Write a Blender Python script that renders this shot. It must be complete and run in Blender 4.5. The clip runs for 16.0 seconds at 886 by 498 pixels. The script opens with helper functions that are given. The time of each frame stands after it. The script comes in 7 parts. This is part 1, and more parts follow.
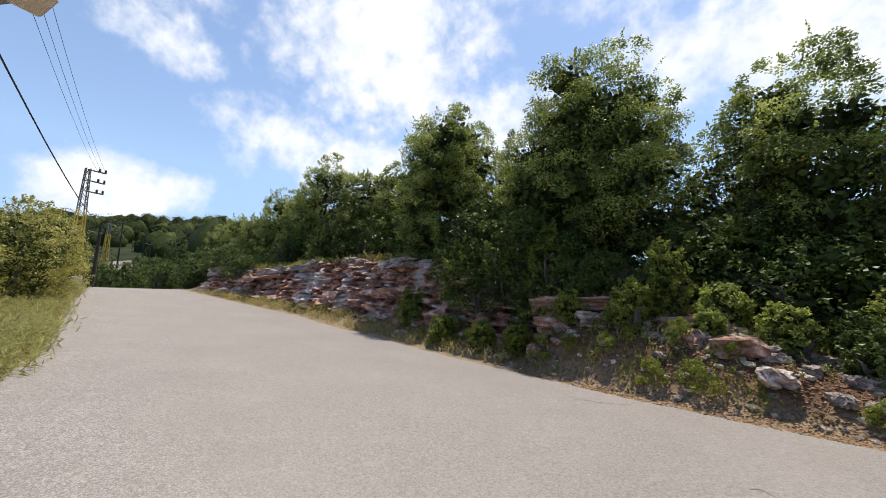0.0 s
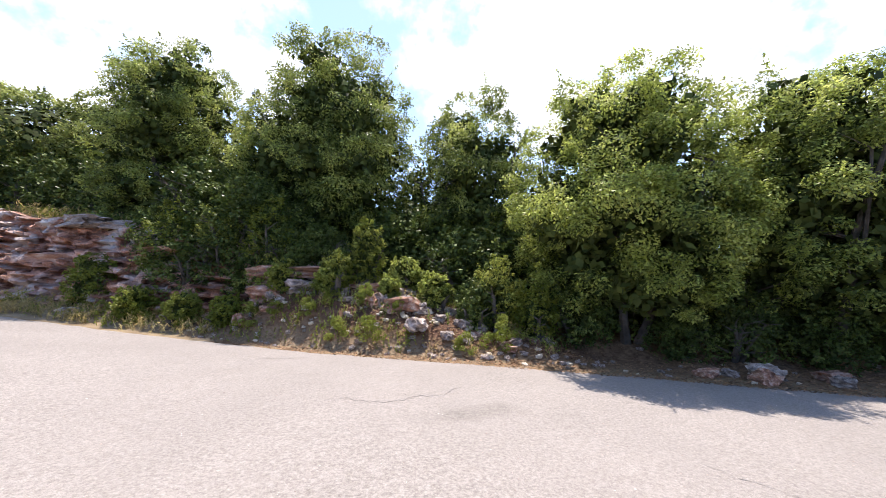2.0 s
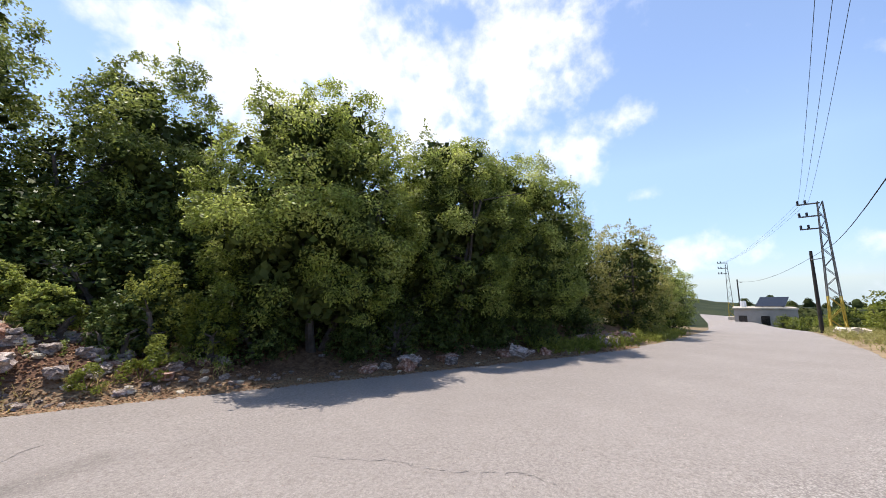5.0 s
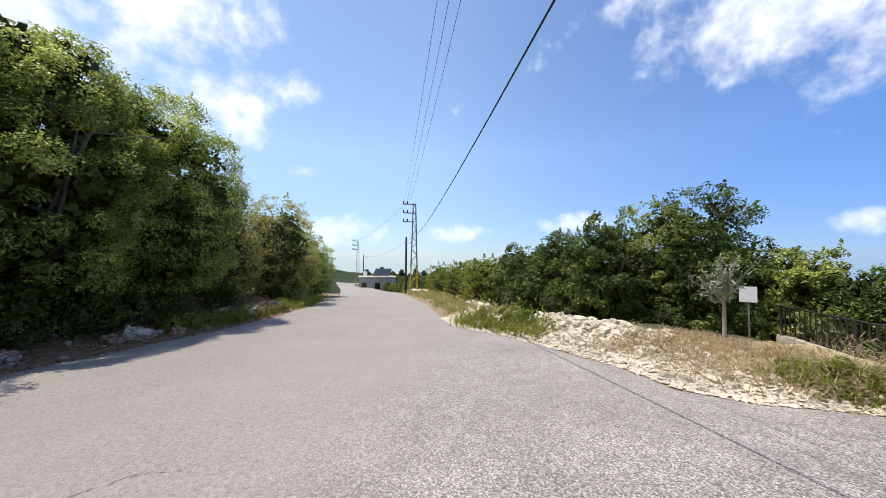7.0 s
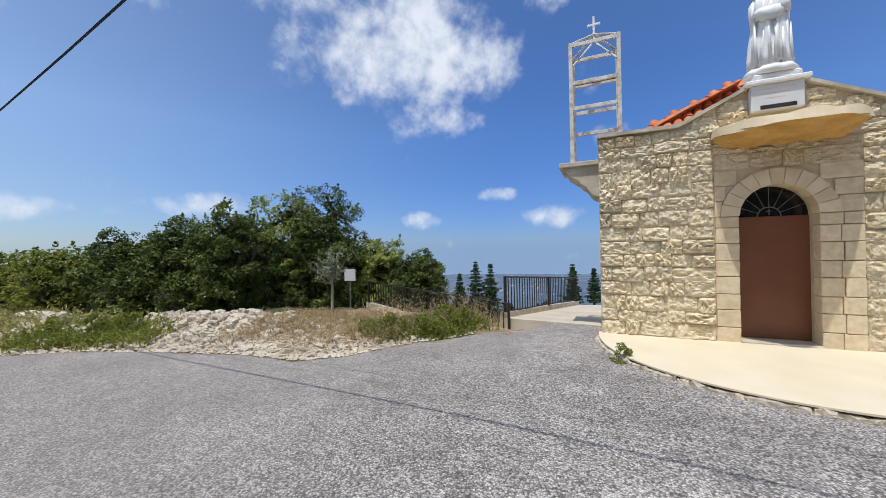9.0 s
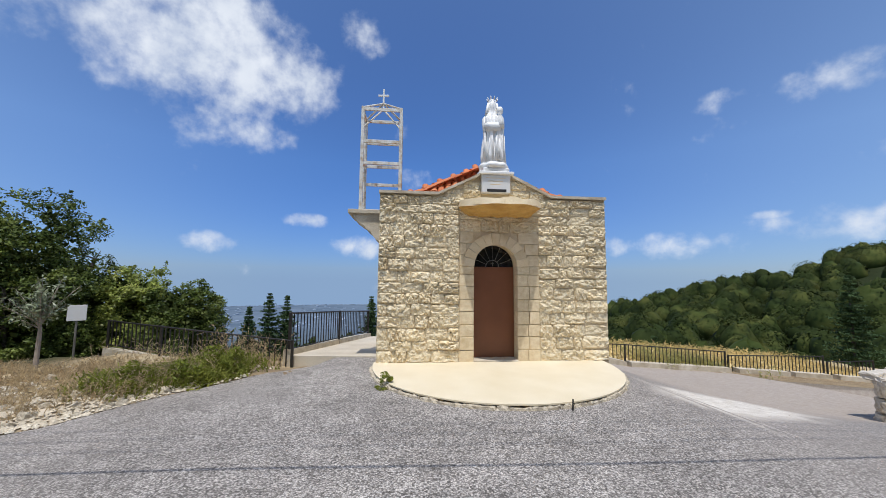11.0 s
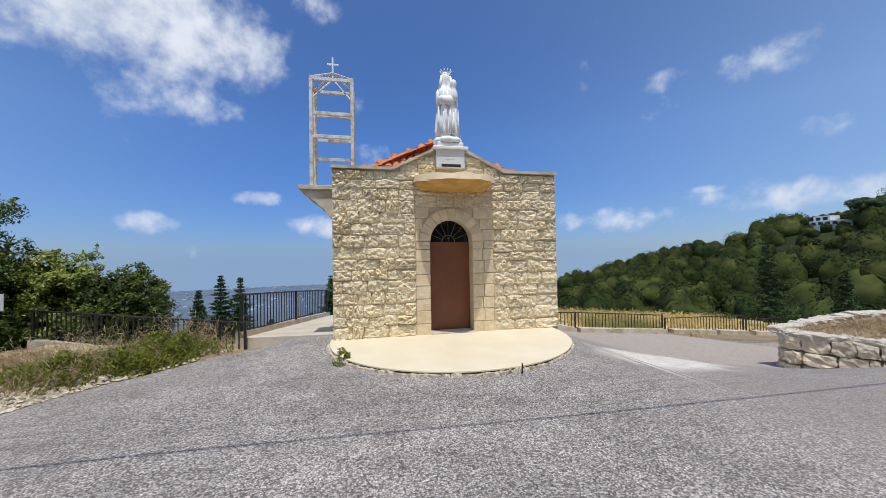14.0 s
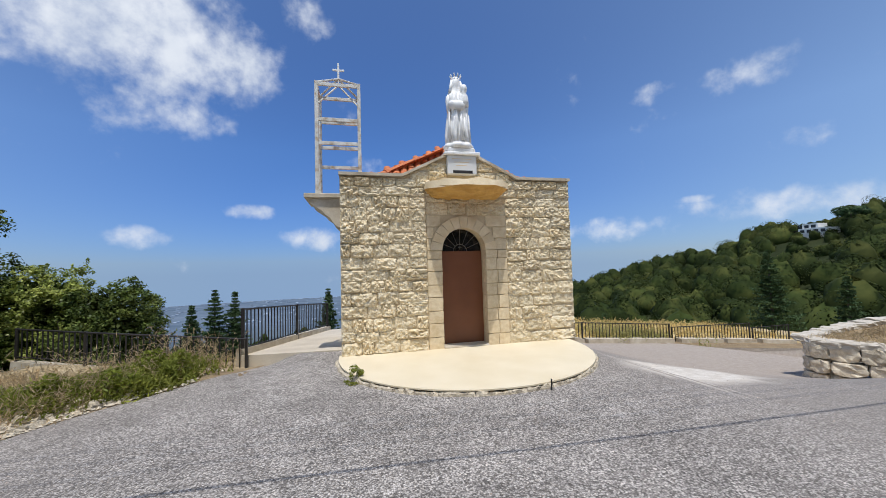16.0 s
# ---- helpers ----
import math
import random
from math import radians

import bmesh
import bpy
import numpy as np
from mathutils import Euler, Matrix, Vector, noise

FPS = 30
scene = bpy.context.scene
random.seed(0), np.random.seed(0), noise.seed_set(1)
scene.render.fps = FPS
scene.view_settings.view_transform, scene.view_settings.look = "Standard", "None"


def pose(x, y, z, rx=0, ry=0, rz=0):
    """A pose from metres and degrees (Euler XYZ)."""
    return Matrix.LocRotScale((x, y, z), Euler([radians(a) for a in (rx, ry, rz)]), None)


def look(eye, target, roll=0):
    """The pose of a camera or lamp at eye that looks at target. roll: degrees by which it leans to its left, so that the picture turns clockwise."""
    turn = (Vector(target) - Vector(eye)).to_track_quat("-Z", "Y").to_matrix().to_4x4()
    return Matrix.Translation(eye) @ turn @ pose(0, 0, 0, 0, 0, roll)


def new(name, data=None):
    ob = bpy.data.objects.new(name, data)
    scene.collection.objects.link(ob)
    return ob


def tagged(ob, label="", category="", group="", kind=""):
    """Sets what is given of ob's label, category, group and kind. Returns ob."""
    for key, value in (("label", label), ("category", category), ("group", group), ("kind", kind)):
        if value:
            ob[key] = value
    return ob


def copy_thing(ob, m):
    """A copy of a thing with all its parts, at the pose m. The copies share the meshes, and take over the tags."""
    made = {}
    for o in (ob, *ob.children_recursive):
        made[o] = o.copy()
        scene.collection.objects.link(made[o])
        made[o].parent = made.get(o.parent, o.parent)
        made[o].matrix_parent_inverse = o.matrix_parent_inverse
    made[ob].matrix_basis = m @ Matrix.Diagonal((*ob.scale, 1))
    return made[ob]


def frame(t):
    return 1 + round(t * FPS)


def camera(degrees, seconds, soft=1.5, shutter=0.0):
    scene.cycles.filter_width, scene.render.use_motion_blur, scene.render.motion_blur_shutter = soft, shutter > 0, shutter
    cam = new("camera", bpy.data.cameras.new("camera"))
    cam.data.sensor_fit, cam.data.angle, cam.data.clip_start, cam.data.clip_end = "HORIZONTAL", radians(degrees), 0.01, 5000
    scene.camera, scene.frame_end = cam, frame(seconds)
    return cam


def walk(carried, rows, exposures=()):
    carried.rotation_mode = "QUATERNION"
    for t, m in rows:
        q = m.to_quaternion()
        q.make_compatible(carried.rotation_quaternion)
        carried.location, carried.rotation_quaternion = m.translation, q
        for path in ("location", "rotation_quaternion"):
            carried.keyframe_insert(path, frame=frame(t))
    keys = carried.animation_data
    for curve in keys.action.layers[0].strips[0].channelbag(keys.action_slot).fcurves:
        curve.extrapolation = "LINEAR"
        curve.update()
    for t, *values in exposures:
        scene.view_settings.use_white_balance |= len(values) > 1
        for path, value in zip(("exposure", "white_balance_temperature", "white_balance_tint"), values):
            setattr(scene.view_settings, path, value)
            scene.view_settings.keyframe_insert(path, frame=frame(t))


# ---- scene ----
cam = camera(102.3, 16.0, soft=0.6)
PATH = [
    (0, (-0.658, 1.735, 1.856), (0.218, -0.04, 2.139), 0.8),
    (0.5, (-1.685, 1.632, 1.527), (-1.085, -0.262, 1.758), -0.1),
    (1, (-1.886, 1.722, 1.531), (-1.509, -0.222, 1.811), -0.3),
    (1.5, (-2.164, 1.859, 1.531), (-2.078, -0.121, 1.799), 1.3),
    (2, (-2.437, 1.957, 1.534), (-2.725, -0.012, 1.733), 1.0),
    (2.5, (-2.588, 2.05, 1.569), (-3.278, 0.183, 1.769), -0.8),
    (3, (-2.583, 2.066, 1.556), (-3.594, 0.354, 1.775), -0.4),
    (3.2, (-2.6, 2.109, 1.568), (-3.705, 0.456, 1.786), -0.7),
    (5.3, (-3.283, 2.474, 1.521), (-4.888, 1.299, 1.726), -1.7),
    (5.5, (-3.262, 2.501, 1.574), (-4.941, 1.423, 1.709), -2.4),
    (6, (-3.169, 2.418, 1.607), (-5.087, 1.868, 1.736), -2.0),
    (6.5, (-3.095, 2.472, 1.562), (-5.091, 2.419, 1.67), -1.9),
    (7, (-3.084, 2.456, 1.561), (-5.038, 2.87, 1.66), 0.3),
    (7.5, (-3.049, 2.482, 1.551), (-4.893, 3.246, 1.675), -1.5),
    (8, (-3.202, 2.445, 1.526), (-4.788, 3.659, 1.639), -0.9),
    (8.5, (-2.925, 2.357, 1.549), (-4.085, 3.986, 1.56), -2.4),
    (9, (-2.64, 2.349, 1.644), (-3.46, 4.173, 1.656), -1.0),
    (9.5, (-2.495, 2.231, 1.705), (-3.033, 4.156, 1.781), 0.2),
    (10, (-2.287, 2.134, 1.769), (-2.504, 4.121, 1.836), -0.3),
    (10.2, (-2.236, 2.065, 1.8), (-2.338, 4.06, 1.895), -0.0),
    (12.3, (-1.934, 1.747, 1.824), (-1.539, 3.698, 2.018), -1.6),
    (12.5, (-1.936, 1.732, 1.806), (-1.536, 3.683, 1.99), -2.3),
    (13, (-1.904, 1.772, 1.791), (-1.58, 3.743, 1.892), -1.7),
    (13.5, (-1.912, 1.796, 1.778), (-1.546, 3.76, 1.85), -1.3),
    (14, (-1.949, 1.808, 1.778), (-1.534, 3.764, 1.824), -1.0),
    (14.5, (-2.009, 1.87, 1.79), (-1.626, 3.83, 1.904), -1.3),
    (15, (-2.09, 1.927, 1.772), (-1.738, 3.891, 1.911), -1.8),
    (15.5, (-2.161, 2.049, 1.75), (-1.822, 4.02, 1.805), -1.4),
    (16, (-2.278, 2.239, 1.749), (-1.83, 4.185, 1.859), -1.7),
]
EXPOSURES = [(0, 0.04, 6750, 10), (0.8, 0.2, 6700, 13), (1.5, 0.5, 6600, 16), (2.1, 0.88, 6600, 16), (2.6, 1.02, 6600, 16), (3.2, 1.04, 6600, 16), (5.3, 0.2, 6600, 14), (7.0, 0.15, 6500, 11), (8.5, -0.14, 6340, 10),
             (9.1, -0.38, 6190, 10), (16, -0.42, 6230, 10)]
walk(cam, [(t, look(eye, target, roll)) for t, eye, target, roll in PATH], EXPOSURES)

# ---------------------------------------------------------------- world and sun
SUN_EL, SUN_AZ = 72.5, -97.0          # degrees; azimuth counted from +x


def direction(az, el):
    a, e = radians(az), radians(el)
    return Vector((math.cos(a) * math.cos(e), math.sin(a) * math.cos(e), math.sin(e)))


sun = new("sun", bpy.data.lights.new("sun", "SUN"))
sun.data.energy, sun.data.angle, sun.data.color = 4.6, radians(0.53), (1.0, 0.955, 0.88)
sun.matrix_world = look(direction(SUN_AZ, SUN_EL) * 50, (0, 0, 0))

# clouds: azimuth, elevation, half width and half height in degrees, weight
CLOUDS = [
    (-138, 30, 14, 10, 1.0), (-146, 22, 12, 6, 0.85),
    (-55, 37, 18, 15, 1.05), (-42, 33, 9, 5, 0.8), (-38, 23, 10, 6, 0.8), (-21, 12.5, 9, 4.5, 1.0), (-23, 31, 7, 4.5, 0.7), (-48, 21, 12, 7, 0.9),
    (-104, 35, 3, 2.5, 0.8), (-114, 28, 10, 9, 1.0), (-118, 36, 24, 13, 1.1), (-152, 33, 12, 9, 1.05), (-160, 21, 6, 5.5, 0.85), (-168, 25, 5, 2.2, 0.6),
    (-72, 27, 13, 8, 0.9), (-80, 55, 40, 18, 0.9), (-140, 52, 30, 14, 0.9), (166, 5.2, 4.5, 1.7, 1.0), (-175, 5.5, 9, 2.6, 0.75), (-171, 14.3, 2.4, 1.5, 0.8),
    (121, 29, 15, 8.5, 1.0), (136, 34, 8, 3, 0.65), (106, 8.8, 3.2, 1.1, 0.9), (118, 5, 3.4, 1.4, 0.85), (148, 6.8, 6.5, 2.0, 0.9), (168, 5.3, 3.2, 1.6, 0.8),
    (-169, 24.8, 3, 2.6, 0.7), (108, 28, 8, 5.5, 0.85), (115, 20.5, 8, 3, 0.65), (98, 35, 3, 2.8, 0.9), (96, 5.2, 4.6, 1.7, 0.82), (89, 16, 2.8, 2.0, 1.0),
    (35, 22, 6, 2.4, 0.62), (46, 22.6, 3, 1.4, 0.85), (31, 13.5, 3.2, 1.9, 0.85), (49, 5.0, 7.5, 2.0, 0.58), (35, 6.6, 10, 2.2, 0.66), (41, 8.1, 2.4, 0.6, 0.8), (59, 5.3, 3, 1.5, 0.85),
]


def make_world():
    world = bpy.data.worlds.new("sky")
    scene.world = world
    world.use_nodes = True
    nt = world.node_tree
    N, L = nt.nodes, nt.links
    N.clear()
    sky = N.new("ShaderNodeTexSky")
    sky.sky_type, sky.sun_disc = "NISHITA", False
    sky.sun_elevation, sky.sun_rotation = radians(SUN_EL), radians(90 - SUN_AZ)
    sky.altitude, sky.air_density, sky.dust_density, sky.ozone_density = 500, 1.0, 0.35, 3.0
    geo = N.new("ShaderNodeTexCoord")
    split = N.new("ShaderNodeSeparateXYZ")
    L.new(geo.outputs["Generated"], split.inputs[0])
    above = N.new("ShaderNodeMath")
    above.operation = "MAXIMUM"
    above.inputs[1].default_value = 0.03
    L.new(split.outputs["Z"], above.inputs[0])
    lifted = N.new("ShaderNodeCombineXYZ")
    L.new(split.outputs["X"], lifted.inputs["X"])
    L.new(split.outputs["Y"], lifted.inputs["Y"])
    L.new(above.outputs[0], lifted.inputs["Z"])
    L.new(lifted.outputs[0], sky.inputs["Vector"])
    wob = N.new("ShaderNodeTexNoise")
    wob.inputs["Scale"].default_value, wob.inputs["Detail"].default_value = 7.0, 10.0
    wob.inputs["Roughness"].default_value = 0.6
    L.new(geo.outputs["Generated"], wob.inputs["Vector"])
    total = None
    for az, el, wa, we, weight in CLOUDS:
        if wa < 5:
            wa, we, weight = wa * 1.15, we * 1.05, weight * 0.78
        c = direction(az, el)
        east = Vector((-math.sin(radians(az)), math.cos(radians(az)), 0))
        up = c.cross(east)
        parts_ = []
        for axis, width in ((east, wa), (up, we)):
            dot = N.new("ShaderNodeVectorMath")
            dot.operation = "DOT_PRODUCT"
            L.new(geo.outputs["Generated"], dot.inputs[0])
            dot.inputs[1].default_value = axis / math.sin(radians(width))
            sq = N.new("ShaderNodeMath")
            sq.operation = "MULTIPLY"
            L.new(dot.outputs["Value"], sq.inputs[0])
            L.new(dot.outputs["Value"], sq.inputs[1])
            parts_.append(sq)
        front = N.new("ShaderNodeVectorMath")
        front.operation = "DOT_PRODUCT"
        L.new(geo.outputs["Generated"], front.inputs[0])
        front.inputs[1].default_value = c
        side = N.new("ShaderNodeMath")
        side.operation = "GREATER_THAN"
        L.new(front.outputs["Value"], side.inputs[0])
        side.inputs[1].default_value = 0.0
        add = N.new("ShaderNodeMath")
        add.operation = "ADD"
        L.new(parts_[0].outputs[0], add.inputs[0])
        L.new(parts_[1].outputs[0], add.inputs[1])
        fall = N.new("ShaderNodeMapRange")
        fall.inputs["From Min"].default_value, fall.inputs["From Max"].default_value = 1.6, 0.0
        fall.inputs["To Max"].default_value = weight
        L.new(add.outputs[0], fall.inputs["Value"])
        gate = N.new("ShaderNodeMath")
        gate.operation = "MULTIPLY"
        L.new(fall.outputs["Result"], gate.inputs[0])
        L.new(side.outputs[0], gate.inputs[1])
        if total is None:
            total = gate
        else:
            m = N.new("ShaderNodeMath")
            m.operation = "MAXIMUM"
            L.new(total.outputs[0], m.inputs[0])
            L.new(gate.outputs[0], m.inputs[1])
            total = m
    shape = N.new("ShaderNodeMath")
    shape.operation = "MULTIPLY_ADD"
    shape.inputs[1].default_value, shape.inputs[2].default_value = 2.0, -1.44
    L.new(wob.outputs["Fac"], shape.inputs[0])
    wisp = N.new("ShaderNodeTexNoise")
    wisp.inputs["Scale"].default_value, wisp.inputs["Detail"].default_value = 26.0, 8.0
    L.new(geo.outputs["Generated"], wisp.inputs["Vector"])
    shape2 = N.new("ShaderNodeMath")
    shape2.operation = "MULTIPLY_ADD"
    shape2.inputs[1].default_value = 0.85
    L.new(wisp.outputs["Fac"], shape2.inputs[0])
    L.new(shape.outputs[0], shape2.inputs[2])
    shape = shape2
    both = N.new("ShaderNodeMath")
    both.operation = "ADD"
    L.new(total.outputs[0], both.inputs[0])
    L.new(shape.outputs[0], both.inputs[1])
    cover = N.new("ShaderNodeMapRange")
    cover.interpolation_type = "SMOOTHSTEP"
    cover.inputs["From Min"].default_value, cover.inputs["From Max"].default_value = 0.25, 1.15
    L.new(both.outputs[0], cover.inputs["Value"])
    fine = N.new("ShaderNodeTexNoise")
    fine.inputs["Scale"].default_value, fine.inputs["Detail"].default_value = 9.0, 6.0
    L.new(geo.outputs["Generated"], fine.inputs["Vector"])
    white = N.new("ShaderNodeMix")
    white.data_type = "RGBA"
    white.inputs["A"].default_value, white.inputs["B"].default_value = (6.2, 6.9, 8.0, 1), (10.5, 10.6, 10.8, 1)
    L.new(fine.outputs["Fac"], white.inputs["Factor"])
    tone = N.new("ShaderNodeMix")
    tone.data_type, tone.blend_type = "RGBA", "MULTIPLY"
    tone.inputs["Factor"].default_value = 1.0
    sep = N.new("ShaderNodeSeparateXYZ")
    L.new(geo.outputs["Generated"], sep.inputs[0])
    rise = N.new("ShaderNodeMapRange")
    rise.inputs["From Min"].default_value, rise.inputs["From Max"].default_value = 0.0, 0.3
    L.new(sep.outputs["Z"], rise.inputs["Value"])
    hue = N.new("ShaderNodeMix")
    hue.data_type = "RGBA"
    hue.inputs["A"].default_value, hue.inputs["B"].default_value = HORIZON_TINT, SKY_TINT
    L.new(rise.outputs["Result"], hue.inputs["Factor"])
    north = N.new("ShaderNodeMapRange")
    north.inputs["From Min"].default_value, north.inputs["From Max"].default_value = 0.15, 0.95
    L.new(sep.outputs["Y"], north.inputs["Value"])
    side_tint = N.new("ShaderNodeMix")
    side_tint.data_type = "RGBA"
    sun_hue = N.new("ShaderNodeMix")
    sun_hue.data_type = "RGBA"
    sun_hue.inputs["A"].default_value, sun_hue.inputs["B"].default_value = SUNWARD_HORIZON, SUNWARD_TINT
    L.new(rise.outputs["Result"], sun_hue.inputs["Factor"])
    L.new(sun_hue.outputs["Result"], side_tint.inputs["A"])
    L.new(north.outputs["Result"], side_tint.inputs["Factor"])
    L.new(hue.outputs["Result"], side_tint.inputs["B"])
    L.new(side_tint.outputs["Result"], tone.inputs["B"])
    L.new(sky.outputs["Color"], tone.inputs["A"])
    mix = N.new("ShaderNodeMix")
    mix.data_type = "RGBA"
    L.new(cover.outputs["Result"], mix.inputs["Factor"])
    L.new(tone.outputs["Result"], mix.inputs["A"])
    L.new(white.outputs["Result"], mix.inputs["B"])
    back = N.new("ShaderNodeBackground")
    back.inputs["Strength"].default_value = 0.12
    L.new(mix.outputs["Result"], back.inputs["Color"])
    out = N.new("ShaderNodeOutputWorld")
    L.new(back.outputs[0], out.inputs["Surface"])


SUNWARD_HORIZON = (0.82, 0.9, 1.08, 1)
SKY_TINT, HORIZON_TINT, SUNWARD_TINT = (0.69, 0.975, 1.41, 1), (0.48, 0.62, 1.03, 1), (2.05, 1.9, 1.76, 1)
make_world()


# ---------------------------------------------------------------- materials
def material(name, colors, scale=4.0, rough=0.8, bump=0.3, bump_scale=30.0, metal=0.0, island=0.0, objrand=0.0,
             fine=0.0, translucent=0.0, detail=6.0, spec=0.5):
    """Noise between colours, a second fine grain, bump, and variation by piece."""
    m = bpy.data.materials.new(name)
    m.use_nodes = True
    nt = m.node_tree
    N, L = nt.nodes, nt.links
    bsdf = N["Principled BSDF"]
    bsdf.inputs["Roughness"].default_value = rough
    bsdf.inputs["Metallic"].default_value = metal
    bsdf.inputs["Specular IOR Level"].default_value = spec
    tc = N.new("ShaderNodeTexCoord")
    vec = tc.outputs["Object"]
    if objrand:
        info = N.new("ShaderNodeObjectInfo")
        shift = N.new("ShaderNodeVectorMath")
        shift.operation = "ADD"
        mul = N.new("ShaderNodeMath")
        mul.operation = "MULTIPLY"
        mul.inputs[1].default_value = 37.0
        L.new(info.outputs["Random"], mul.inputs[0])
        L.new(vec, shift.inputs[0])
        L.new(mul.outputs[0], shift.inputs[1])
        vec = shift.outputs[0]
    n1 = N.new("ShaderNodeTexNoise")
    n1.inputs["Scale"].default_value, n1.inputs["Detail"].default_value = scale, detail
    L.new(vec, n1.inputs["Vector"])
    ramp = N.new("ShaderNodeValToRGB")
    el = ramp.color_ramp.elements
    for i, c in enumerate(colors):
        pos = 0.3 + 0.4 * i / max(1, len(colors) - 1)
        e = el[i] if i < 2 else el.new(pos)
        e.position = pos
    for i, c in enumerate(colors):
        sorted(el, key=lambda q: q.position)[i].color = (*c, 1)
    L.new(n1.outputs["Fac"], ramp.inputs["Fac"])
    col = ramp.outputs["Color"]
    if fine:
        n2 = N.new("ShaderNodeTexNoise")
        n2.inputs["Scale"].default_value, n2.inputs["Detail"].default_value = bump_scale * 1.7, 3.0
        L.new(vec, n2.inputs["Vector"])
        mr = N.new("ShaderNodeMapRange")
        mr.inputs["From Min"].default_value, mr.inputs["From Max"].default_value = 0.3, 0.7
        mr.inputs["To Min"].default_value, mr.inputs["To Max"].default_value = 1 - fine, 1 + fine
        L.new(n2.outputs["Fac"], mr.inputs["Value"])
        mm = N.new("ShaderNodeMix")
        mm.data_type, mm.blend_type = "RGBA", "MULTIPLY"
        mm.inputs["Factor"].default_value = 1.0
        L.new(col, mm.inputs["A"])
        L.new(mr.outputs["Result"], mm.inputs["B"])
        col = mm.outputs["Result"]
    amount = island or objrand
    if amount:
        if island:
            g = N.new("ShaderNodeNewGeometry")
            r = g.outputs["Random Per Island"]
        else:
            r = info.outputs["Random"]
        mr = N.new("ShaderNodeMapRange")
        mr.inputs["To Min"].default_value, mr.inputs["To Max"].default_value = 1 - amount, 1 + amount
        L.new(r, mr.inputs["Value"])
        hsv = N.new("ShaderNodeHueSaturation")
        L.new(col, hsv.inputs["Color"])
        L.new(mr.outputs["Result"], hsv.inputs["Value"])
        col = hsv.outputs["Color"]
    L.new(col, bsdf.inputs["Base Color"])
    if bump:
        n3 = N.new("ShaderNodeTexNoise")
        n3.inputs["Scale"].default_value, n3.inputs["Detail"].default_value = bump_scale, 5.0
        L.new(vec, n3.inputs["Vector"])
        b = N.new("ShaderNodeBump")
        b.inputs["Strength"].default_value, b.inputs["Distance"].default_value = bump, 0.02
        L.new(n3.outputs["Fac"], b.inputs["Height"])
        L.new(b.outputs["Normal"], bsdf.inputs["Normal"])
    if translucent:
        tr = N.new("ShaderNodeBsdfTranslucent")
        L.new(col, tr.inputs["Color"])
        ms = N.new("ShaderNodeMixShader")
        ms.inputs["Fac"].default_value = translucent
        L.new(bsdf.outputs[0], ms.inputs[1])
        L.new(tr.outputs[0], ms.inputs[2])
        L.new(ms.outputs[0], N["Material Output"].inputs["Surface"])
    return m


LEAF = material("leaf_oak", [(0.115, 0.15, 0.03), (0.34, 0.39, 0.085), (0.56, 0.59, 0.17)], 1.1, 0.46, 0, island=0.5, translucent=0.5, spec=0.26)
LEAF_BRIGHT = material("leaf_bright", [(0.12, 0.155, 0.022), (0.21, 0.24, 0.035), (0.3, 0.3, 0.06)], 1.0, 0.5, 0, island=0.4, translucent=0.4, spec=0.22)
LEAF_MID = material("leaf_mid", [(0.08, 0.11, 0.025), (0.27, 0.315, 0.07), (0.5, 0.53, 0.145)], 1.0, 0.42, 0, island=0.5, translucent=0.42, spec=0.26)
LEAF_BACK = material("leaf_back", [(0.14, 0.17, 0.045), (0.31, 0.345, 0.095), (0.48, 0.5, 0.16)], 1.0, 0.5, 0, island=0.45, translucent=0.5, spec=0.22)
# darker green that paints the shade inside the crowns into the leaves
LEAF_INNER_SHADE = material("leaf_inner_shade", [(0.038, 0.054, 0.014), (0.11, 0.137, 0.035)], 1.0, 0.6, 0, island=0.4, spec=0.1)
LEAF_DARK = material("leaf_dark", [(0.03, 0.046, 0.011), (0.09, 0.125, 0.028), (0.22, 0.26, 0.065)], 1.0, 0.42, 0, island=0.5, translucent=0.22, spec=0.15)
LEAF_PINE = material("leaf_pine", [(0.035, 0.065, 0.025), (0.08, 0.125, 0.05)], 0.5, 0.7, 0, island=0.4, spec=0.15)
LEAF_OLIVE = material("leaf_olive", [(0.14, 0.17, 0.09), (0.24, 0.27, 0.16)], 2.0, 0.5, 0, island=0.3)
FAR_LEAF = material("leaf_far", [(0.012, 0.021, 0.005), (0.031, 0.044, 0.01), (0.086, 0.094, 0.024)], 0.13, 0.8, 0, island=0.3, spec=0.1)
LEAF_YELLOW = material("leaf_yellow", [(0.2, 0.2, 0.045), (0.36, 0.34, 0.08), (0.5, 0.44, 0.14)], 1.0, 0.5, 0, island=0.4, translucent=0.45)
GRASS_PALE = material("grass_pale", [(0.34, 0.33, 0.11), (0.48, 0.44, 0.18)], 0.7, 0.8, 0, island=0.35, translucent=0.5, spec=0.2)
GRASS_STRAW = material("grass_straw", [(0.42, 0.31, 0.17), (0.58, 0.46, 0.28)], 0.7, 0.8, 0, island=0.35, translucent=0.5, spec=0.2)
GRASS_GOLD = material("grass_gold", [(0.58, 0.44, 0.18), (0.72, 0.57, 0.27)], 0.4, 0.8, 0, island=0.25, translucent=0.5, spec=0.2)
LITTER = material("leaf_litter", [(0.16, 0.08, 0.035), (0.34, 0.2, 0.1)], 3, 0.8, 0, island=0.5)
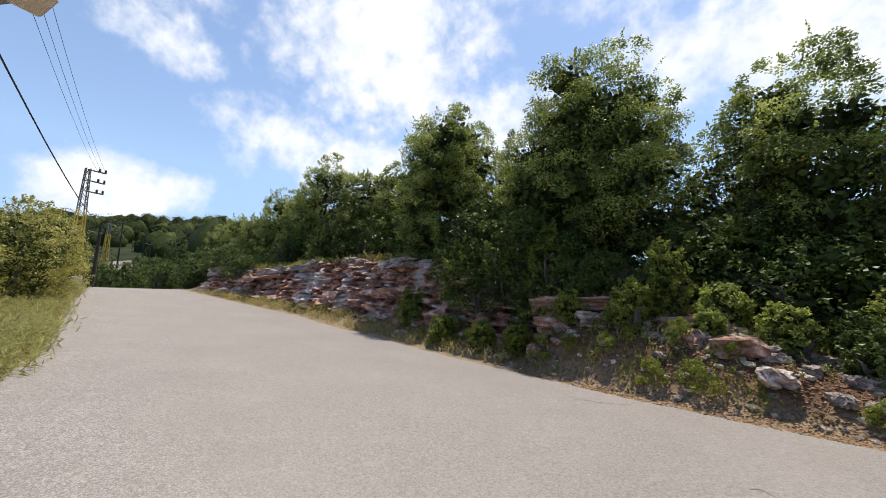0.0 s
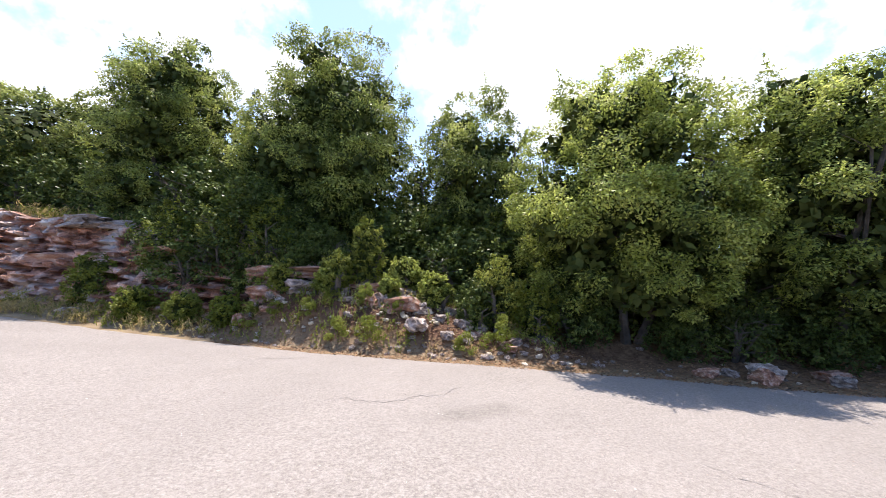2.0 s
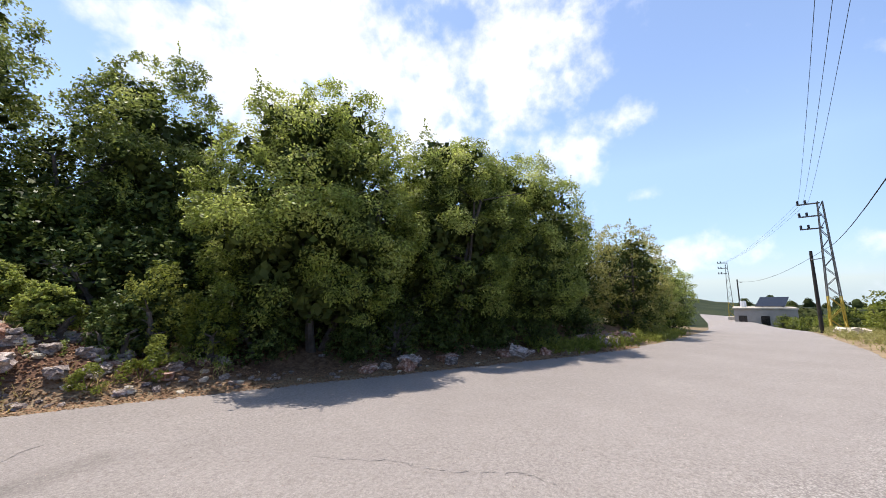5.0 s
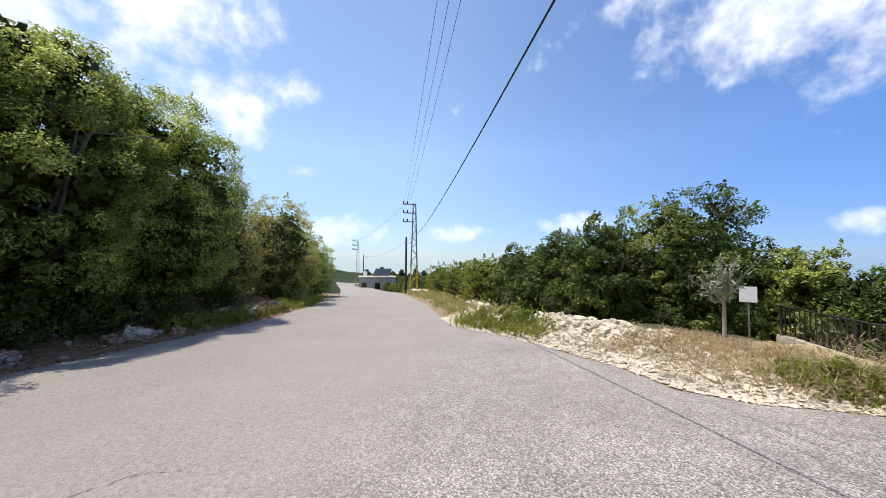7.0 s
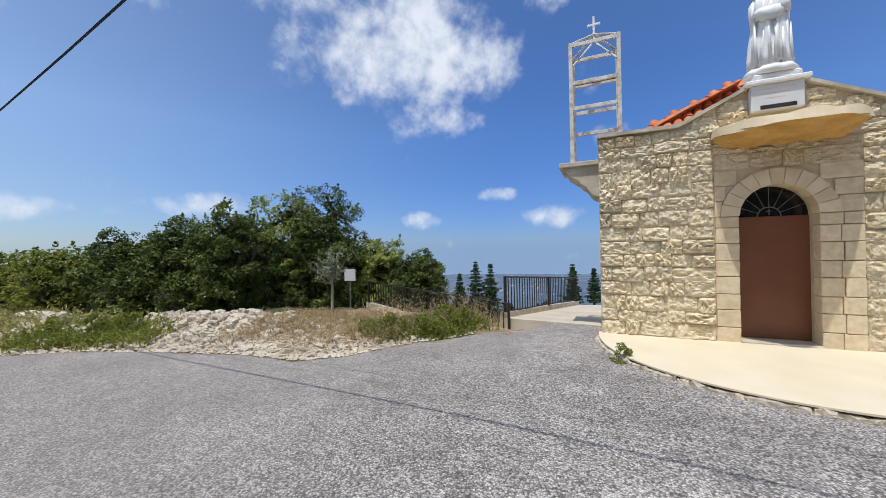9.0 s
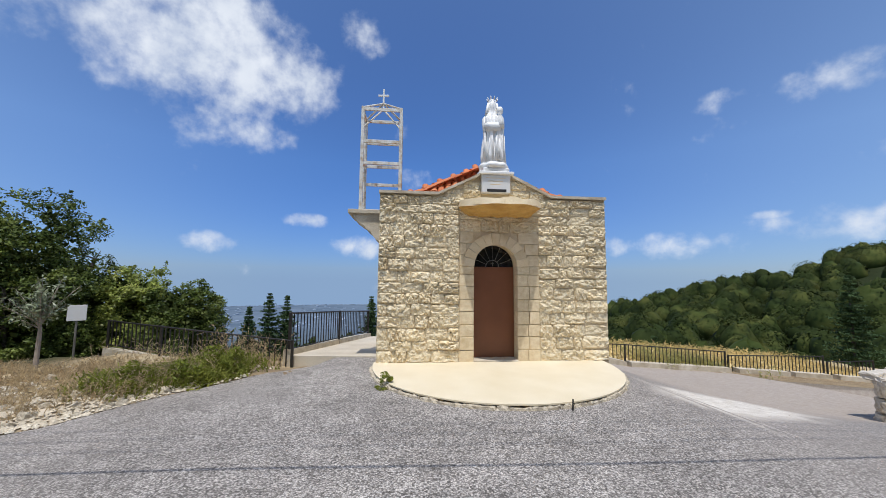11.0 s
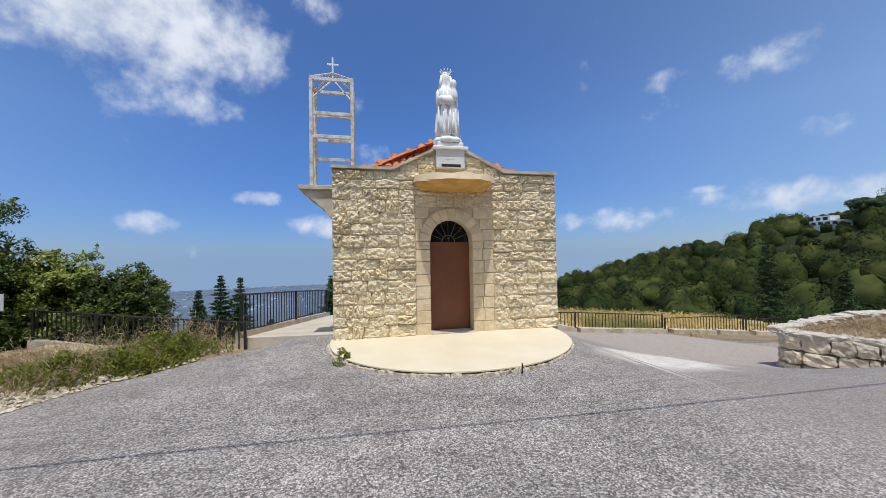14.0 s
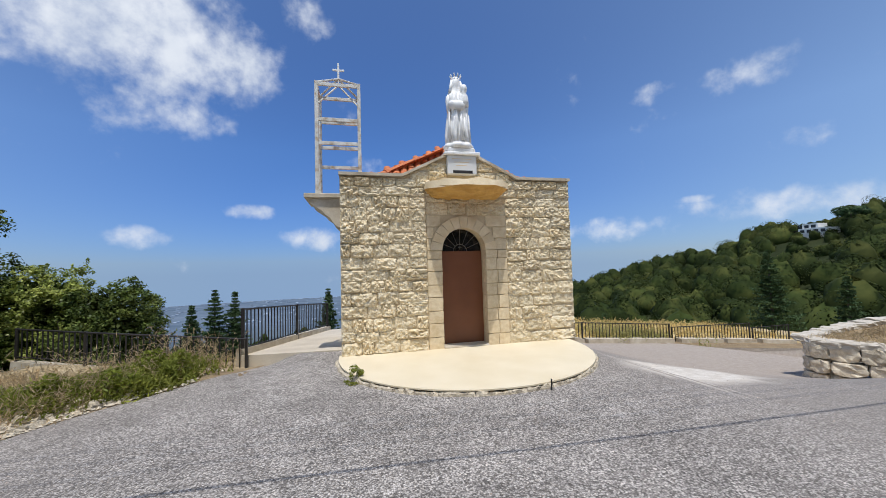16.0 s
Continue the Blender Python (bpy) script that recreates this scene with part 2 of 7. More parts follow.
ROCK_GREY = material("rock_grey", [(0.13, 0.1, 0.085), (0.36, 0.29, 0.245), (0.62, 0.53, 0.46)], 3.6, 0.92, 1.0, 30, fine=0.45, objrand=0.2)
RUSTY = material("rusty_white_paint", [(0.42, 0.3, 0.18), (0.62, 0.6, 0.54), (0.72, 0.71, 0.67)], 7, 0.6, 0.15, 40, fine=0.1)
CREAM_OLD = material("old_screed", [(0.5, 0.43, 0.33), (0.62, 0.55, 0.44)], 1.4, 0.85, 0.2, 40, fine=0.1)
ROCK_PALE = material("pale_capping", [(0.5, 0.45, 0.37), (0.64, 0.58, 0.5)], 3.0, 0.9, 0.5, 30, fine=0.15)
# house walls dulled to blue-grey, haze put into the base colour
TOWN_HAZED = material("town_walls_hazed", [(0.17, 0.22, 0.29), (0.33, 0.38, 0.45)], 0.02, 0.9, 0, island=0.3)
BARK_PALE = material("pale_bark", [(0.28, 0.23, 0.18), (0.42, 0.36, 0.3)], 8, 0.9, 0.4, 40)
TAR = material("tar", [(0.17, 0.155, 0.14), (0.24, 0.215, 0.195)], 6, 0.9, 0.2, 60)
BARK = material("bark", [(0.06, 0.05, 0.04), (0.14, 0.12, 0.1)], 6, 0.9, 0.6, 40)
GRASS_DRY = material("grass_dry", [(0.45, 0.35, 0.14), (0.6, 0.48, 0.22)], 0.7, 0.8, 0, island=0.35, translucent=0.5, spec=0.2)
GRASS_GREEN = material("grass_green", [(0.2, 0.24, 0.04), (0.34, 0.35, 0.08)], 0.7, 0.7, 0, island=0.35, translucent=0.5, spec=0.2)
ROCK_RED = material("rock_red", [(0.13, 0.06, 0.04), (0.38, 0.2, 0.13), (0.58, 0.45, 0.36)], 3.6, 0.92, 1.0, 28, fine=0.45, objrand=0.2)
ROCK_WHITE = material("rock_white", [(0.5, 0.415, 0.3), (0.74, 0.66, 0.52)], 4.0, 0.9, 0.9, 26, fine=0.25, objrand=0.15)
STONE = material("chapel_stone", [(0.68, 0.52, 0.29), (0.82, 0.7, 0.48), (0.88, 0.8, 0.63)], 5.0, 0.88, 0.7, 38, fine=0.14, objrand=0.1)
STONE_SMOOTH = material("dressed_stone", [(0.64, 0.5, 0.3), (0.78, 0.66, 0.46)], 3.0, 0.8, 0.25, 60, fine=0.12, objrand=0.08)
MORTAR = material("mortar", [(0.54, 0.42, 0.26), (0.68, 0.57, 0.39)], 4.0, 0.95, 0.5, 40, fine=0.15)
CONCRETE = material("concrete", [(0.4, 0.33, 0.24), (0.54, 0.47, 0.36), (0.66, 0.6, 0.5)], 3.0, 0.85, 0.3, 60, fine=0.12)
CREAM = material("cream_screed", [(0.68, 0.58, 0.4), (0.75, 0.66, 0.49)], 1.2, 0.7, 0.08, 50, fine=0.04)
YELLOW = material("yellow_plaster", [(0.5, 0.27, 0.06), (0.68, 0.42, 0.12)], 3.0, 0.7, 0.3, 30, fine=0.1)
DOOR = material("brown_steel", [(0.16, 0.055, 0.022), (0.21, 0.078, 0.034)], 1.5, 0.45, 0.05, 60, fine=0.05)
BLACK = material("black_iron", [(0.012, 0.011, 0.011), (0.03, 0.026, 0.024)], 8, 0.5, 0.1, 50)
GLASS_DARK = material("dark_glass", [(0.01, 0.01, 0.012), (0.016, 0.016, 0.018)], 2, 0.15, 0)
WHITE = material("white_paint", [(0.7, 0.7, 0.68), (0.82, 0.82, 0.8)], 4, 0.55, 0.12, 40, fine=0.05)
MARBLE = material("statue_white", [(0.78, 0.77, 0.75), (0.87, 0.86, 0.84)], 5, 0.5, 0.15, 25, fine=0.06)
TILE = material("roof_tile", [(0.5, 0.13, 0.04), (0.66, 0.23, 0.085)], 4, 0.7, 0.3, 40, fine=0.15, objrand=0.15)
STEEL = material("galvanised_steel", [(0.12, 0.11, 0.09), (0.2, 0.19, 0.17)], 3, 0.6, 0.1, 30)
STEEL_YELLOW = material("yellow_steel", [(0.5, 0.33, 0.03), (0.62, 0.42, 0.05)], 3, 0.6, 0.1, 30)
WOOD_DARK = material("tarred_wood", [(0.02, 0.016, 0.013), (0.05, 0.04, 0.03)], 5, 0.9, 0.4, 30)
WIRE = material("cable_black", [(0.012, 0.012, 0.014), (0.016, 0.016, 0.018)], 2, 0.6, 0)
PLAIN_WALL = material("house_plaster", [(0.3, 0.27, 0.235), (0.4, 0.36, 0.31)], 1, 0.9, 0.1, 20)
SIGN_WHITE = material("sign_plate", [(0.62, 0.63, 0.63), (0.7, 0.7, 0.7)], 3, 0.5, 0)


# ---------------------------------------------------------------- the plan of the ground
TREE_EDGE = ((-130, -75, -38, -25, -19, -15, -9.2, -5.3, -2, 1, 4.5, 8, 14, 20, 31.8, 54, 130),
             (-8, -2.5, 0, -0.6, -1.4, -2.3, -4.1, -5.4, -6.5, -7.8, -8.95, -10.1, -12, -13.3, -15.8, -23.8, -52))
NORTH_EDGE = ((-130, -80, -54, -35, -25, -20, -16.5, -14.4, -12.5, -10.3, -8.9, -7.5, -6.8, -6.3, -5.7, -5.0, -4.5, -4.4, 2.75, 2.8,
               12.5, 12.6, 13.6, 14.4, 21, 32, 52, 130),
              (-2, 3, 6, 6.2, 6.1, 5.75, 5.4, 5.4, 6.3, 6.75, 7.0, 7.0, 7.4, 8.3, 9.0, 9.8, 10.3, 12, 12, 16.6,
               16.9, 8, -1.5, -2.9, -5.2, -9.4, -18.5, -46))
BANK = ((-130, -30, -20, -12, -8, -5, -3, 0, 3, 7, 12, 18, 25, 40, 130), (0.5, 0.5, 0.7, 0.5, 0.5, 0.8, 1.45, 2.35, 2.85, 3.1, 3.3, 2.8, 2.2, 1.0, 0.7))
RIDGE_AZ = (-180, -160, -120, -90, -60, -32, -23, -16, 0, 15, 28, 34.5, 40, 46, 52.5, 59.5, 65, 140, 152, 165, 180)
RIDGE_EL = (-1.2, 1, 2, 2.5, 5, 9.6, 8.5, 7.4, 6, 4.5, 3.9, 2.5, 0.5, -1.1, -3, -5, -3.85, -3.85, -3.0, -1.8, -1.2)
RIDGE_R = (500, 300, 300, 300, 300, 300, 300, 300, 300, 300, 280, 270, 260, 250, 240, 240, 4600, 4600, 4600, 900, 500)


def smooth(a, b, v):
    q = np.clip((v - a) / (b - a), 0, 1)
    return q * q * (3 - 2 * q)


def hash_noise(x, y, s, seed):
    """Smooth value noise from sines, vectorised."""
    a = np.sin(x * s * 1.0 + seed) * np.cos(y * s * 1.3 + seed * 1.7)
    b = np.sin(x * s * 2.3 + y * s * 1.1 + seed * 2.1) * 0.5
    c = np.cos(y * s * 3.9 - x * s * 2.7 + seed * 0.7) * 0.3
    return (a + b + c) / 1.8


def road_z(x):
    e = x + 1.0
    return np.where(e > 0, 0.085 * e * e / (np.abs(e) + 5), -0.033 * e * e / (np.abs(e) + 5)) - 0.1 - 0.11 * np.clip(x - 33, 0, 60)


def near_z(x, y):
    z = road_z(x)
    east = np.clip(x - 2.3, 0, 5) * 0.16 + np.clip(x - 7.3, 0, 40) * 0.08
    zn = -0.1 - 0.02 * np.clip(-x - 4, 0, 60) - east * smooth(4.6, 8.6, y) - 0.1 * np.clip(y - 8, 0, 8.5) * smooth(1.5, 5, x)
    w = smooth(1.5, 8, y) * smooth(-12, 0, x)
    return z * (1 - w) + zn * w


def ground_z(x, y, rough=True):
    x, y = np.asarray(x, float), np.asarray(y, float)
    z = near_z(x, y)
    s = np.interp(x, *TREE_EDGE) - y
    bank = np.interp(x, *BANK)
    soft_bank = smooth(2.5, 0.2, x) * smooth(-8, -5, x)
    rise = (1 - soft_bank) * (0.12 * smooth(0.1, 1.2, s) + 0.88 * smooth(1.5, 3.0, s)) + soft_bank * (0.55 * smooth(0.1, 1.3, s) + 0.45 * smooth(1.0, 3.0, s))
    z = z + rise * bank + 0.05 * np.clip(s - 2, 0, 40)
    n = y - np.interp(x, *NORTH_EDGE)
    west = smooth(-3.6, -4.6, x)
    z = z + west * (smooth(0.1, 1.2, n) * 0.12 - 0.22 * np.clip(n - 5, 0, 80) * smooth(-40, -8, x))
    z = z - (1 - west) * (0.16 * np.clip(y - 23, 0, 80) + smooth(11.3, 12.3, y) * smooth(3.0, 2.0, x) * 1.3)
    z = z + 0.38 * np.exp(-((x + 11.9) / 2.3) ** 2 - ((n - 1.7) / 0.95) ** 2) + 0.22 * np.exp(-((x + 16.6) / 1.6) ** 2 - ((n - 1.2) / 0.8) ** 2)
    rail = 11.45 - (np.clip(x, -12, -4.9) + 4.9) * 0.41
    z = z - west * smooth(-14, -11, x) * (0.3 * smooth(-1.8, 0, y - rail) * smooth(-11, -6, x) + 0.7 * smooth(0.2, 1.5, y - rail))
    r = np.hypot(x + 2, y - 2)
    az = np.degrees(np.arctan2(y - 2, x + 2))
    ridge, rr = np.tan(np.radians(np.interp(az, RIDGE_AZ, RIDGE_EL))), np.interp(az, RIDGE_AZ, RIDGE_R)
    dip = np.interp(az, RIDGE_AZ[:1] + (-90, -32, -14, 20, 40, 60, 66) + RIDGE_AZ[-1:], (-4, 4, 4, 2, -16, -22, -20, -20, -4))
    top = 1.6 + ridge * rr
    far = np.where(rr > 1000, 1.6 + ridge * r - 26 * smooth(20, 100, r) * smooth(1600, 300, r), dip + (top - dip) * np.clip((r - 75) / (rr - 75), 0, 1.0) ** 1.15)
    far = far - np.where(rr < 1000, 0.25 * np.clip(r - rr, 0, 5000), 0)
    keep = smooth(34, 75, r) * (1 - 0.85 * smooth(3, -4, np.abs(s + 4) - 5) * smooth(140, 70, r))
    z = z * (1 - keep) + far * keep
    if rough:
        off = np.maximum(smooth(0.3, 1.5, s), smooth(0.2, 1.2, n) * west)
        z = z + off * (0.1 * hash_noise(x, y, 1.3, 2) + 0.05 * hash_noise(x, y, 4.1, 5)) * smooth(90, 20, r)
        z = z + smooth(80, 300, r) * 3.0 * hash_noise(x, y, 0.03, 1) * smooth(1500, 400, r)
    return z


# ---------------------------------------------------------------- mesh helpers
def mesh_object(name, verts, faces, mat, parent=None, label="", smooth_faces=False):
    me = bpy.data.meshes.new(name)
    me.from_pydata(verts, [], faces)
    me.materials.append(mat)
    if smooth_faces:
        me.shade_smooth()
    ob = new(name, me)
    if parent is not None:
        ob.parent = parent
    if label:
        ob["label"] = label
    return ob


def part(name, bm, mat, parent, label=""):
    """Links a bmesh as one mesh object under a thing or part."""
    me = bpy.data.meshes.new(name)
    bm.to_mesh(me)
    bm.free()
    me.materials.append(mat)
    ob = new(name, me)
    if parent is not None:
        ob.parent = parent
    if label:
        ob["label"] = label
    return ob


def box(bm, x0, x1, y0, y1, z0, z1, bevel=0.0):
    vs = [bm.verts.new((x, y, z)) for x in (x0, x1) for y in (y0, y1) for z in (z0, z1)]
    fs = [bm.faces.new([vs[i] for i in q]) for q in ((0, 1, 3, 2), (4, 6, 7, 5), (0, 4, 5, 1), (2, 3, 7, 6), (0, 2, 6, 4), (1, 5, 7, 3))]
    if bevel:
        es = list({e for f in fs for e in f.edges})
        bmesh.ops.bevel(bm, geom=es, offset=bevel, segments=1, affect="EDGES")
    return bm


def tube(bm, a, b, r0, r1=None, seg=6):
    """A tapered rod from a to b."""
    a, b = Vector(a), Vector(b)
    r1 = r0 if r1 is None else r1
    d = (b - a).normalized()
    u = d.orthogonal().normalized()
    v = d.cross(u)
    ring = []
    for p, r in ((a, r0), (b, r1)):
        ring.append([bm.verts.new(p + (u * math.cos(k * 2 * math.pi / seg) + v * math.sin(k * 2 * math.pi / seg)) * r) for k in range(seg)])
    for k in range(seg):
        bm.faces.new((ring[0][k], ring[0][(k + 1) % seg], ring[1][(k + 1) % seg], ring[1][k]))
    bm.faces.new(ring[0][::-1])
    bm.faces.new(ring[1])
    return bm


def empty(name, x, y, z, label, category, group=""):
    e = new(name)
    e.location = (x, y, z)
    e.empty_display_size = 0.2
    return tagged(e, label, category, group)


# ---------------------------------------------------------------- ground and road
def zone_material(name, pairs, base, scale, bump_scale, bump, rough=0.95):
    """Base colours with further colours laid over by mesh attributes."""
    m = material(name, base, scale, rough, bump, bump_scale, fine=0.3, spec=0.15)
    N, L = m.node_tree.nodes, m.node_tree.links
    bsdf = N["Principled BSDF"]
    col = bsdf.inputs["Base Color"].links[0].from_socket
    tc = N.new("ShaderNodeTexCoord")
    for attr, colors, sc in pairs:
        a = N.new("ShaderNodeAttribute")
        a.attribute_name = attr
        n = N.new("ShaderNodeTexNoise")
        n.inputs["Scale"].default_value, n.inputs["Detail"].default_value = sc, 8.0
        n.inputs["Roughness"].default_value = 0.65
        L.new(tc.outputs["Object"], n.inputs["Vector"])
        ramp = N.new("ShaderNodeValToRGB")
        ramp.color_ramp.elements[0].position, ramp.color_ramp.elements[1].position = 0.35, 0.65
        ramp.color_ramp.elements[0].color, ramp.color_ramp.elements[1].color = (*colors[0], 1), (*colors[1], 1)
        L.new(n.outputs["Fac"], ramp.inputs["Fac"])
        mx = N.new("ShaderNodeMix")
        mx.data_type = "RGBA"
        L.new(a.outputs["Fac"], mx.inputs["Factor"])
        L.new(col, mx.inputs["A"])
        L.new(ramp.outputs["Color"], mx.inputs["B"])
        col = mx.outputs["Result"]
    L.new(col, bsdf.inputs["Base Color"])
    return m


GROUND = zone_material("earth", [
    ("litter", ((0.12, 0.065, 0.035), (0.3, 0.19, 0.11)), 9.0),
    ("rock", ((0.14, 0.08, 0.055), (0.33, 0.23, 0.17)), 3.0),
    # red-brown bank earth, darkened further to stand in for the oaks' shade
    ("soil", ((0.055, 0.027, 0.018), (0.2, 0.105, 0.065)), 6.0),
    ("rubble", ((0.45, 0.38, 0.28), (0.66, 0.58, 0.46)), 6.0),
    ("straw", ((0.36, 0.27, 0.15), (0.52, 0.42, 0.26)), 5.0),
    # wooded ground; the dark tones also paint in shade under the trees
    ("forest_shade", ((0.016, 0.024, 0.007), (0.04, 0.048, 0.017)), 0.08),
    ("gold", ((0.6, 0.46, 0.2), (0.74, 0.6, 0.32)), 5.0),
    # blue-grey of the far plain: distance haze painted into the colour
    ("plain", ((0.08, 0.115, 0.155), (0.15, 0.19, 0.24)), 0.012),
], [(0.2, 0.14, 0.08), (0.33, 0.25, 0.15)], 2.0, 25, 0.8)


def attribute(me, name, values):
    a = me.attributes.new(name, "FLOAT", "POINT")
    a.data.foreach_set("value", np.asarray(values, np.float32))


def make_ground():
    r = np.concatenate([[0.0], np.arange(0.4, 26, 0.22), 26 * 1.035 ** np.arange(0, 152)])
    na = 370
    a = np.linspace(0, 2 * np.pi, na, endpoint=False)
    R, A = np.meshgrid(r[1:], a, indexing="ij")
    x, y = -2 + R * np.cos(A), 2 + R * np.sin(A)
    x, y = np.append(x.ravel(), -2.0), np.append(y.ravel(), 2.0)
    z = ground_z(x, y)
    s = np.interp(x, *TREE_EDGE) - y
    n = y - np.interp(x, *NORTH_EDGE)
    inside = (s < -0.4) & (n < -0.4) & (np.abs(x) < 120)
    z = z - np.where(inside, 0.12, 0.0)
    nr = len(r) - 1
    i, k = np.meshgrid(np.arange(nr - 1), np.arange(na), indexing="ij")
    q = np.stack([i * na + k, (i + 1) * na + k, (i + 1) * na + (k + 1) % na, i * na + (k + 1) % na], -1).reshape(-1, 4)
    faces = [tuple(f) for f in q.tolist()] + [(nr * na, j, (j + 1) % na) for j in range(na)]
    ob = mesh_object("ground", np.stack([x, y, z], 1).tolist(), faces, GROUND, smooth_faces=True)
    rad = np.hypot(x + 2, y - 2)
    az = np.degrees(np.arctan2(y - 2, x + 2))
    attribute(ob.data, "litter", smooth(0.2, 1.0, s) * smooth(4.5, 2, x) * smooth(6, 3, s) * smooth(30, 20, rad))
    attribute(ob.data, "rock", smooth(0.9, 1.3, s) * smooth(2.6, 2.2, s) * smooth(-4, -2.5, x) * smooth(34, 26, x))
    # bank below the oaks: earth colour with tree shade painted in
    attribute(ob.data, "soil", 0.9 * smooth(0.5, 1.1, s + 0.3 * hash_noise(x, y, 2.0, 3)) * smooth(6, 4.5, s) * smooth(-8, -6.5, x) * smooth(5, 3.5, x))
    rub = smooth(0.0, 0.3, n) * smooth(3.6, 2.2, n) * smooth(-18, -16, x) * smooth(-4.9, -6.2, x) * 0.95
    attribute(ob.data, "rubble", rub)
    attribute(ob.data, "straw", np.maximum(smooth(0.6, 2.0, n) * smooth(9, 5, n) * smooth(-10.5, -9, x) * smooth(-4.5, -5, x),
                                           smooth(17.2, 18.5, y) * smooth(2, 4, x) * smooth(45, 30, y) * smooth(60, 40, rad)))
    # tree shade painted on the ground: north verge trees and behind the bank
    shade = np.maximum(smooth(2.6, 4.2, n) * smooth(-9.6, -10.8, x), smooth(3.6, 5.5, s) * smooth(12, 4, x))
    attribute(ob.data, "forest_shade", np.maximum(smooth(32, 60, rad), 0.85 * shade))
    attribute(ob.data, "gold", smooth(17.2, 17.8, y) * smooth(2, 3, x) * smooth(30, 26, y) * smooth(26, 22, x))
    # where the painted haze tint sets in, growing with distance
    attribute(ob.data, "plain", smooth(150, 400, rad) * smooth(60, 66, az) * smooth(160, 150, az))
    return tagged(ob, "dry earth with leaf litter, straw and pale rubble, falling to a wooded valley", "ground", kind="structure")


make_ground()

def chip_seal(m, attr, scale, dark, light):
    """Stone chips of many greys with dark gaps, laid over where a mesh attribute says."""
    N, L = m.node_tree.nodes, m.node_tree.links
    bsdf = N["Principled BSDF"]
    col = bsdf.inputs["Base Color"].links[0].from_socket
    tc = N.new("ShaderNodeTexCoord")
    cell = N.new("ShaderNodeTexVoronoi")
    cell.inputs["Scale"].default_value = scale
    L.new(tc.outputs["Object"], cell.inputs["Vector"])
    sep = N.new("ShaderNodeSeparateColor")
    L.new(cell.outputs["Color"], sep.inputs[0])
    tone = N.new("ShaderNodeValToRGB")
    el = tone.color_ramp.elements
    el[0].position, el[0].color = 0.0, (*dark, 1)
    el[1].position, el[1].color = 1.0, (*light, 1)
    L.new(sep.outputs[0], tone.inputs["Fac"])
    gap = N.new("ShaderNodeMapRange")
    gap.inputs["From Min"].default_value, gap.inputs["From Max"].default_value = 0.35, 0.75
    gap.inputs["To Min"].default_value, gap.inputs["To Max"].default_value = 1.05, 0.4
    L.new(cell.outputs["Distance"], gap.inputs["Value"])
    mul = N.new("ShaderNodeMix")
    mul.data_type, mul.blend_type = "RGBA", "MULTIPLY"
    mul.inputs["Factor"].default_value = 1.0
    L.new(tone.outputs["Color"], mul.inputs["A"])
    L.new(gap.outputs["Result"], mul.inputs["B"])
    worn = N.new("ShaderNodeTexNoise")
    worn.inputs["Scale"].default_value, worn.inputs["Detail"].default_value = 3.2, 7.0
    worn.inputs["Roughness"].default_value = 0.7
    L.new(tc.outputs["Object"], worn.inputs["Vector"])
    wr = N.new("ShaderNodeMapRange")
    wr.inputs["From Min"].default_value, wr.inputs["From Max"].default_value = 0.32, 0.66
    wr.inputs["To Min"].default_value, wr.inputs["To Max"].default_value = 0.78, 1.16
    L.new(worn.outputs["Fac"], wr.inputs["Value"])
    mul2 = N.new("ShaderNodeMix")
    mul2.data_type, mul2.blend_type = "RGBA", "MULTIPLY"
    mul2.inputs["Factor"].default_value = 1.0
    L.new(mul.outputs["Result"], mul2.inputs["A"])
    L.new(wr.outputs["Result"], mul2.inputs["B"])
    for size, low, high in ((34.0, 0.86, 1.15), (0.7, 0.84, 1.12)):
        patch = N.new("ShaderNodeTexNoise")
        patch.inputs["Scale"].default_value, patch.inputs["Detail"].default_value = size, 4.0
        L.new(tc.outputs["Object"], patch.inputs["Vector"])
        pr = N.new("ShaderNodeMapRange")
        pr.inputs["From Min"].default_value, pr.inputs["From Max"].default_value = 0.36, 0.64
        pr.inputs["To Min"].default_value, pr.inputs["To Max"].default_value = low, high
        L.new(patch.outputs["Fac"], pr.inputs["Value"])
        mul3 = N.new("ShaderNodeMix")
        mul3.data_type, mul3.blend_type = "RGBA", "MULTIPLY"
        mul3.inputs["Factor"].default_value = 1.0
        L.new(mul2.outputs["Result"], mul3.inputs["A"])
        L.new(pr.outputs["Result"], mul3.inputs["B"])
        mul2 = mul3
    a = N.new("ShaderNodeAttribute")
    a.attribute_name = attr
    mx = N.new("ShaderNodeMix")
    mx.data_type = "RGBA"
    L.new(a.outputs["Fac"], mx.inputs["Factor"])
    L.new(col, mx.inputs["A"])
    L.new(mul2.outputs["Result"], mx.inputs["B"])
    L.new(mx.outputs["Result"], bsdf.inputs["Base Color"])
    return m


ROAD = zone_material("asphalt_old", [("speck", ((0.15, 0.132, 0.116), (0.43, 0.385, 0.34)), 26.0), ("pale", ((0.4, 0.325, 0.26), (0.54, 0.455, 0.375)), 8.0), ("white", ((0.62, 0.56, 0.48), (0.84, 0.79, 0.71)), 6.0), ("stain", ((0.13, 0.115, 0.1), (0.26, 0.23, 0.2)), 14.0)], [(0.27, 0.238, 0.21), (0.33, 0.292, 0.258)], 0.5, 75, 0.7, 0.85)
chip_seal(ROAD, "chips", 58, (0.14, 0.125, 0.113), (0.66, 0.605, 0.55))


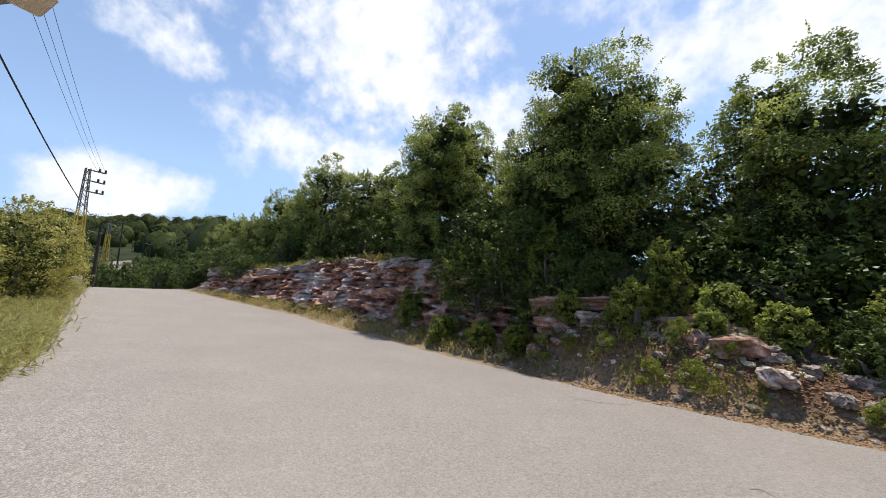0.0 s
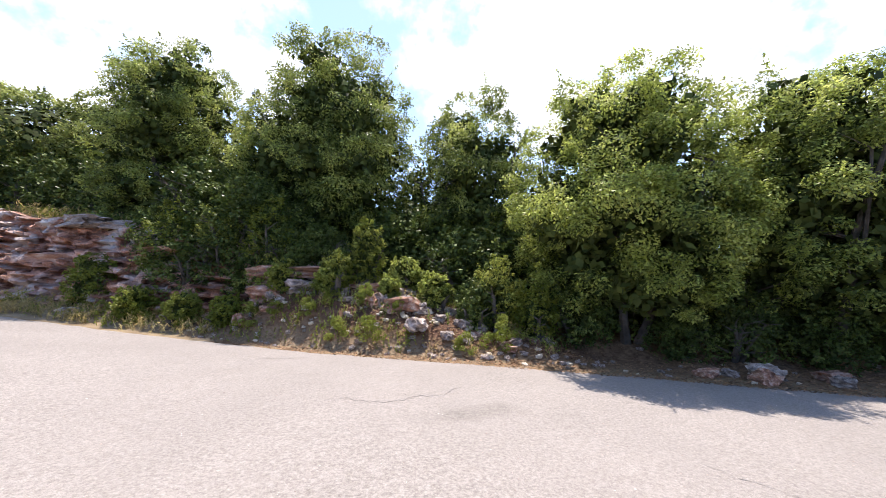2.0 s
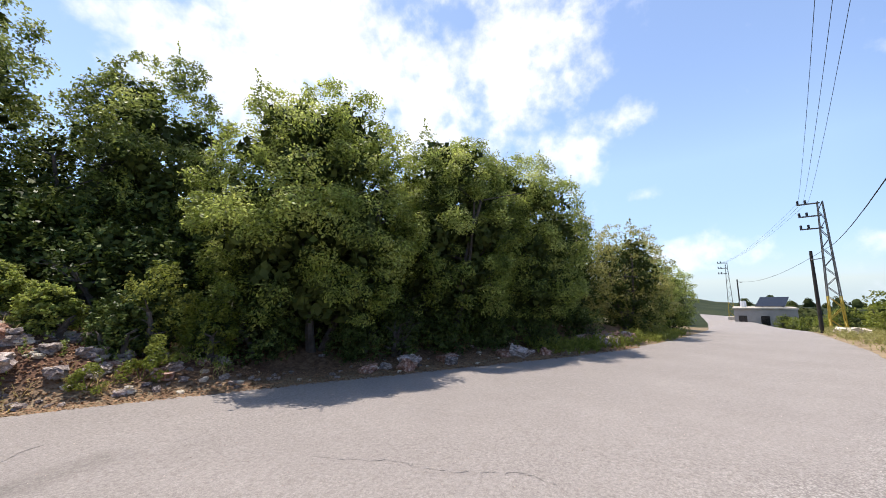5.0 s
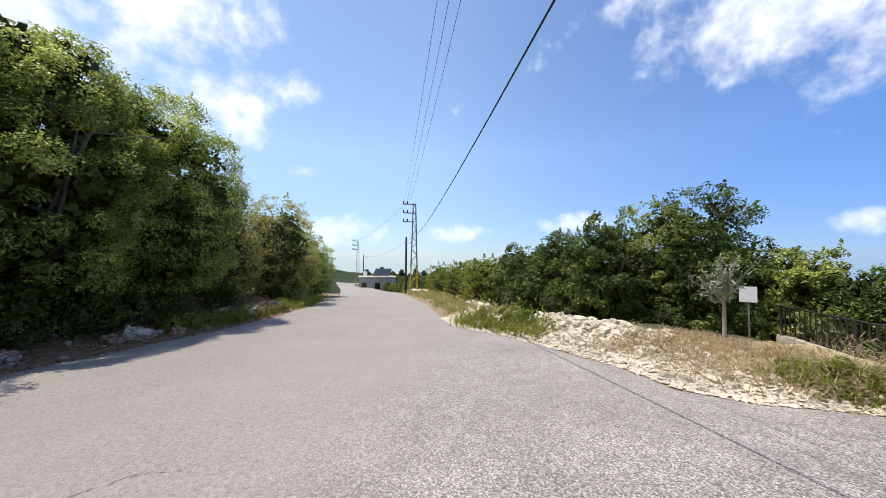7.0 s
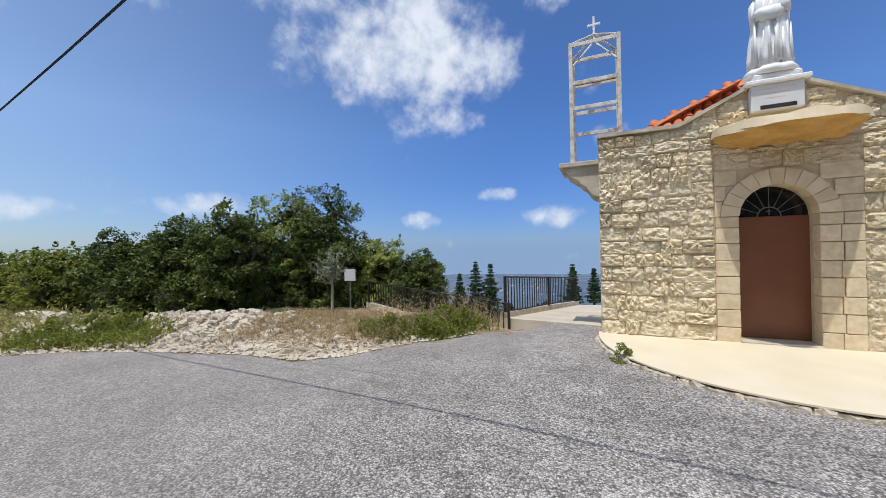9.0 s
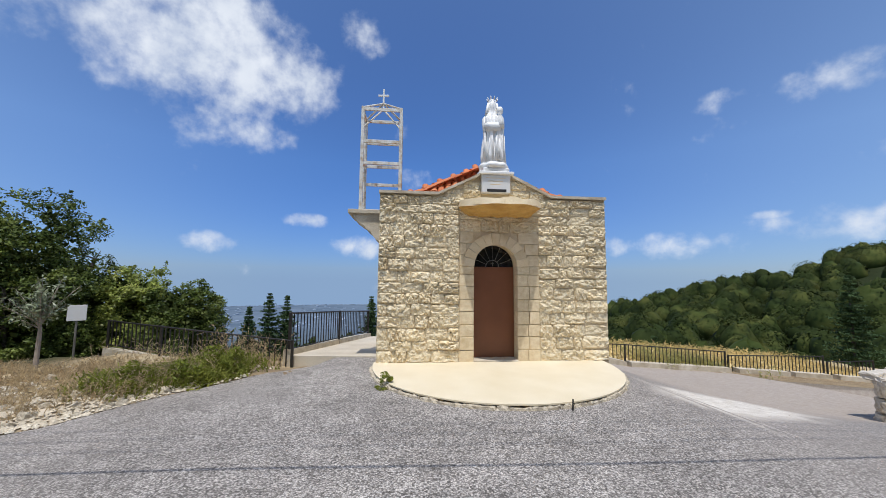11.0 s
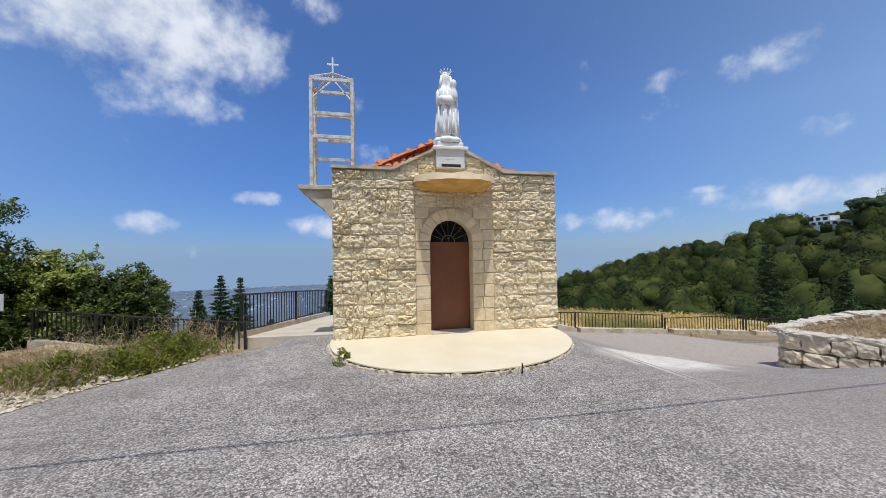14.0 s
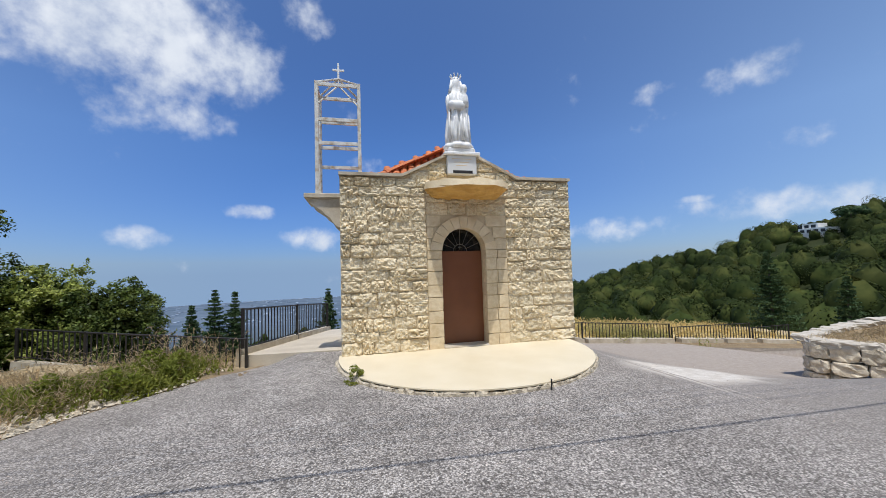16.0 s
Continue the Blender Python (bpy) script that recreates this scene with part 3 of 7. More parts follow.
def make_road():
    xs = np.concatenate([np.linspace(-125, -30, 50), np.arange(-29.5, 25, 0.22), np.linspace(25.5, 120, 50)])
    xs = np.sort(np.append(xs, (-4.42, 2.77)))
    nv = 90
    t = np.linspace(0, 1, nv)
    lo = np.interp(xs, *TREE_EDGE) + 0.12 * hash_noise(xs, xs * 0, 2.3, 3) + 0.05 * hash_noise(xs, xs * 0, 8.0, 1)
    hi = np.interp(xs, *NORTH_EDGE) + 0.1 * hash_noise(xs, xs * 0, 2.9, 8) * (np.abs(xs) > 4.6)
    x = np.repeat(xs, nv)
    y = (lo[:, None] + (hi - lo)[:, None] * t).ravel()
    z = ground_z(x, y, False) + 0.015
    edge = np.tile((t == 0) | (t == 1), len(xs))
    z = np.where(edge, z - 0.07, z)
    i, k = np.meshgrid(np.arange(len(xs) - 1), np.arange(nv - 1), indexing="ij")
    q = np.stack([i * nv + k, (i + 1) * nv + k, (i + 1) * nv + k + 1, i * nv + k + 1], -1).reshape(-1, 4)
    ob = mesh_object("road", np.stack([x, y, z], 1).tolist(), [tuple(f) for f in q.tolist()], ROAD, smooth_faces=True)
    line = np.interp(x, (-40, -16, -8, 3, 14, 40), (5.9, 5.2, 2.6, -0.6, -4.5, -14))
    qx, qy = (0.89 * (x - 3.5) - 0.45 * (y - 7.6)) / 1.15, (0.45 * (x - 3.5) + 0.89 * (y - 7.6)) / 0.95
    yard = 0.72 * smooth(3.0, 4.2, x + 0.4 * hash_noise(x, y, 1.1, 9)) * smooth(6.6, 8.4, y + 0.5 * hash_noise(x, y, 1.7, 3) + 0.12 * (x - 5))
    white = 0.85 * smooth(1.15, 0.6, np.hypot(qx, qy) + 0.25 * hash_noise(x, y, 3.1, 2))
    pale = np.maximum(yard, white)
    attribute(ob.data, "white", white)
    spill = np.hypot((0.97 * (x + 3.6) + 0.25 * (y + 2.75)) / 0.85, (0.97 * (y + 2.75) - 0.25 * (x + 3.6)) / 0.3)
    attribute(ob.data, "stain", 0.7 * smooth(1.2, 0.3, spill + 0.3 * hash_noise(x, y, 4.0, 2)))
    attribute(ob.data, "pale", pale)
    attribute(ob.data, "speck", 0.42 + 0.16 * hash_noise(x, y, 0.7, 6))
    chips = smooth(-0.6, 1.2, y - line + 0.5 * hash_noise(x, y, 0.9, 4)) * smooth(-18, -12, x) * (0.25 + 0.75 * smooth(3.5, 0.5, x))
    attribute(ob.data, "chips", np.clip(chips * 0.9 * (0.62 + 0.38 * smooth(-7, -3.5, x)) - pale * 1.1, 0, 1) + 0.12 * (1 - chips))
    return tagged(ob, "worn pale grey asphalt road widening to a coarse chip-sealed forecourt", "road", kind="structure")


make_road()


# ---------------------------------------------------------------- trees
def unit(rng, n):
    v = rng.normal(size=(n, 3))
    return v / np.linalg.norm(v, axis=1, keepdims=True)


def leaves(name, p, nrm, length, width, mat, rng, parent=None):
    """One mesh of small diamond leaves at points p that face along nrm."""
    n = len(p)
    t = np.cross(nrm, unit(rng, n))
    t /= np.linalg.norm(t, axis=1, keepdims=True) + 1e-9
    b = np.cross(nrm, t)
    l = (length * rng.uniform(0.7, 1.3, n))[:, None] / 2
    w = (width * rng.uniform(0.7, 1.3, n))[:, None] / 2
    v = np.stack([p - t * l, p + b * w - nrm * w * 0.3, p + t * l, p - b * w - nrm * w * 0.3], 1).reshape(-1, 3)
    me = bpy.data.meshes.new(name)
    me.vertices.add(4 * n)
    me.vertices.foreach_set("co", v.astype(np.float32).ravel())
    me.loops.add(4 * n)
    me.loops.foreach_set("vertex_index", np.arange(4 * n, dtype=np.int32))
    me.polygons.add(n)
    me.polygons.foreach_set("loop_start", np.arange(0, 4 * n, 4, dtype=np.int32))
    me.update(calc_edges=True)
    me.materials.append(mat)
    ob = new(name, me)
    if parent is not None:
        ob.parent = parent
    return ob


def clump_points(rng, clumps, n, keep=0.72):
    """Points on the outer shells of overlapping clumps (centre, radius), with their outward directions."""
    c = np.array([q[:3] for q in clumps])
    r = np.array([q[3] for q in clumps])
    pick = rng.choice(len(r), n, p=r ** 2 / (r ** 2).sum())
    d = unit(rng, n)
    p = c[pick] + d * (r[pick] * rng.uniform(0.7, 1.08, n))[:, None] * np.array((1, 1, 0.85))
    ok = np.ones(n, bool)
    for j in range(len(r)):
        ok &= (np.linalg.norm(p - c[j], axis=1) > keep * r[j]) | (pick == j)
    return p[ok], d[ok]


def crown_width(u):
    """Half width of a crown, as a share of its radius, at the height share u."""
    return np.where(u < 0.3, 0.66 + 1.13 * u, np.sqrt(np.clip(1 - ((u - 0.3) / 0.74) ** 2, 0.0, 1)))


def oak_lobes(rng, radius, height, low, few=1.0):
    """The big uneven lobes of a crown (centre and radius), tier over tier."""
    out = []
    for u, count in ((0.07, 7), (0.22, 8), (0.4, 8), (0.56, 7), (0.72, 6), (0.85, 4), (0.95, 2)):
        n = max(1, round(count * few))
        turn = rng.uniform(0, 6.28)
        for k in range(n):
            q = min(0.97, u + rng.uniform(-0.06, 0.06))
            w = float(crown_width(np.float64(q)))
            a = turn + (k + rng.uniform(-0.3, 0.3)) * 6.283 / n
            r = radius * rng.uniform(0.3, 0.44) * (0.45 + 0.55 * w) / few ** 0.35
            d = max(0.0, (w * radius * rng.uniform(0.9, 1.08) - r))
            out.append((math.cos(a) * d, math.sin(a) * d, min(low + q * (height - low), height - 0.6 * r), r))
    return np.array(out)


def crown_leaves(rng, lobes, n, spread=14):
    """Leaf places and directions: sprays on the outside of every lobe, and shoots that stand out of the outline."""
    c, r = lobes[:, :3], lobes[:, 3]
    d = unit(rng, len(lobes) * spread)
    own = np.repeat(np.arange(len(lobes)), spread)
    axis = c[own] * np.array((1, 1, 0))
    d = d + 0.5 * axis / (np.linalg.norm(axis, axis=1, keepdims=True) + 0.05) + np.array((0, 0, 0.2))
    d /= np.linalg.norm(d, axis=1, keepdims=True)
    sc = c[own] + d * (r[own] * rng.uniform(0.7, 0.98, len(own)))[:, None] * np.array((1, 1, 0.85))
    sr = r[own] * rng.uniform(0.2, 0.42, len(own))
    free = np.ones(len(own), bool)
    for j in range(len(lobes)):
        free &= (np.linalg.norm(sc - c[j], axis=1) > 0.72 * r[j]) | (own == j)
    sc, sr, d = sc[free], sr[free], d[free]
    pick = rng.choice(len(sr), n, p=sr ** 2 / (sr ** 2).sum())
    e = unit(rng, n) + 0.35 * d[pick] + np.array((0, 0, 0.15))
    e /= np.linalg.norm(e, axis=1, keepdims=True)
    p = sc[pick] + e * (sr[pick] * rng.uniform(0.45, 1.08, n))[:, None] * np.array((1.1, 1.1, 0.8))
    top = rng.choice(len(sr), max(6, len(sr) // 4))
    per = 16
    grow = d[top] * 0.6 + np.array((0, 0, 0.8)) + unit(rng, len(top)) * 0.35
    grow /= np.linalg.norm(grow, axis=1, keepdims=True)
    t = np.linspace(0.5, 1.0, per)[None, :, None]
    reach = (sr[top] * rng.uniform(1.2, 2.3, len(top)))[:, None, None]
    q = sc[top][:, None, :] + grow[:, None, :] * reach * t + rng.normal(0, 0.05, (len(top), per, 3)) * (1.3 - t)
    return np.concatenate([p, q.reshape(-1, 3)]), np.concatenate([e, unit(rng, len(top) * per)])


def tree_trunk(rng, radius, height, low, parent):
    bm = bmesh.new()
    for k in range(rng.integers(2, 5)):
        a = rng.uniform(0, 2 * np.pi)
        p = Vector((0.12 * math.cos(a), 0.12 * math.sin(a), -0.4))
        r = 0.13 * rng.uniform(0.7, 1.2)
        for step in range(5):
            q = p + Vector((math.cos(a) * 0.12 * radius * rng.uniform(0.4, 1.4), math.sin(a) * 0.12 * radius * rng.uniform(0.4, 1.4), (height - low * 0.3) * 0.14))
            tube(bm, p, q, r, r * 0.8, 7)
            if step > 0:
                for _ in range(2):
                    b = rng.uniform(0, 2 * np.pi)
                    e = q + Vector((math.cos(b), math.sin(b), rng.uniform(0.1, 0.7))) * radius * rng.uniform(0.25, 0.5)
                    tube(bm, q, e, r * 0.45, r * 0.12, 5)
            p, r = q, r * 0.8
    return part("trunk", bm, BARK, parent)


def oak(x, y, height, radius, low=0.6, n=40000, seed=1, mat=None, label="", leaf=0.1, name="oak_tree", group="roadside trees", category="tree"):
    """An evergreen broadleaf tree: trunk with limbs, and a crown of many small leaves. Height is above the foot."""
    rng = np.random.default_rng(seed)
    n = int(n * 1.05)
    z = float(ground_z(x, y))
    e = empty(name, x, y, z, label, category, group)
    tree_trunk(rng, radius, height, low, e)
    few = 1.0 if radius > 1.6 else 0.6
    lobes = oak_lobes(rng, radius, height, low, few)
    p, d = crown_leaves(rng, lobes, n)
    nrm = d * 0.6 + unit(rng, len(p)) * 0.75 + np.array((0, 0, 0.6))
    nrm /= np.linalg.norm(nrm, axis=1, keepdims=True)
    leaves("crown", p, nrm, np.full(len(p), leaf), np.full(len(p), leaf * 0.55), mat or LEAF, rng, e)
    # larger leaves within the lobes, their dark colour standing in for crown shade
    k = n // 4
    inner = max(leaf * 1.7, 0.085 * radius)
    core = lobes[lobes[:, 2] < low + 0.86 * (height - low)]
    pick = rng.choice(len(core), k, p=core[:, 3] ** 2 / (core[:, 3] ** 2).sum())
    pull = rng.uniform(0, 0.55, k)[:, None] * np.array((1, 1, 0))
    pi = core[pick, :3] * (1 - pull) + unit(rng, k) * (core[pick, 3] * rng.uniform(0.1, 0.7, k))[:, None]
    leaves("inner_foliage", pi, unit(rng, k), np.full(k, inner), np.full(k, inner * 0.7), LEAF_INNER_SHADE, rng, e)
    return e


OAK = "dense evergreen oak with small dark leaves beside the road"
TREES = (
    (7.35, -15.2, 12.2, 3.25, 0.0, 46000, OAK),
    (0.1, -13.4, 12.0, 3.65, 0.0, 58000, "tall dense evergreen oak with dark leaves above the rocks"),
    (-6.1, -12.5, 9.7, 2.85, 0.0, 42000, OAK),
    (-8.7, -6.9, 7.3, 3.1, 0.75, 72000, "broad evergreen oak hanging low over the road edge"),
    (-13.2, -5.7, 7.4, 2.9, 0.9, 58000, OAK),
    (-16.8, -4.6, 7.2, 3.0, 0.8, 50000, OAK),
    (-4.4, -13.6, 8.2, 2.3, 0.1, 12000, OAK),
    (-10.9, -9.6, 6.9, 2.3, 0.1, 12000, OAK),
    (3.0, -14.6, 9.6, 2.4, 0.1, 14000, OAK),
)
for k, (x, y, top, r, low, n, text) in enumerate(TREES):
    oak(x, y, top - float(ground_z(x, y)), r, low, n, 11 + k, LEAF_MID if y < -10.5 else LEAF, text, 0.105 if y < -10.5 else 0.086)
for k, (x, y, top, r) in enumerate(((-26.2, -2.9, 5.6, 2.7), (-30.5, -3.2, 4.9, 2.6), (-35, -2.4, 3.8, 2.4), (-21.6, -4.6, 5.9, 2.5))):
    oak(x, y, top - float(ground_z(x, y)), r, 0.0, 16000, 71 + k, LEAF_YELLOW if k in (0, 3) else LEAF, "rounded bright green oak at the road bend")
NORTH = ((-13.5, 14.1, 4.45, 2.15), (-14.4, 12.9, 4.0, 1.9), (-14.6, 10.8, 3.3, 1.6), (-16.6, 10.6, 2.9, 1.8), (-11.2, 15.4, 2.05, 1.5),
         (-9.7, 15.2, 1.7, 1.5), (-18.8, 9.8, 2.5, 1.6), (-12.2, 15.6, 2.2, 1.8), (-12.9, 13.1, 3.0, 1.45))
for k, (x, y, top, r) in enumerate(NORTH):
    oak(x, y, top - float(ground_z(x, y)), r, 0.0, 15000, 30 + k, LEAF_MID if k % 3 == 1 else LEAF_DARK, "leafy roadside tree growing down to the dry grass",
        group="trees below the road")
SOUTH = ((9.3, -14.2, 8.2, 2.1), (12.4, -14.9, 8.3, 2.1), (16.4, -15.9, 10.2, 2.3), (19.7, -17.2, 8.8, 2.2), (23.7, -18.6, 9.6, 2.4), (28, -19.6, 8.6, 2.4),
         (33, -21, 8.6, 2.5), (40, -24, 8.8, 2.6), (49, -28, 9.2, 3.0))
SOUTH = [(-2 + (x + 2) * 1.3, 2 + (y - 2) * 1.3, 1.65 + (top - 1.65) * 1.5, r * 1.3) for x, y, top, r in SOUTH]
for k, (x, y, top, r) in enumerate(SOUTH):
    oak(x, y, top - float(ground_z(x, y)), r, 0.0, 20000, 50 + k, LEAF_BACK, "bushy green tree on top of the rock bank", group="trees on the bank", leaf=0.15)
for k, (x, y, top, r) in enumerate(((21.0, -3.4, 5.6, 1.9), (26, -5.4, 6.0, 2.2), (17.6, -1.0, 4.2, 1.5))):
    oak(x, y, top - float(ground_z(x, y)), r, 0.0, 9000, 60 + k, LEAF_YELLOW, "yellowish green bush on the grassy verge", group="verge bushes", leaf=0.1)


def share(ob, x, y, z, turn, scale, name=None):
    """Another of a thing with its parts, sharing its meshes, turned and scaled."""
    m = Matrix.LocRotScale((x, y, z), Euler((0, 0, turn)), (scale, scale, scale))
    return copy_thing(ob, m)


# shrubs: three forms, repeated
rs = np.random.default_rng(5)
SHRUBS = []
SHRUB_LABEL = "low bushy shrub with dense green leaves"
first_places = [(-21.5, 8.9), (-24.6, 9.4), (-5.0, -9.6)]
for k in range(3):
    x, y = first_places[k]
    SHRUBS.append(oak(x, y, 2.6, 1.5, 0.0, 2500, 90 + k, LEAF_BRIGHT if k < 2 else LEAF_DARK, SHRUB_LABEL, leaf=0.13, name="shrub", group="shrubs", category="shrub"))
places = [(-28, 9.2, 1.1), (-31.5, 9.9, 1.0), (-35, 9.4, 1.0), (-39, 9.9, 1.05), (-44.5, 11, 1.2), (-48, 8.9, 0.9), (-52, 8.8, 0.9), (-57, 8.6, 1.0), (-62, 8.0, 0.9),
          (-67, 7.4, 0.9), (-72, 6.4, 0.8), (-26, 12, 1.2), (-33, 13, 1.2), (-38, 13, 1.2), (-20.5, 12.5, 1.1), (-24, 14, 1.1), (-58, 12, 1.0), (-66, 11, 1.0)]
for x, y, s in places:
    share(SHRUBS[rs.integers(0, 2)], x, y, float(ground_z(x, y)) - 0.1, rs.uniform(0, 6.28), s * rs.uniform(0.85, 1.1))
under = [(-9.5, -9.3, 1.5), (-12.5, -8.3, 1.5), (-15.5, -7.2, 1.5), (-18.5, -6.3, 1.4), (-7.2, -10.2, 1.4), (-2.6, -11.6, 1.1), (2.6, -11.2, 0.9), (-11, -6.2, 0.7), (-14.8, -4.6, 0.6),
         (-21, -5.6, 1.3), (-7.4, -6.9, 0.6), (-9.4, -5.9, 0.5), (-10.6, -5.7, 0.65), (-12.4, -5.2, 0.6), (-13.9, -4.7, 0.6), (-16.2, -3.7, 0.5), (-8.6, -7.6, 1.0), (-12.0, -6.6, 1.0), (-14.6, -5.8, 0.9), (-24, -5.2, 1.3), (-7.4, -13.5, 1.8), (-3, -15, 1.8), (1, -15, 1.8), (5, -15.5, 1.8), (-19.5, -3.2, 0.6)]
under += [(-11.9, 13.4, 0.55), (-13.0, 12.2, 0.5), (-13.9, 11.2, 0.55), (-15.2, 9.6, 0.6), (-17.2, 9.0, 0.7), (-12.4, 14.6, 0.8), (-14.2, 13.6, 0.9),
          (-15.6, 11.6, 0.9), (-18, 11.2, 0.9), (4.4, -12.6, 1.2), (0.9, -11.6, 0.8), (-3.4, -11.8, 1.2), (9.4, -15.6, 1.1), (11.8, -16.2, 1.2), (15.4, -17.4, 1.2), (19, -18.6, 1.3), (24, -19.6, 1.3)] + [(q, float(np.interp(q, *TREE_EDGE)) - 2.2 - 0.12 * (q - 26), 0.9 + 0.02 * (q - 26)) for q in (26, 28.5, 31, 33.5, 36, 39, 42, 46, 50)] + [(38, -19.5, 1.2), (42, -22.5, 1.4), (46, -21, 1.3), (50, -26, 1.7), (56, -25, 1.8), (56, -31, 1.9), (62, -27, 2.0), (62, -34, 2.0), (40, -25, 1.6), (34, -20.6, 1.2), (47, -28, 1.8), (52, -20, 1.5), (58, -20, 1.6), (66, -22, 1.8), (70, -30, 2.2)]
under += [(q, float(np.interp(q, *TREE_EDGE)) - d, k) for q, d, k in ((0.8, 2.3, 0.55), (1.9, 2.0, 0.6), (2.9, 2.2, 0.75), (3.9, 2.0, 0.8), (4.9, 2.2, 0.75), (5.6, 2.5, 0.7), (-0.4, 2.6, 0.5), (3.4, 2.9, 0.9), (2.2, 3.0, 0.9))]
for x, y, s in under:
    share(SHRUBS[2], x, y, float(ground_z(x, y)) - 0.1, rs.uniform(0, 6.28), s)

for k, (x, s_, h, r) in enumerate(((0.3, 1.9, 0.95, 0.5), (-0.7, 1.5, 0.7, 0.4), (-1.4, 2.4, 1.1, 0.55), (-3.7, 2.2, 0.9, 0.5), (-4.7, 1.8, 1.2, 0.6), (1.3, 1.7, 0.8, 0.45), (2.1, 1.9, 1.0, 0.5), (-2.4, 1.9, 0.6, 0.35), (-0.1, 2.7, 1.1, 0.6), (-2.9, 3.0, 1.0, 0.6))):
    y = float(np.interp(x, *TREE_EDGE)) - s_
    oak(x, y, h, r, 0.0, 3200, 140 + k, LEAF if k % 2 else LEAF_DARK, "dark green shrub growing between the bank rocks", leaf=0.07, name="shrub", group="shrubs", category="shrub")
# the low bushes in front of the oaks
for k, (x, y, h, r) in enumerate(((4.6, -11.2, 2.4, 1.1), (2.9, -10.9, 2.2, 1.1), (5.0, -9.9, 0.9, 0.55), (3.4, -9.4, 0.8, 0.5), (2.2, -9.2, 0.8, 0.5), (0.6, -9.0, 0.9, 0.5), (7.0, -11.0, 1.6, 0.7), (-5.35, -7.5, 1.75, 0.75), (-6.2, -7.0, 1.2, 0.6), (-1.7, -9.0, 1.9, 0.6), (1.4, -10.2, 2.4, 0.9), (-0.9, -8.6, 1.1, 0.5))):
    oak(x, y, h, r, 0.0, 3800, 110 + k, GRASS_GREEN if k % 2 else LEAF_BRIGHT, "young bright green bush at the foot of the rocks", leaf=0.07, name="shrub", group="shrubs", category="shrub")


def conifer(x, y, top, radius, seed, label):
    rng = np.random.default_rng(seed)
    z = float(ground_z(x, y))
    h = top - z
    e = empty("conifer", x, y, z, label, "tree", "conifers")
    bm = bmesh.new()
    tube(bm, (0, 0, -0.3), (0, 0, h * 0.97), 0.12, 0.02, 7)
    part("trunk", bm, BARK, e)
    pts = []
    zq = h - 0.05
    while zq > max(0.4, h - 6.5):
        rr = min(radius, 0.3 * (h - zq) + 0.05) * rng.uniform(0.7, 1.12)
        turn = rng.uniform(0, 6.28)
        for j in range(6):
            a = turn + j * 1.05 + rng.normal(0, 0.3)
            n = int(24 + 55 * rr)
            t = rng.uniform(0.05, 1, n)
            l = rr * rng.uniform(0.65, 1.2)
            w = 0.05 + 0.14 * l * (1.05 - t)
            p = np.stack([np.cos(a) * t * l, np.sin(a) * t * l, zq - 0.12 * l * t + 0.22 * l * t ** 2], 1) + rng.normal(0, 1, (n, 3)) * np.stack([w, w, 0.35 * w], 1)
            pts.append(p)
        zq -= (0.15 + 0.06 * rr) * rng.uniform(0.5, 1.5)
    p = np.concatenate(pts)
    n = unit(rng, len(p)) + np.array((0, 0, 0.5))
    n /= np.linalg.norm(n, axis=1, keepdims=True)
    leaves("crown", p, n, np.full(len(p), 0.17), np.full(len(p), 0.07), LEAF_PINE, rng, e)
    return e


for k, (x, y, top, r) in enumerate(((-12.4, 30.6, 0.7, 2.4), (-11.3, 31.2, 0.5, 2.2), (-13.6, 30.0, -0.3, 2.0), (-4.9, 32.4, 0.4, 2.0), (-3.4, 34, 0.0, 2.0), (22.4, 19.4, 2.3, 3.3), (25, 17.2, 0.6, 2.4), (15.5, 26, -2, 2.0))):
    conifer(x, y, top, r, 130 + k, "slender dark green conifer on the slope below the fence")


# far woods: crowns of many small clumps
def woods(name, spots, seed, mat, label):
    rng = np.random.default_rng(seed)
    P, Nn, S = [], [], []
    for x, y, r, h, n, s in spots:
        z = float(ground_z(x, y))
        cl = [(d[0] * r * 0.6, d[1] * r * 0.6, abs(d[2]) * h * 0.62, r * rng.uniform(0.34, 0.62)) for d in unit(rng, 7)]
        c, rad = np.array([q[:3] for q in cl]), np.array([q[3] for q in cl])
        pick = rng.choice(len(rad), n, p=rad ** 2 / (rad ** 2).sum())
        d = unit(rng, n)
        d[:, 2] = np.where(d[:, 2] < -0.35, -d[:, 2], d[:, 2])
        p = c[pick] + d * (rad[pick] * rng.uniform(0.9, 1.02, n))[:, None]
        ok = np.ones(n, bool)
        for j in range(len(rad)):
            ok &= (np.linalg.norm(p - c[j], axis=1) > 0.88 * rad[j]) | (pick == j)
        p, d = p[ok], d[ok]
        P.append(p + np.array((x, y, z + 0.15 * h)))
        up = p / np.array((r, r, h)) + np.array((0, 0, 0.15))
        m = d * 0.6 + 0.7 * up / np.linalg.norm(up, axis=1, keepdims=True) + unit(rng, len(p)) * 0.3
        Nn.append(m / np.linalg.norm(m, axis=1, keepdims=True))
        S.append(np.full(len(p), s))
    P, Nn, S = np.concatenate(P), np.concatenate(Nn), np.concatenate(S)
    ob = leaves(name, P, Nn, S, S * 0.7, mat, rng)
    cores(name, [q for q in spots if math.hypot(q[0] + 2, q[1] - 2) > 62], seed, mat, label)
    return tagged(ob, label, "woods", kind="stuff")


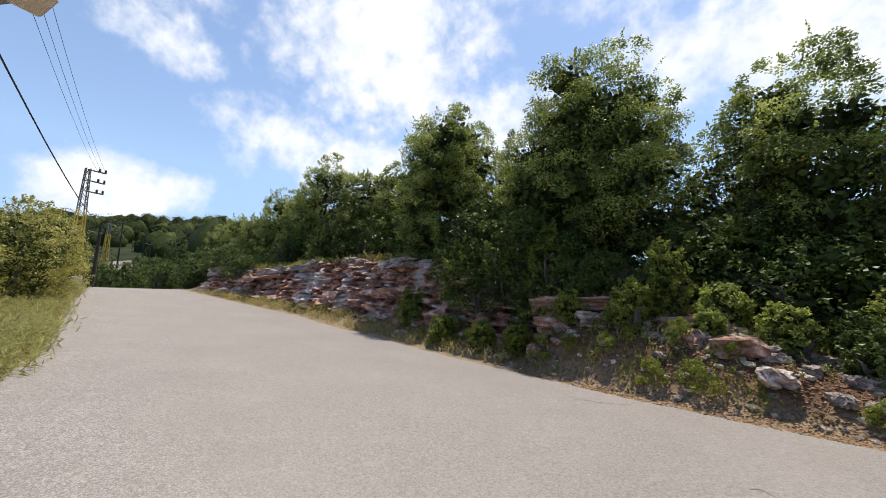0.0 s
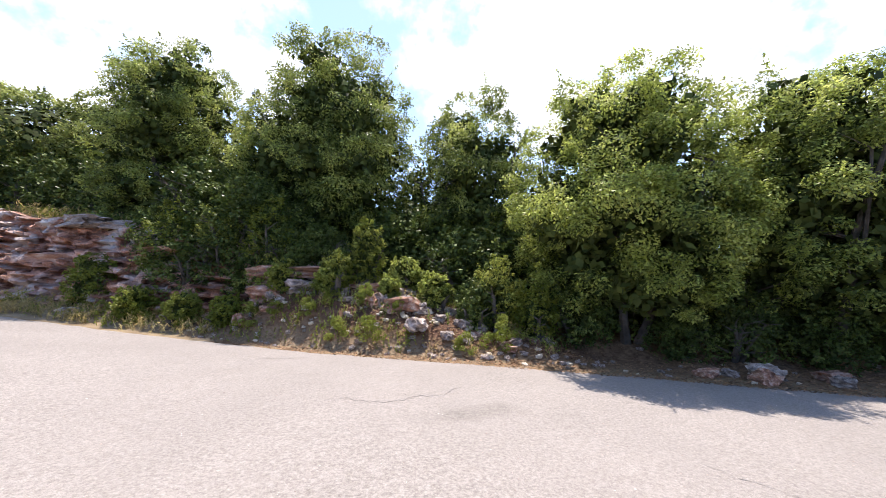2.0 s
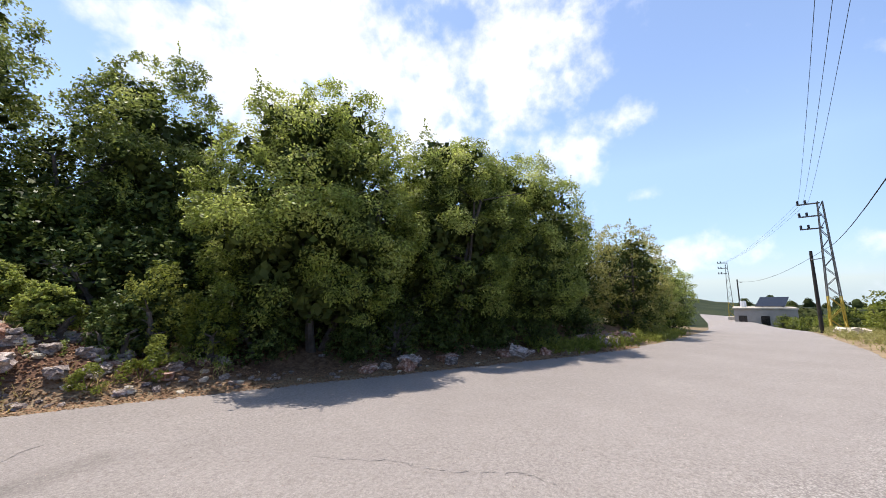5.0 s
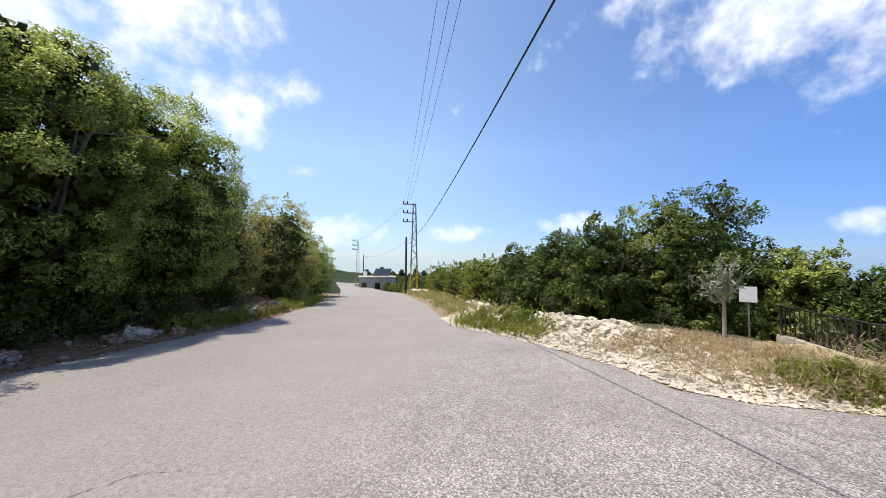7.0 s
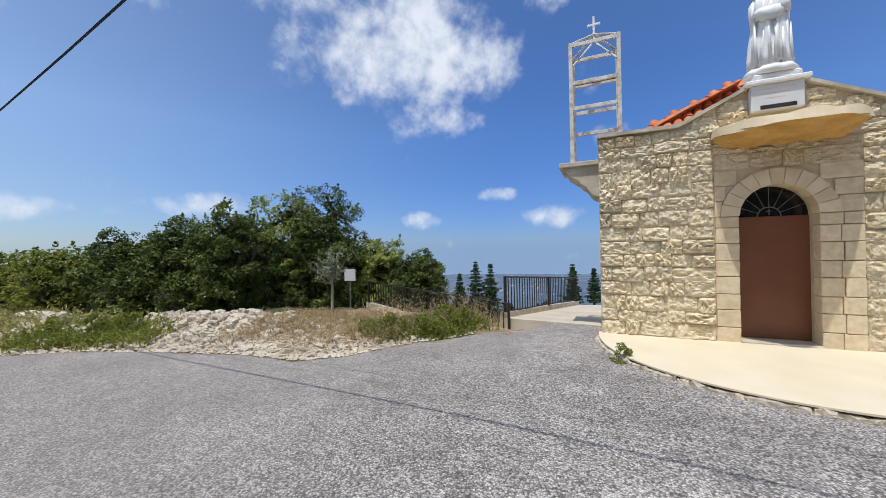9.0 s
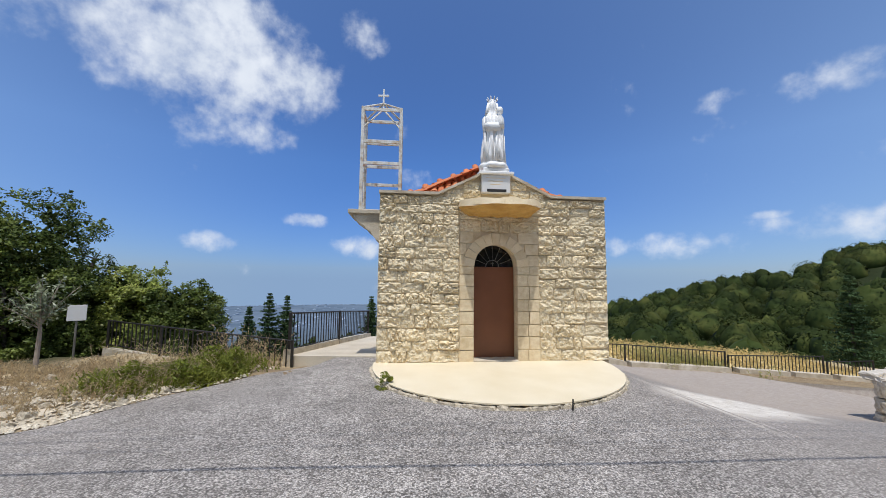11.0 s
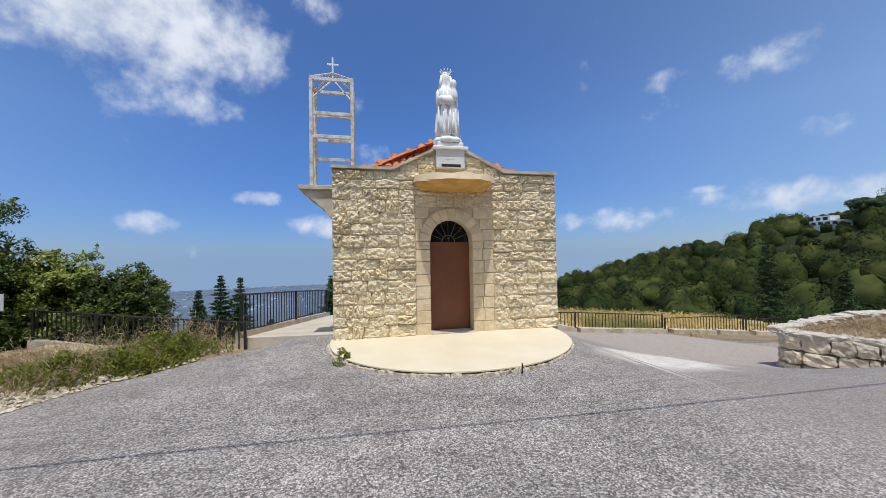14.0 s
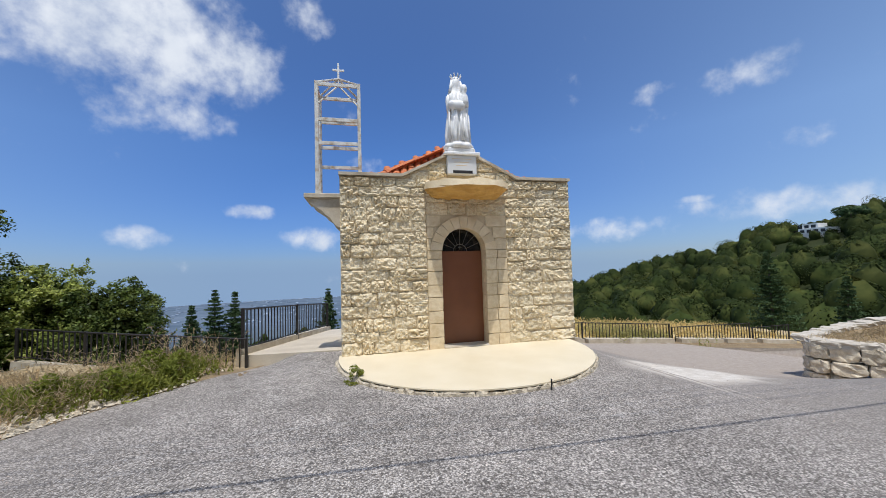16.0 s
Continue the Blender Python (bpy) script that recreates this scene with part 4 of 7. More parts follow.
def cores(name, spots, seed, mat, label):
    """The dense body of every far crown: an uneven dome of many facets."""
    rng = np.random.default_rng(seed + 500)
    na, nl = 10, 6
    a, l = np.meshgrid(np.arange(na) * 2 * np.pi / na, np.linspace(-0.35, 1.0, nl) * np.pi / 2, indexing="ij")
    d = np.stack([np.cos(a) * np.cos(l), np.sin(a) * np.cos(l), np.sin(l)], -1)
    V, Fc = [], []
    for x, y, r, h, _, _ in spots:
        z = float(ground_z(x, y))
        w = rng.uniform(0.72, 1.08, (na, nl, 1))
        V.append((d * w * np.array((r * 0.86, r * 0.86, h * 0.72)) + np.array((x, y, z + 0.2 * h))).reshape(-1, 3))
    i, k = np.meshgrid(np.arange(na), np.arange(nl - 1), indexing="ij")
    q = np.stack([i * nl + k, (i + 1) % na * nl + k, (i + 1) % na * nl + k + 1, i * nl + k + 1], -1).reshape(-1, 4)
    for t in range(len(spots)):
        Fc.append(q + t * na * nl)
    ob = mesh_object(name + "_bodies", np.concatenate(V).tolist(), np.concatenate(Fc).tolist(), mat, smooth_faces=True)
    return tagged(ob, label, "woods", kind="stuff")


def scatter(seed, count, az0, az1, r0, r1, big):
    rng = np.random.default_rng(seed)
    out = []
    while len(out) < count:
        az, r = radians(rng.uniform(az0, az1)), math.sqrt(rng.uniform(r0 ** 2, r1 ** 2))
        x, y = -2 + r * math.cos(az), 2 + r * math.sin(az)
        if np.interp(x, *TREE_EDGE) - 4 < y < np.interp(x, *NORTH_EDGE) + 4:
            continue
        size = big * rng.uniform(0.55, 1.4)
        if abs(math.degrees(az) - 30.6) < 2.0 and r > 165:
            size = 2.4
        near = r < 110
        out.append((x, y, size, size * rng.uniform(1.3, 1.9), 950 if near else 460, 0.36 if near else 0.6))
    return out


woods("hill_woods", scatter(1, 640, 24, 64, 52, 300, 4.4), 201, FAR_LEAF, "dense green woods covering the far hillside")
woods("ridge_woods", scatter(2, 420, -40, -4, 60, 315, 4.6), 202, FAR_LEAF, "dark green woods covering the ridge beyond the road")
woods("valley_woods", scatter(3, 230, 62, 150, 38, 300, 2.3), 203, FAR_LEAF, "scrub and trees on the slope below the chapel")
woods("back_woods", scatter(4, 130, -178, -38, 26, 110, 2.8), 204, FAR_LEAF, "scrub woods behind the roadside oaks")
woods("west_woods", scatter(6, 130, 150, 182, 40, 420, 2.6), 205, FAR_LEAF, "scrub woods beyond the road bend")


# ---------------------------------------------------------------- rocks
def rough_block(seed, cuts=3, amount=0.3):
    """A unit block with a broken, uneven surface."""
    bm = bmesh.new()
    bmesh.ops.create_cube(bm, size=1.0)
    bmesh.ops.subdivide_edges(bm, edges=bm.edges[:], cuts=cuts, use_grid_fill=True)
    for v in bm.verts:
        c = v.co.copy()
        v.co *= 1 - 0.16 * (c.length / 0.866) ** 5
        q = c * 2.6 + Vector((seed * 7.1, seed * 3.3, seed * 1.7))
        f = q * 2.7
        v.co += Vector((noise.noise(q), noise.noise(q + Vector((9, 0, 0))), noise.noise(q + Vector((0, 9, 0))))) * amount * 0.75
        v.co += Vector((noise.noise(f), noise.noise(f + Vector((9, 0, 0))), noise.noise(f + Vector((0, 9, 0))))) * amount * 0.4
        g = f * 2.3
        v.co += Vector((noise.noise(g), noise.noise(g + Vector((9, 0, 0))), noise.noise(g + Vector((0, 9, 0))))) * amount * 0.3
    bmesh.ops.recalc_face_normals(bm, faces=bm.faces[:])
    me = bpy.data.meshes.new("rock")
    bm.to_mesh(me)
    bm.free()
    return me


ROCKS = [rough_block(s, 3, 0.3) for s in range(1, 11)]
ROCKS_W = [rough_block(s, 2, 0.26) for s in range(21, 29)]
for me in ROCKS:
    me.materials.append(ROCK_RED)
for me in ROCKS_W:
    me.materials.append(ROCK_WHITE)
ROCKS_S = [rough_block(s, 3, 0.17) for s in range(61, 67)]
for me in ROCKS_S:
    me.materials.append(ROCK_WHITE)
ROCKS_G = [rough_block(s, 5, 0.34) for s in range(41, 47)]
for me in ROCKS_G:
    me.materials.append(ROCK_GREY)


def rock(parent, me, x, y, z, size, turn, tilt=0.0, name="rock"):
    ob = new(name, me)
    ob.parent = parent
    base = parent.location if parent is not None else Vector((0, 0, 0))
    ob.matrix_basis = Matrix.LocRotScale(Vector((x, y, z)) - base, Euler((tilt, tilt * 0.6, turn)), size)
    return ob


def slope_of_edge(x):
    d = 0.5
    return math.atan2(float(np.interp(x + d, *TREE_EDGE) - np.interp(x - d, *TREE_EDGE)), 2 * d)


def strata_material():
    """Layered limestone: red, rust, pink and grey beds that run nearly level, with dark seams."""
    m = material("rock_strata", [(0.2, 0.09, 0.055), (0.44, 0.24, 0.16), (0.62, 0.5, 0.41)], 1.9, 0.92, 1.0, 24, fine=0.5, spec=0.2)
    N, L = m.node_tree.nodes, m.node_tree.links
    bsdf = N["Principled BSDF"]
    col = bsdf.inputs["Base Color"].links[0].from_socket
    tc = N.new("ShaderNodeTexCoord")
    mp = N.new("ShaderNodeMapping")
    mp.inputs["Scale"].default_value = (1.3, 1.3, 5.0)
    L.new(tc.outputs["Object"], mp.inputs["Vector"])
    n = N.new("ShaderNodeTexNoise")
    n.inputs["Scale"].default_value, n.inputs["Detail"].default_value = 1.1, 6.0
    L.new(mp.outputs["Vector"], n.inputs["Vector"])
    ramp = N.new("ShaderNodeValToRGB")
    el = ramp.color_ramp.elements
    el[0].position, el[0].color = 0.36, (0.32, 0.26, 0.25, 1)
    el[1].position, el[1].color = 0.64, (1.35, 1.3, 1.28, 1)
    L.new(n.outputs["Fac"], ramp.inputs["Fac"])
    mx = N.new("ShaderNodeMix")
    mx.data_type, mx.blend_type = "RGBA", "MULTIPLY"
    mx.inputs["Factor"].default_value = 1.0
    L.new(col, mx.inputs["A"])
    L.new(ramp.outputs["Color"], mx.inputs["B"])
    grey = N.new("ShaderNodeTexNoise")
    grey.inputs["Scale"].default_value, grey.inputs["Detail"].default_value = 0.55, 5.0
    L.new(tc.outputs["Object"], grey.inputs["Vector"])
    cut = N.new("ShaderNodeMapRange")
    cut.inputs["From Min"].default_value, cut.inputs["From Max"].default_value = 0.52, 0.62
    L.new(grey.outputs["Fac"], cut.inputs["Value"])
    mg = N.new("ShaderNodeMix")
    mg.data_type = "RGBA"
    mg.inputs["B"].default_value = (0.52, 0.45, 0.4, 1)
    L.new(cut.outputs["Result"], mg.inputs["Factor"])
    L.new(mx.outputs["Result"], mg.inputs["A"])
    L.new(mg.outputs["Result"], bsdf.inputs["Base Color"])
    return m


STRATA = strata_material()


def rock_face(parent, x0, x1):
    """The broken cut face itself: beds that step in and out, and a rough top running back into the bank."""
    xs = np.arange(x0, x1, 0.075)
    nv = 50
    v = []
    for x in xs:
        y0 = float(np.interp(x, *TREE_EDGE))
        h = float(np.interp(x, *BANK)) * (1 + 0.1 * noise.noise(Vector((x * 0.5, 3, 0)))) * float(0.12 + 0.88 * smooth(-4.2, 0.8, x))
        base = float(near_z(x, y0))
        for j in range(nv):
            q = j / (nv - 12)
            if q <= 1:
                z = 0.1 * h + q * 0.92 * h
                zz = z + 0.12 * noise.noise(Vector((x * 0.4, 0, 0))) + 0.03 * x
                layer = math.floor(zz / 0.115)
                cell = math.floor(x / 0.55 + 13.7 * noise.cell(Vector((layer * 1.3, 4.5, 0))))
                step = 0.27 * noise.cell(Vector((cell * 1.7, layer * 2.3, 1.5))) + 0.3 * noise.noise(Vector((x * 0.45, z * 0.5, 7)))
                s_ = 0.95 + 1.55 * q - step + 0.1 * noise.noise(Vector((x * 4, z * 6, 0))) + 0.07 * noise.noise(Vector((x * 9, z * 12, 3)))
                if abs(zz / 0.115 - layer - 0.5) > 0.4:
                    s_ += 0.05
            else:
                s_ = 2.5 + (q - 1) * 4.6 - 0.1 * noise.noise(Vector((x * 0.9, q * 9, 2)))
                z = 1.02 * h + 0.1 * noise.noise(Vector((x * 1.6, q * 7, 5))) - (q - 1) * 0.5
            v.append((x, y0 - s_, base + z))
    o = parent.location
    v = [(a - o.x, b - o.y, c - o.z) for a, b, c in v]
    f = []
    for i in range(len(xs) - 1):
        for j in range(nv - 1):
            a = i * nv + j
            f.append((a, a + nv, a + nv + 1, a + 1))
    return mesh_object("rock_face", v, f, STRATA, parent, "layered red, rust and grey rock face")


def make_ledge():
    """The layered red and grey rock face along the road."""
    rng = np.random.default_rng(8)
    e = empty("rock_ledge", 4, -10.5, 0, "layered red and grey limestone ledge along the road", "rock")
    rock_face(e, -4.4, 33)
    x = -3.2
    while x < 34:
        big = 1 + max(0, x - 9) * 0.07
        h = float(np.interp(x, *BANK))
        y0 = float(np.interp(x, *TREE_EDGE))
        foot = float(near_z(x, y0)) + 0.2 * h
        top = float(near_z(x, y0)) + h + 0.02
        z = foot
        while z < top - 0.05:
            t = rng.uniform(0.1, 0.42) * big ** 0.6
            q = (z - foot) / max(h, 0.1)
            s = 1.0 + 1.5 * q + rng.normal(0, 0.16)
            w = rng.uniform(0.8, 2.3) * big
            last = z + t * 1.6 >= top
            skip = 0.86
            if rng.uniform() > skip or (last and x > 5 and rng.uniform() < 0.3):
                me = ROCKS_G[rng.integers(0, 6)] if (last or rng.uniform() < 0.12) else ROCKS[rng.integers(0, 10)]
                rock(e, me, x + rng.uniform(-0.3, 0.3), y0 - s - 0.42, z + t / 2, (w, rng.uniform(0.7, 1.2), t * 1.35), slope_of_edge(x) + rng.normal(0, 0.2), rng.normal(0, 0.07))
            z += t * 0.95
        x += 0.8 * big * rng.uniform(0.75, 1.25)
    return e


make_ledge()
bl = empty("boulder_group", -3.2, -7.6, 0, "weathered limestone slabs at the foot of the bank", "rock")
for x, s, z, size, turn in ((-3.0, 1.15, 0.42, (1.0, 0.6, 0.26), 0.3), (-3.5, 1.5, 0.75, (1.0, 0.7, 0.32), -0.2), (-4.1, 1.0, 0.18, (0.45, 0.3, 0.2), 0.8), (-2.5, 0.7, 0.08, (0.5, 0.32, 0.14), 0.2),
                            (-2.2, 0.5, 0.05, (0.3, 0.22, 0.12), 1.2), (-3.3, 1.0, 0.22, (0.8, 0.4, 0.26), 0.4), (-1.9, 1.7, 0.9, (0.8, 0.6, 0.3), 0.1), (0.2, 1.9, 1.1, (0.8, 0.6, 0.55), 0.4),
                            (1.4, 1.8, 1.2, (0.7, 0.6, 0.5), 0.9), (-4.9, 0.9, 0.12, (0.3, 0.25, 0.16), 0.5), (7.2, 0.75, 0.2, (0.7, 0.4, 0.4), 0.7)):
    y = float(np.interp(x, *TREE_EDGE)) - s
    rock(bl, ROCKS_G[int(abs(x * 7)) % 6], x, y, float(near_z(x, y)) + z * 0.8, tuple(q * 0.72 for q in size), turn, 0.12)


def bank_rocks():
    """Half-buried weathered rocks over the earth slope below the oaks."""
    rng = np.random.default_rng(77)
    e = empty("bank_rocks", -1.5, -8, 0, "half-buried weathered red and grey rocks on the earth bank", "rock")
    for k in range(95):
        x = rng.uniform(-6.0, 3.2)
        s = 0.55 + 2.3 * rng.uniform() ** 0.8
        y = float(np.interp(x, *TREE_EDGE)) - s
        q = rng.uniform(0.1, 0.3) if k % 6 else rng.uniform(0.35, 0.55)
        lift = 0.1
        rock(e, (ROCKS if k % 5 == 0 else ROCKS_G)[k % 6], x, y, float(ground_z(x, y)) + q * lift, (q * 1.35, q * 0.9, q * rng.uniform(0.5, 0.85)), rng.uniform(0, 6.28), rng.normal(0, 0.25))
    for k in range(30):
        x = rng.uniform(-23.5, -18.2) if k < 18 else rng.uniform(-15, -7.5)
        s = rng.uniform(0.7, 1.7) if k < 18 else rng.uniform(0.3, 0.95)
        y = float(np.interp(x, *TREE_EDGE)) - s
        q = rng.uniform(0.35, 0.85) if k < 18 else rng.uniform(0.16, 0.42)
        rock(e, (ROCKS if k % 2 else ROCKS_G)[k % 6], x, y, float(ground_z(x, y)) + q * 0.16, (q * 1.3, q * 0.9, q * rng.uniform(0.6, 0.95)), rng.uniform(0, 6.28), rng.normal(0, 0.25))
    return e


bank_rocks()


def make_litter():
    """Small stones and rocks in the leaf litter under the oaks."""
    rng = np.random.default_rng(9)
    e = empty("stone_scatter", -9, -5, 0, "scattered grey and pale stones in the leaf litter", "stones")
    for k in range(380):
        x = rng.uniform(-20, 1) if k < 130 else rng.uniform(-6.5, 3)
        s = abs(rng.normal(0.8, 0.8)) + 0.12 if k < 130 else rng.uniform(0.15, 2.6)
        y = float(np.interp(x, *TREE_EDGE)) - s
        q = rng.uniform(0.03, 0.1) * (2.2 if s > 1.4 and k % 4 == 0 else 1) * (1 if k < 130 else 1.35)
        rock(e, (ROCKS_G if k % 3 else ROCKS_W)[k % 6], x, y, float(ground_z(x, y)) + q * 0.12, (q * 1.5, q, q * 0.7), rng.uniform(0, 6), 0.2, "stone")
    return e


make_litter()


def make_rubble():
    rng = np.random.default_rng(10)
    e = empty("rubble_heap", -9.5, 8, 0, "heap of pale limestone rubble and boulders on the verge", "rubble")
    for k in range(280):
        x = rng.uniform(-17.5, -5.6)
        n = abs(rng.normal(0.5, 0.9)) + 0.02
        y = float(np.interp(x, *NORTH_EDGE)) + n
        q = rng.uniform(0.05, 0.17)
        rock(e, ROCKS_W[k % 8], x, y, float(ground_z(x, y)) + q * 0.2, (q * 1.4, q, q * 0.8), rng.uniform(0, 6), 0.3, "stone")
    for k in range(170):
        x, n = rng.normal(-11.8, 1.5), abs(rng.normal(1.6, 0.7))
        y = float(np.interp(x, *NORTH_EDGE)) + n
        q = rng.uniform(0.06, 0.18)
        rock(e, ROCKS_W[k % 8], x, y, float(ground_z(x, y)) + q * 0.22, (q * 1.3, q, q * 0.85), rng.uniform(0, 6), 0.3, "stone")
    for x, y, q in ((-12.1, 9.7, 0.3), (-13.1, 9.3, 0.3), (-14.4, 8.8, 0.28), (-15.6, 7.4, 0.38), (-16.6, 7.0, 0.42), (-17.6, 6.9, 0.46), (-19, 7.4, 0.5), (-20.6, 7.2, 0.4), (-11.6, 9.2, 0.3), (-13.8, 8.9, 0.3), (-36, 7.5, 0.6), (-38.2, 7.1, 0.6)):
        rock(e, ROCKS_W[int(q * 70) % 8], x, y, float(ground_z(x, y)) + q * 0.25, (q * 1.5, q, q * 0.8), x, 0.15, "boulder")
    return e


make_rubble()


def pebbles(name, xs, ys, rng, lo, hi, mat, label, category):
    """Tiny stones joined into one mesh."""
    v, f = [], []
    base = np.array([(1, 0, 0), (-1, 0, 0), (0, 1, 0), (0, -1, 0), (0, 0, 1), (0, 0, -0.6)], float)
    tri = ((0, 2, 4), (2, 1, 4), (1, 3, 4), (3, 0, 4), (2, 0, 5), (1, 2, 5), (3, 1, 5), (0, 3, 5))
    zs = ground_z(xs, ys)
    for x, y, z in zip(xs, ys, zs):
        q = rng.uniform(lo, hi)
        b = base * q * rng.uniform(0.6, 1.2, (6, 1)) * np.array((1.2, 1, 0.7)) + np.array((x, y, z + q * 0.3 + 0.012))
        o = len(v)
        v.extend(b.tolist())
        f.extend(tuple(o + i for i in t) for t in tri)
    return tagged(mesh_object(name, v, f, mat), label, category, kind="stuff")


rg = np.random.default_rng(12)
gx = rg.uniform(-17, -5.2, 5200)
gy = np.interp(gx, *NORTH_EDGE) + np.abs(rg.normal(0.2, 0.9, 5200)) - 0.12
pebbles("rubble_gravel", gx, gy, rg, 0.015, 0.05, ROCK_WHITE, "fine pale limestone gravel along the verge", "gravel")
gx = rg.uniform(-14, 5, 2600)
gy = rg.uniform(-4, 9, 2600)
ok = (gy < np.interp(gx, *NORTH_EDGE) - 0.2) & (gy > np.interp(gx, *TREE_EDGE)) & ((np.abs(gx + 0.3) > 3.2) | (gy < 6.6))
pebbles("loose_grit", gx[ok], gy[ok], rg, 0.004, 0.012, ROCK_GREY, "loose grit on the asphalt", "gravel")


# ---------------------------------------------------------------- grasses and weeds
def blades(name, x, y, height, width, mat, rng, label, lean=0.8, category="grass"):
    """Thin standing blades at places x, y, one mesh."""
    n = len(x)
    z = ground_z(x, y) - 0.02
    a = rng.uniform(0, 2 * np.pi, n)
    h = height * rng.uniform(0.45, 1.15, n)
    l = lean * h * rng.uniform(0.2, 1.2, n)
    s = np.stack([np.cos(a + 1.57), np.sin(a + 1.57), 0 * a], 1) * (width / 2)
    b = np.stack([x, y, z], 1)
    m = b + np.stack([np.cos(a) * l * 0.4, np.sin(a) * l * 0.4, h * 0.6], 1)
    t = b + np.stack([np.cos(a) * l, np.sin(a) * l, h], 1)
    v = np.stack([b - s, b + s, m + s * 0.8, t, m - s * 0.8], 1).reshape(-1, 3)
    me = bpy.data.meshes.new(name)
    me.vertices.add(5 * n)
    me.vertices.foreach_set("co", v.astype(np.float32).ravel())
    me.loops.add(5 * n)
    me.loops.foreach_set("vertex_index", np.arange(5 * n, dtype=np.int32))
    me.polygons.add(n)
    me.polygons.foreach_set("loop_start", np.arange(0, 5 * n, 5, dtype=np.int32))
    me.update(calc_edges=True)
    me.materials.append(mat)
    return tagged(new(name, me), label, category, kind="stuff")


def tufts(rng, n, x0, x1, f, spread=0.12, per=26):
    """Places in tufts: x even over a stretch, y from f."""
    cx = rng.uniform(x0, x1, n)
    cy = f(cx, n)
    x = np.repeat(cx, per) + rng.normal(0, spread, n * per)
    y = np.repeat(cy, per) + rng.normal(0, spread, n * per)
    return x, y


def sprigs(name, x, y, height, length, width, mat, rng, label, lean=0.6, per=7, category="grass"):
    """Leafy stems: several narrow leaves along each leaning stem, one mesh."""
    n = len(x)
    a = rng.uniform(0, 2 * np.pi, n)
    h = height * rng.uniform(0.4, 1.15, n)
    l = lean * h * rng.uniform(0.1, 1.2, n)
    z = ground_z(x, y)
    u = rng.uniform(0.05, 1, (n, per))
    p = np.stack([x[:, None] + np.cos(a)[:, None] * l[:, None] * u ** 1.6, y[:, None] + np.sin(a)[:, None] * l[:, None] * u ** 1.6, z[:, None] + h[:, None] * u], -1).reshape(-1, 3)
    k = n * per
    q = np.repeat(a, per) + rng.normal(0, 1.1, k)
    el = rng.uniform(0.1, 1.25, k)
    t = np.stack([np.cos(q) * np.cos(el), np.sin(q) * np.cos(el), np.sin(el)], 1)
    b = np.cross(t, unit(rng, k))
    b /= np.linalg.norm(b, axis=1, keepdims=True) + 1e-9
    ll = (length * rng.uniform(0.6, 1.3, k))[:, None] / 2
    w = (width * rng.uniform(0.7, 1.3, k))[:, None] / 2
    v = np.stack([p - t * ll, p + b * w, p + t * ll, p - b * w], 1).reshape(-1, 3)
    me = bpy.data.meshes.new(name)
    me.vertices.add(4 * k)
    me.vertices.foreach_set("co", v.astype(np.float32).ravel())
    me.loops.add(4 * k)
    me.loops.foreach_set("vertex_index", np.arange(4 * k, dtype=np.int32))
    me.polygons.add(k)
    me.polygons.foreach_set("loop_start", np.arange(0, 4 * k, 4, dtype=np.int32))
    me.update(calc_edges=True)
    me.materials.append(mat)
    return tagged(new(name, me), label, category, kind="stuff")


edge_s = lambda x: np.interp(x, *TREE_EDGE)
edge_n = lambda x: np.interp(x, *NORTH_EDGE)
rb = np.random.default_rng(14)
x, y = tufts(rb, 420, 2.5, 30, lambda q, n: edge_s(q) - rb.uniform(0.15, 1.3, n), 0.12, 8)
sprigs("verge_grass", x, y, 0.36, 0.15, 0.016, GRASS_DRY, rb, "dry yellow grass between the road and the rocks")
x, y = tufts(rb, 260, -3, 26, lambda q, n: edge_s(q) - rb.uniform(0.3, 1.4, n), 0.12, 8)
sprigs("verge_weeds", x, y, 0.3, 0.08, 0.028, GRASS_GREEN, rb, "green weeds at the foot of the rocks")
x, y = tufts(rb, 150, -6.5, 3, lambda q, n: edge_s(q) - rb.uniform(0.9, 3.6, n), 0.14, 9)
sprigs("slope_weeds", x, y, 0.3, 0.08, 0.026, LEAF_MID, rb, "dark green weeds between the rocks of the bank")
x, y = tufts(rb, 45, -6.5, 3, lambda q, n: edge_s(q) - rb.uniform(0.2, 3.0, n), 0.12, 8)
sprigs("slope_straw", x, y, 0.3, 0.13, 0.014, GRASS_DRY, rb, "dry straw tufts on the earth bank")
x, y = tufts(rb, 520, 1.5, 32, lambda q, n: edge_s(q) - rb.uniform(2.5, 4.6, n), 0.15, 7)
sprigs("bank_grass", x, y, 0.45, 0.13, 0.035, GRASS_GREEN, rb, "green and straw grass on top of the rock ledge")
x, y = tufts(rb, 300, 1.5, 32, lambda q, n: edge_s(q) - rb.uniform(2.4, 4.6, n), 0.15, 7)
sprigs("bank_straw", x, y, 0.48, 0.16, 0.025, GRASS_DRY, rb, "dry straw on top of the rock ledge")
x, y = tufts(rb, 900, 8.6, 32, lambda q, n: edge_n(q) + np.abs(rb.normal(0.2, 1.9, n)), 0.2, 6)
ok = x > 8.6
sprigs("roadside_grass", x[ok], y[ok], 0.55, 0.24, 0.022, GRASS_PALE, rb, "tall yellowish green grass on the road verge")
x, y = tufts(rb, 420, 8.7, 14.2, lambda q, n: np.interp(q, (8.6, 10.1, 13.4, 14.4), (-0.6, -1.3, -2.5, -2.9)) + np.abs(rb.normal(0.1, 1.5, n)), 0.2, 6)
sprigs("corner_grass", x, y, 0.5, 0.24, 0.022, GRASS_PALE, rb, "tall yellowish green grass at the corner of the road verge")
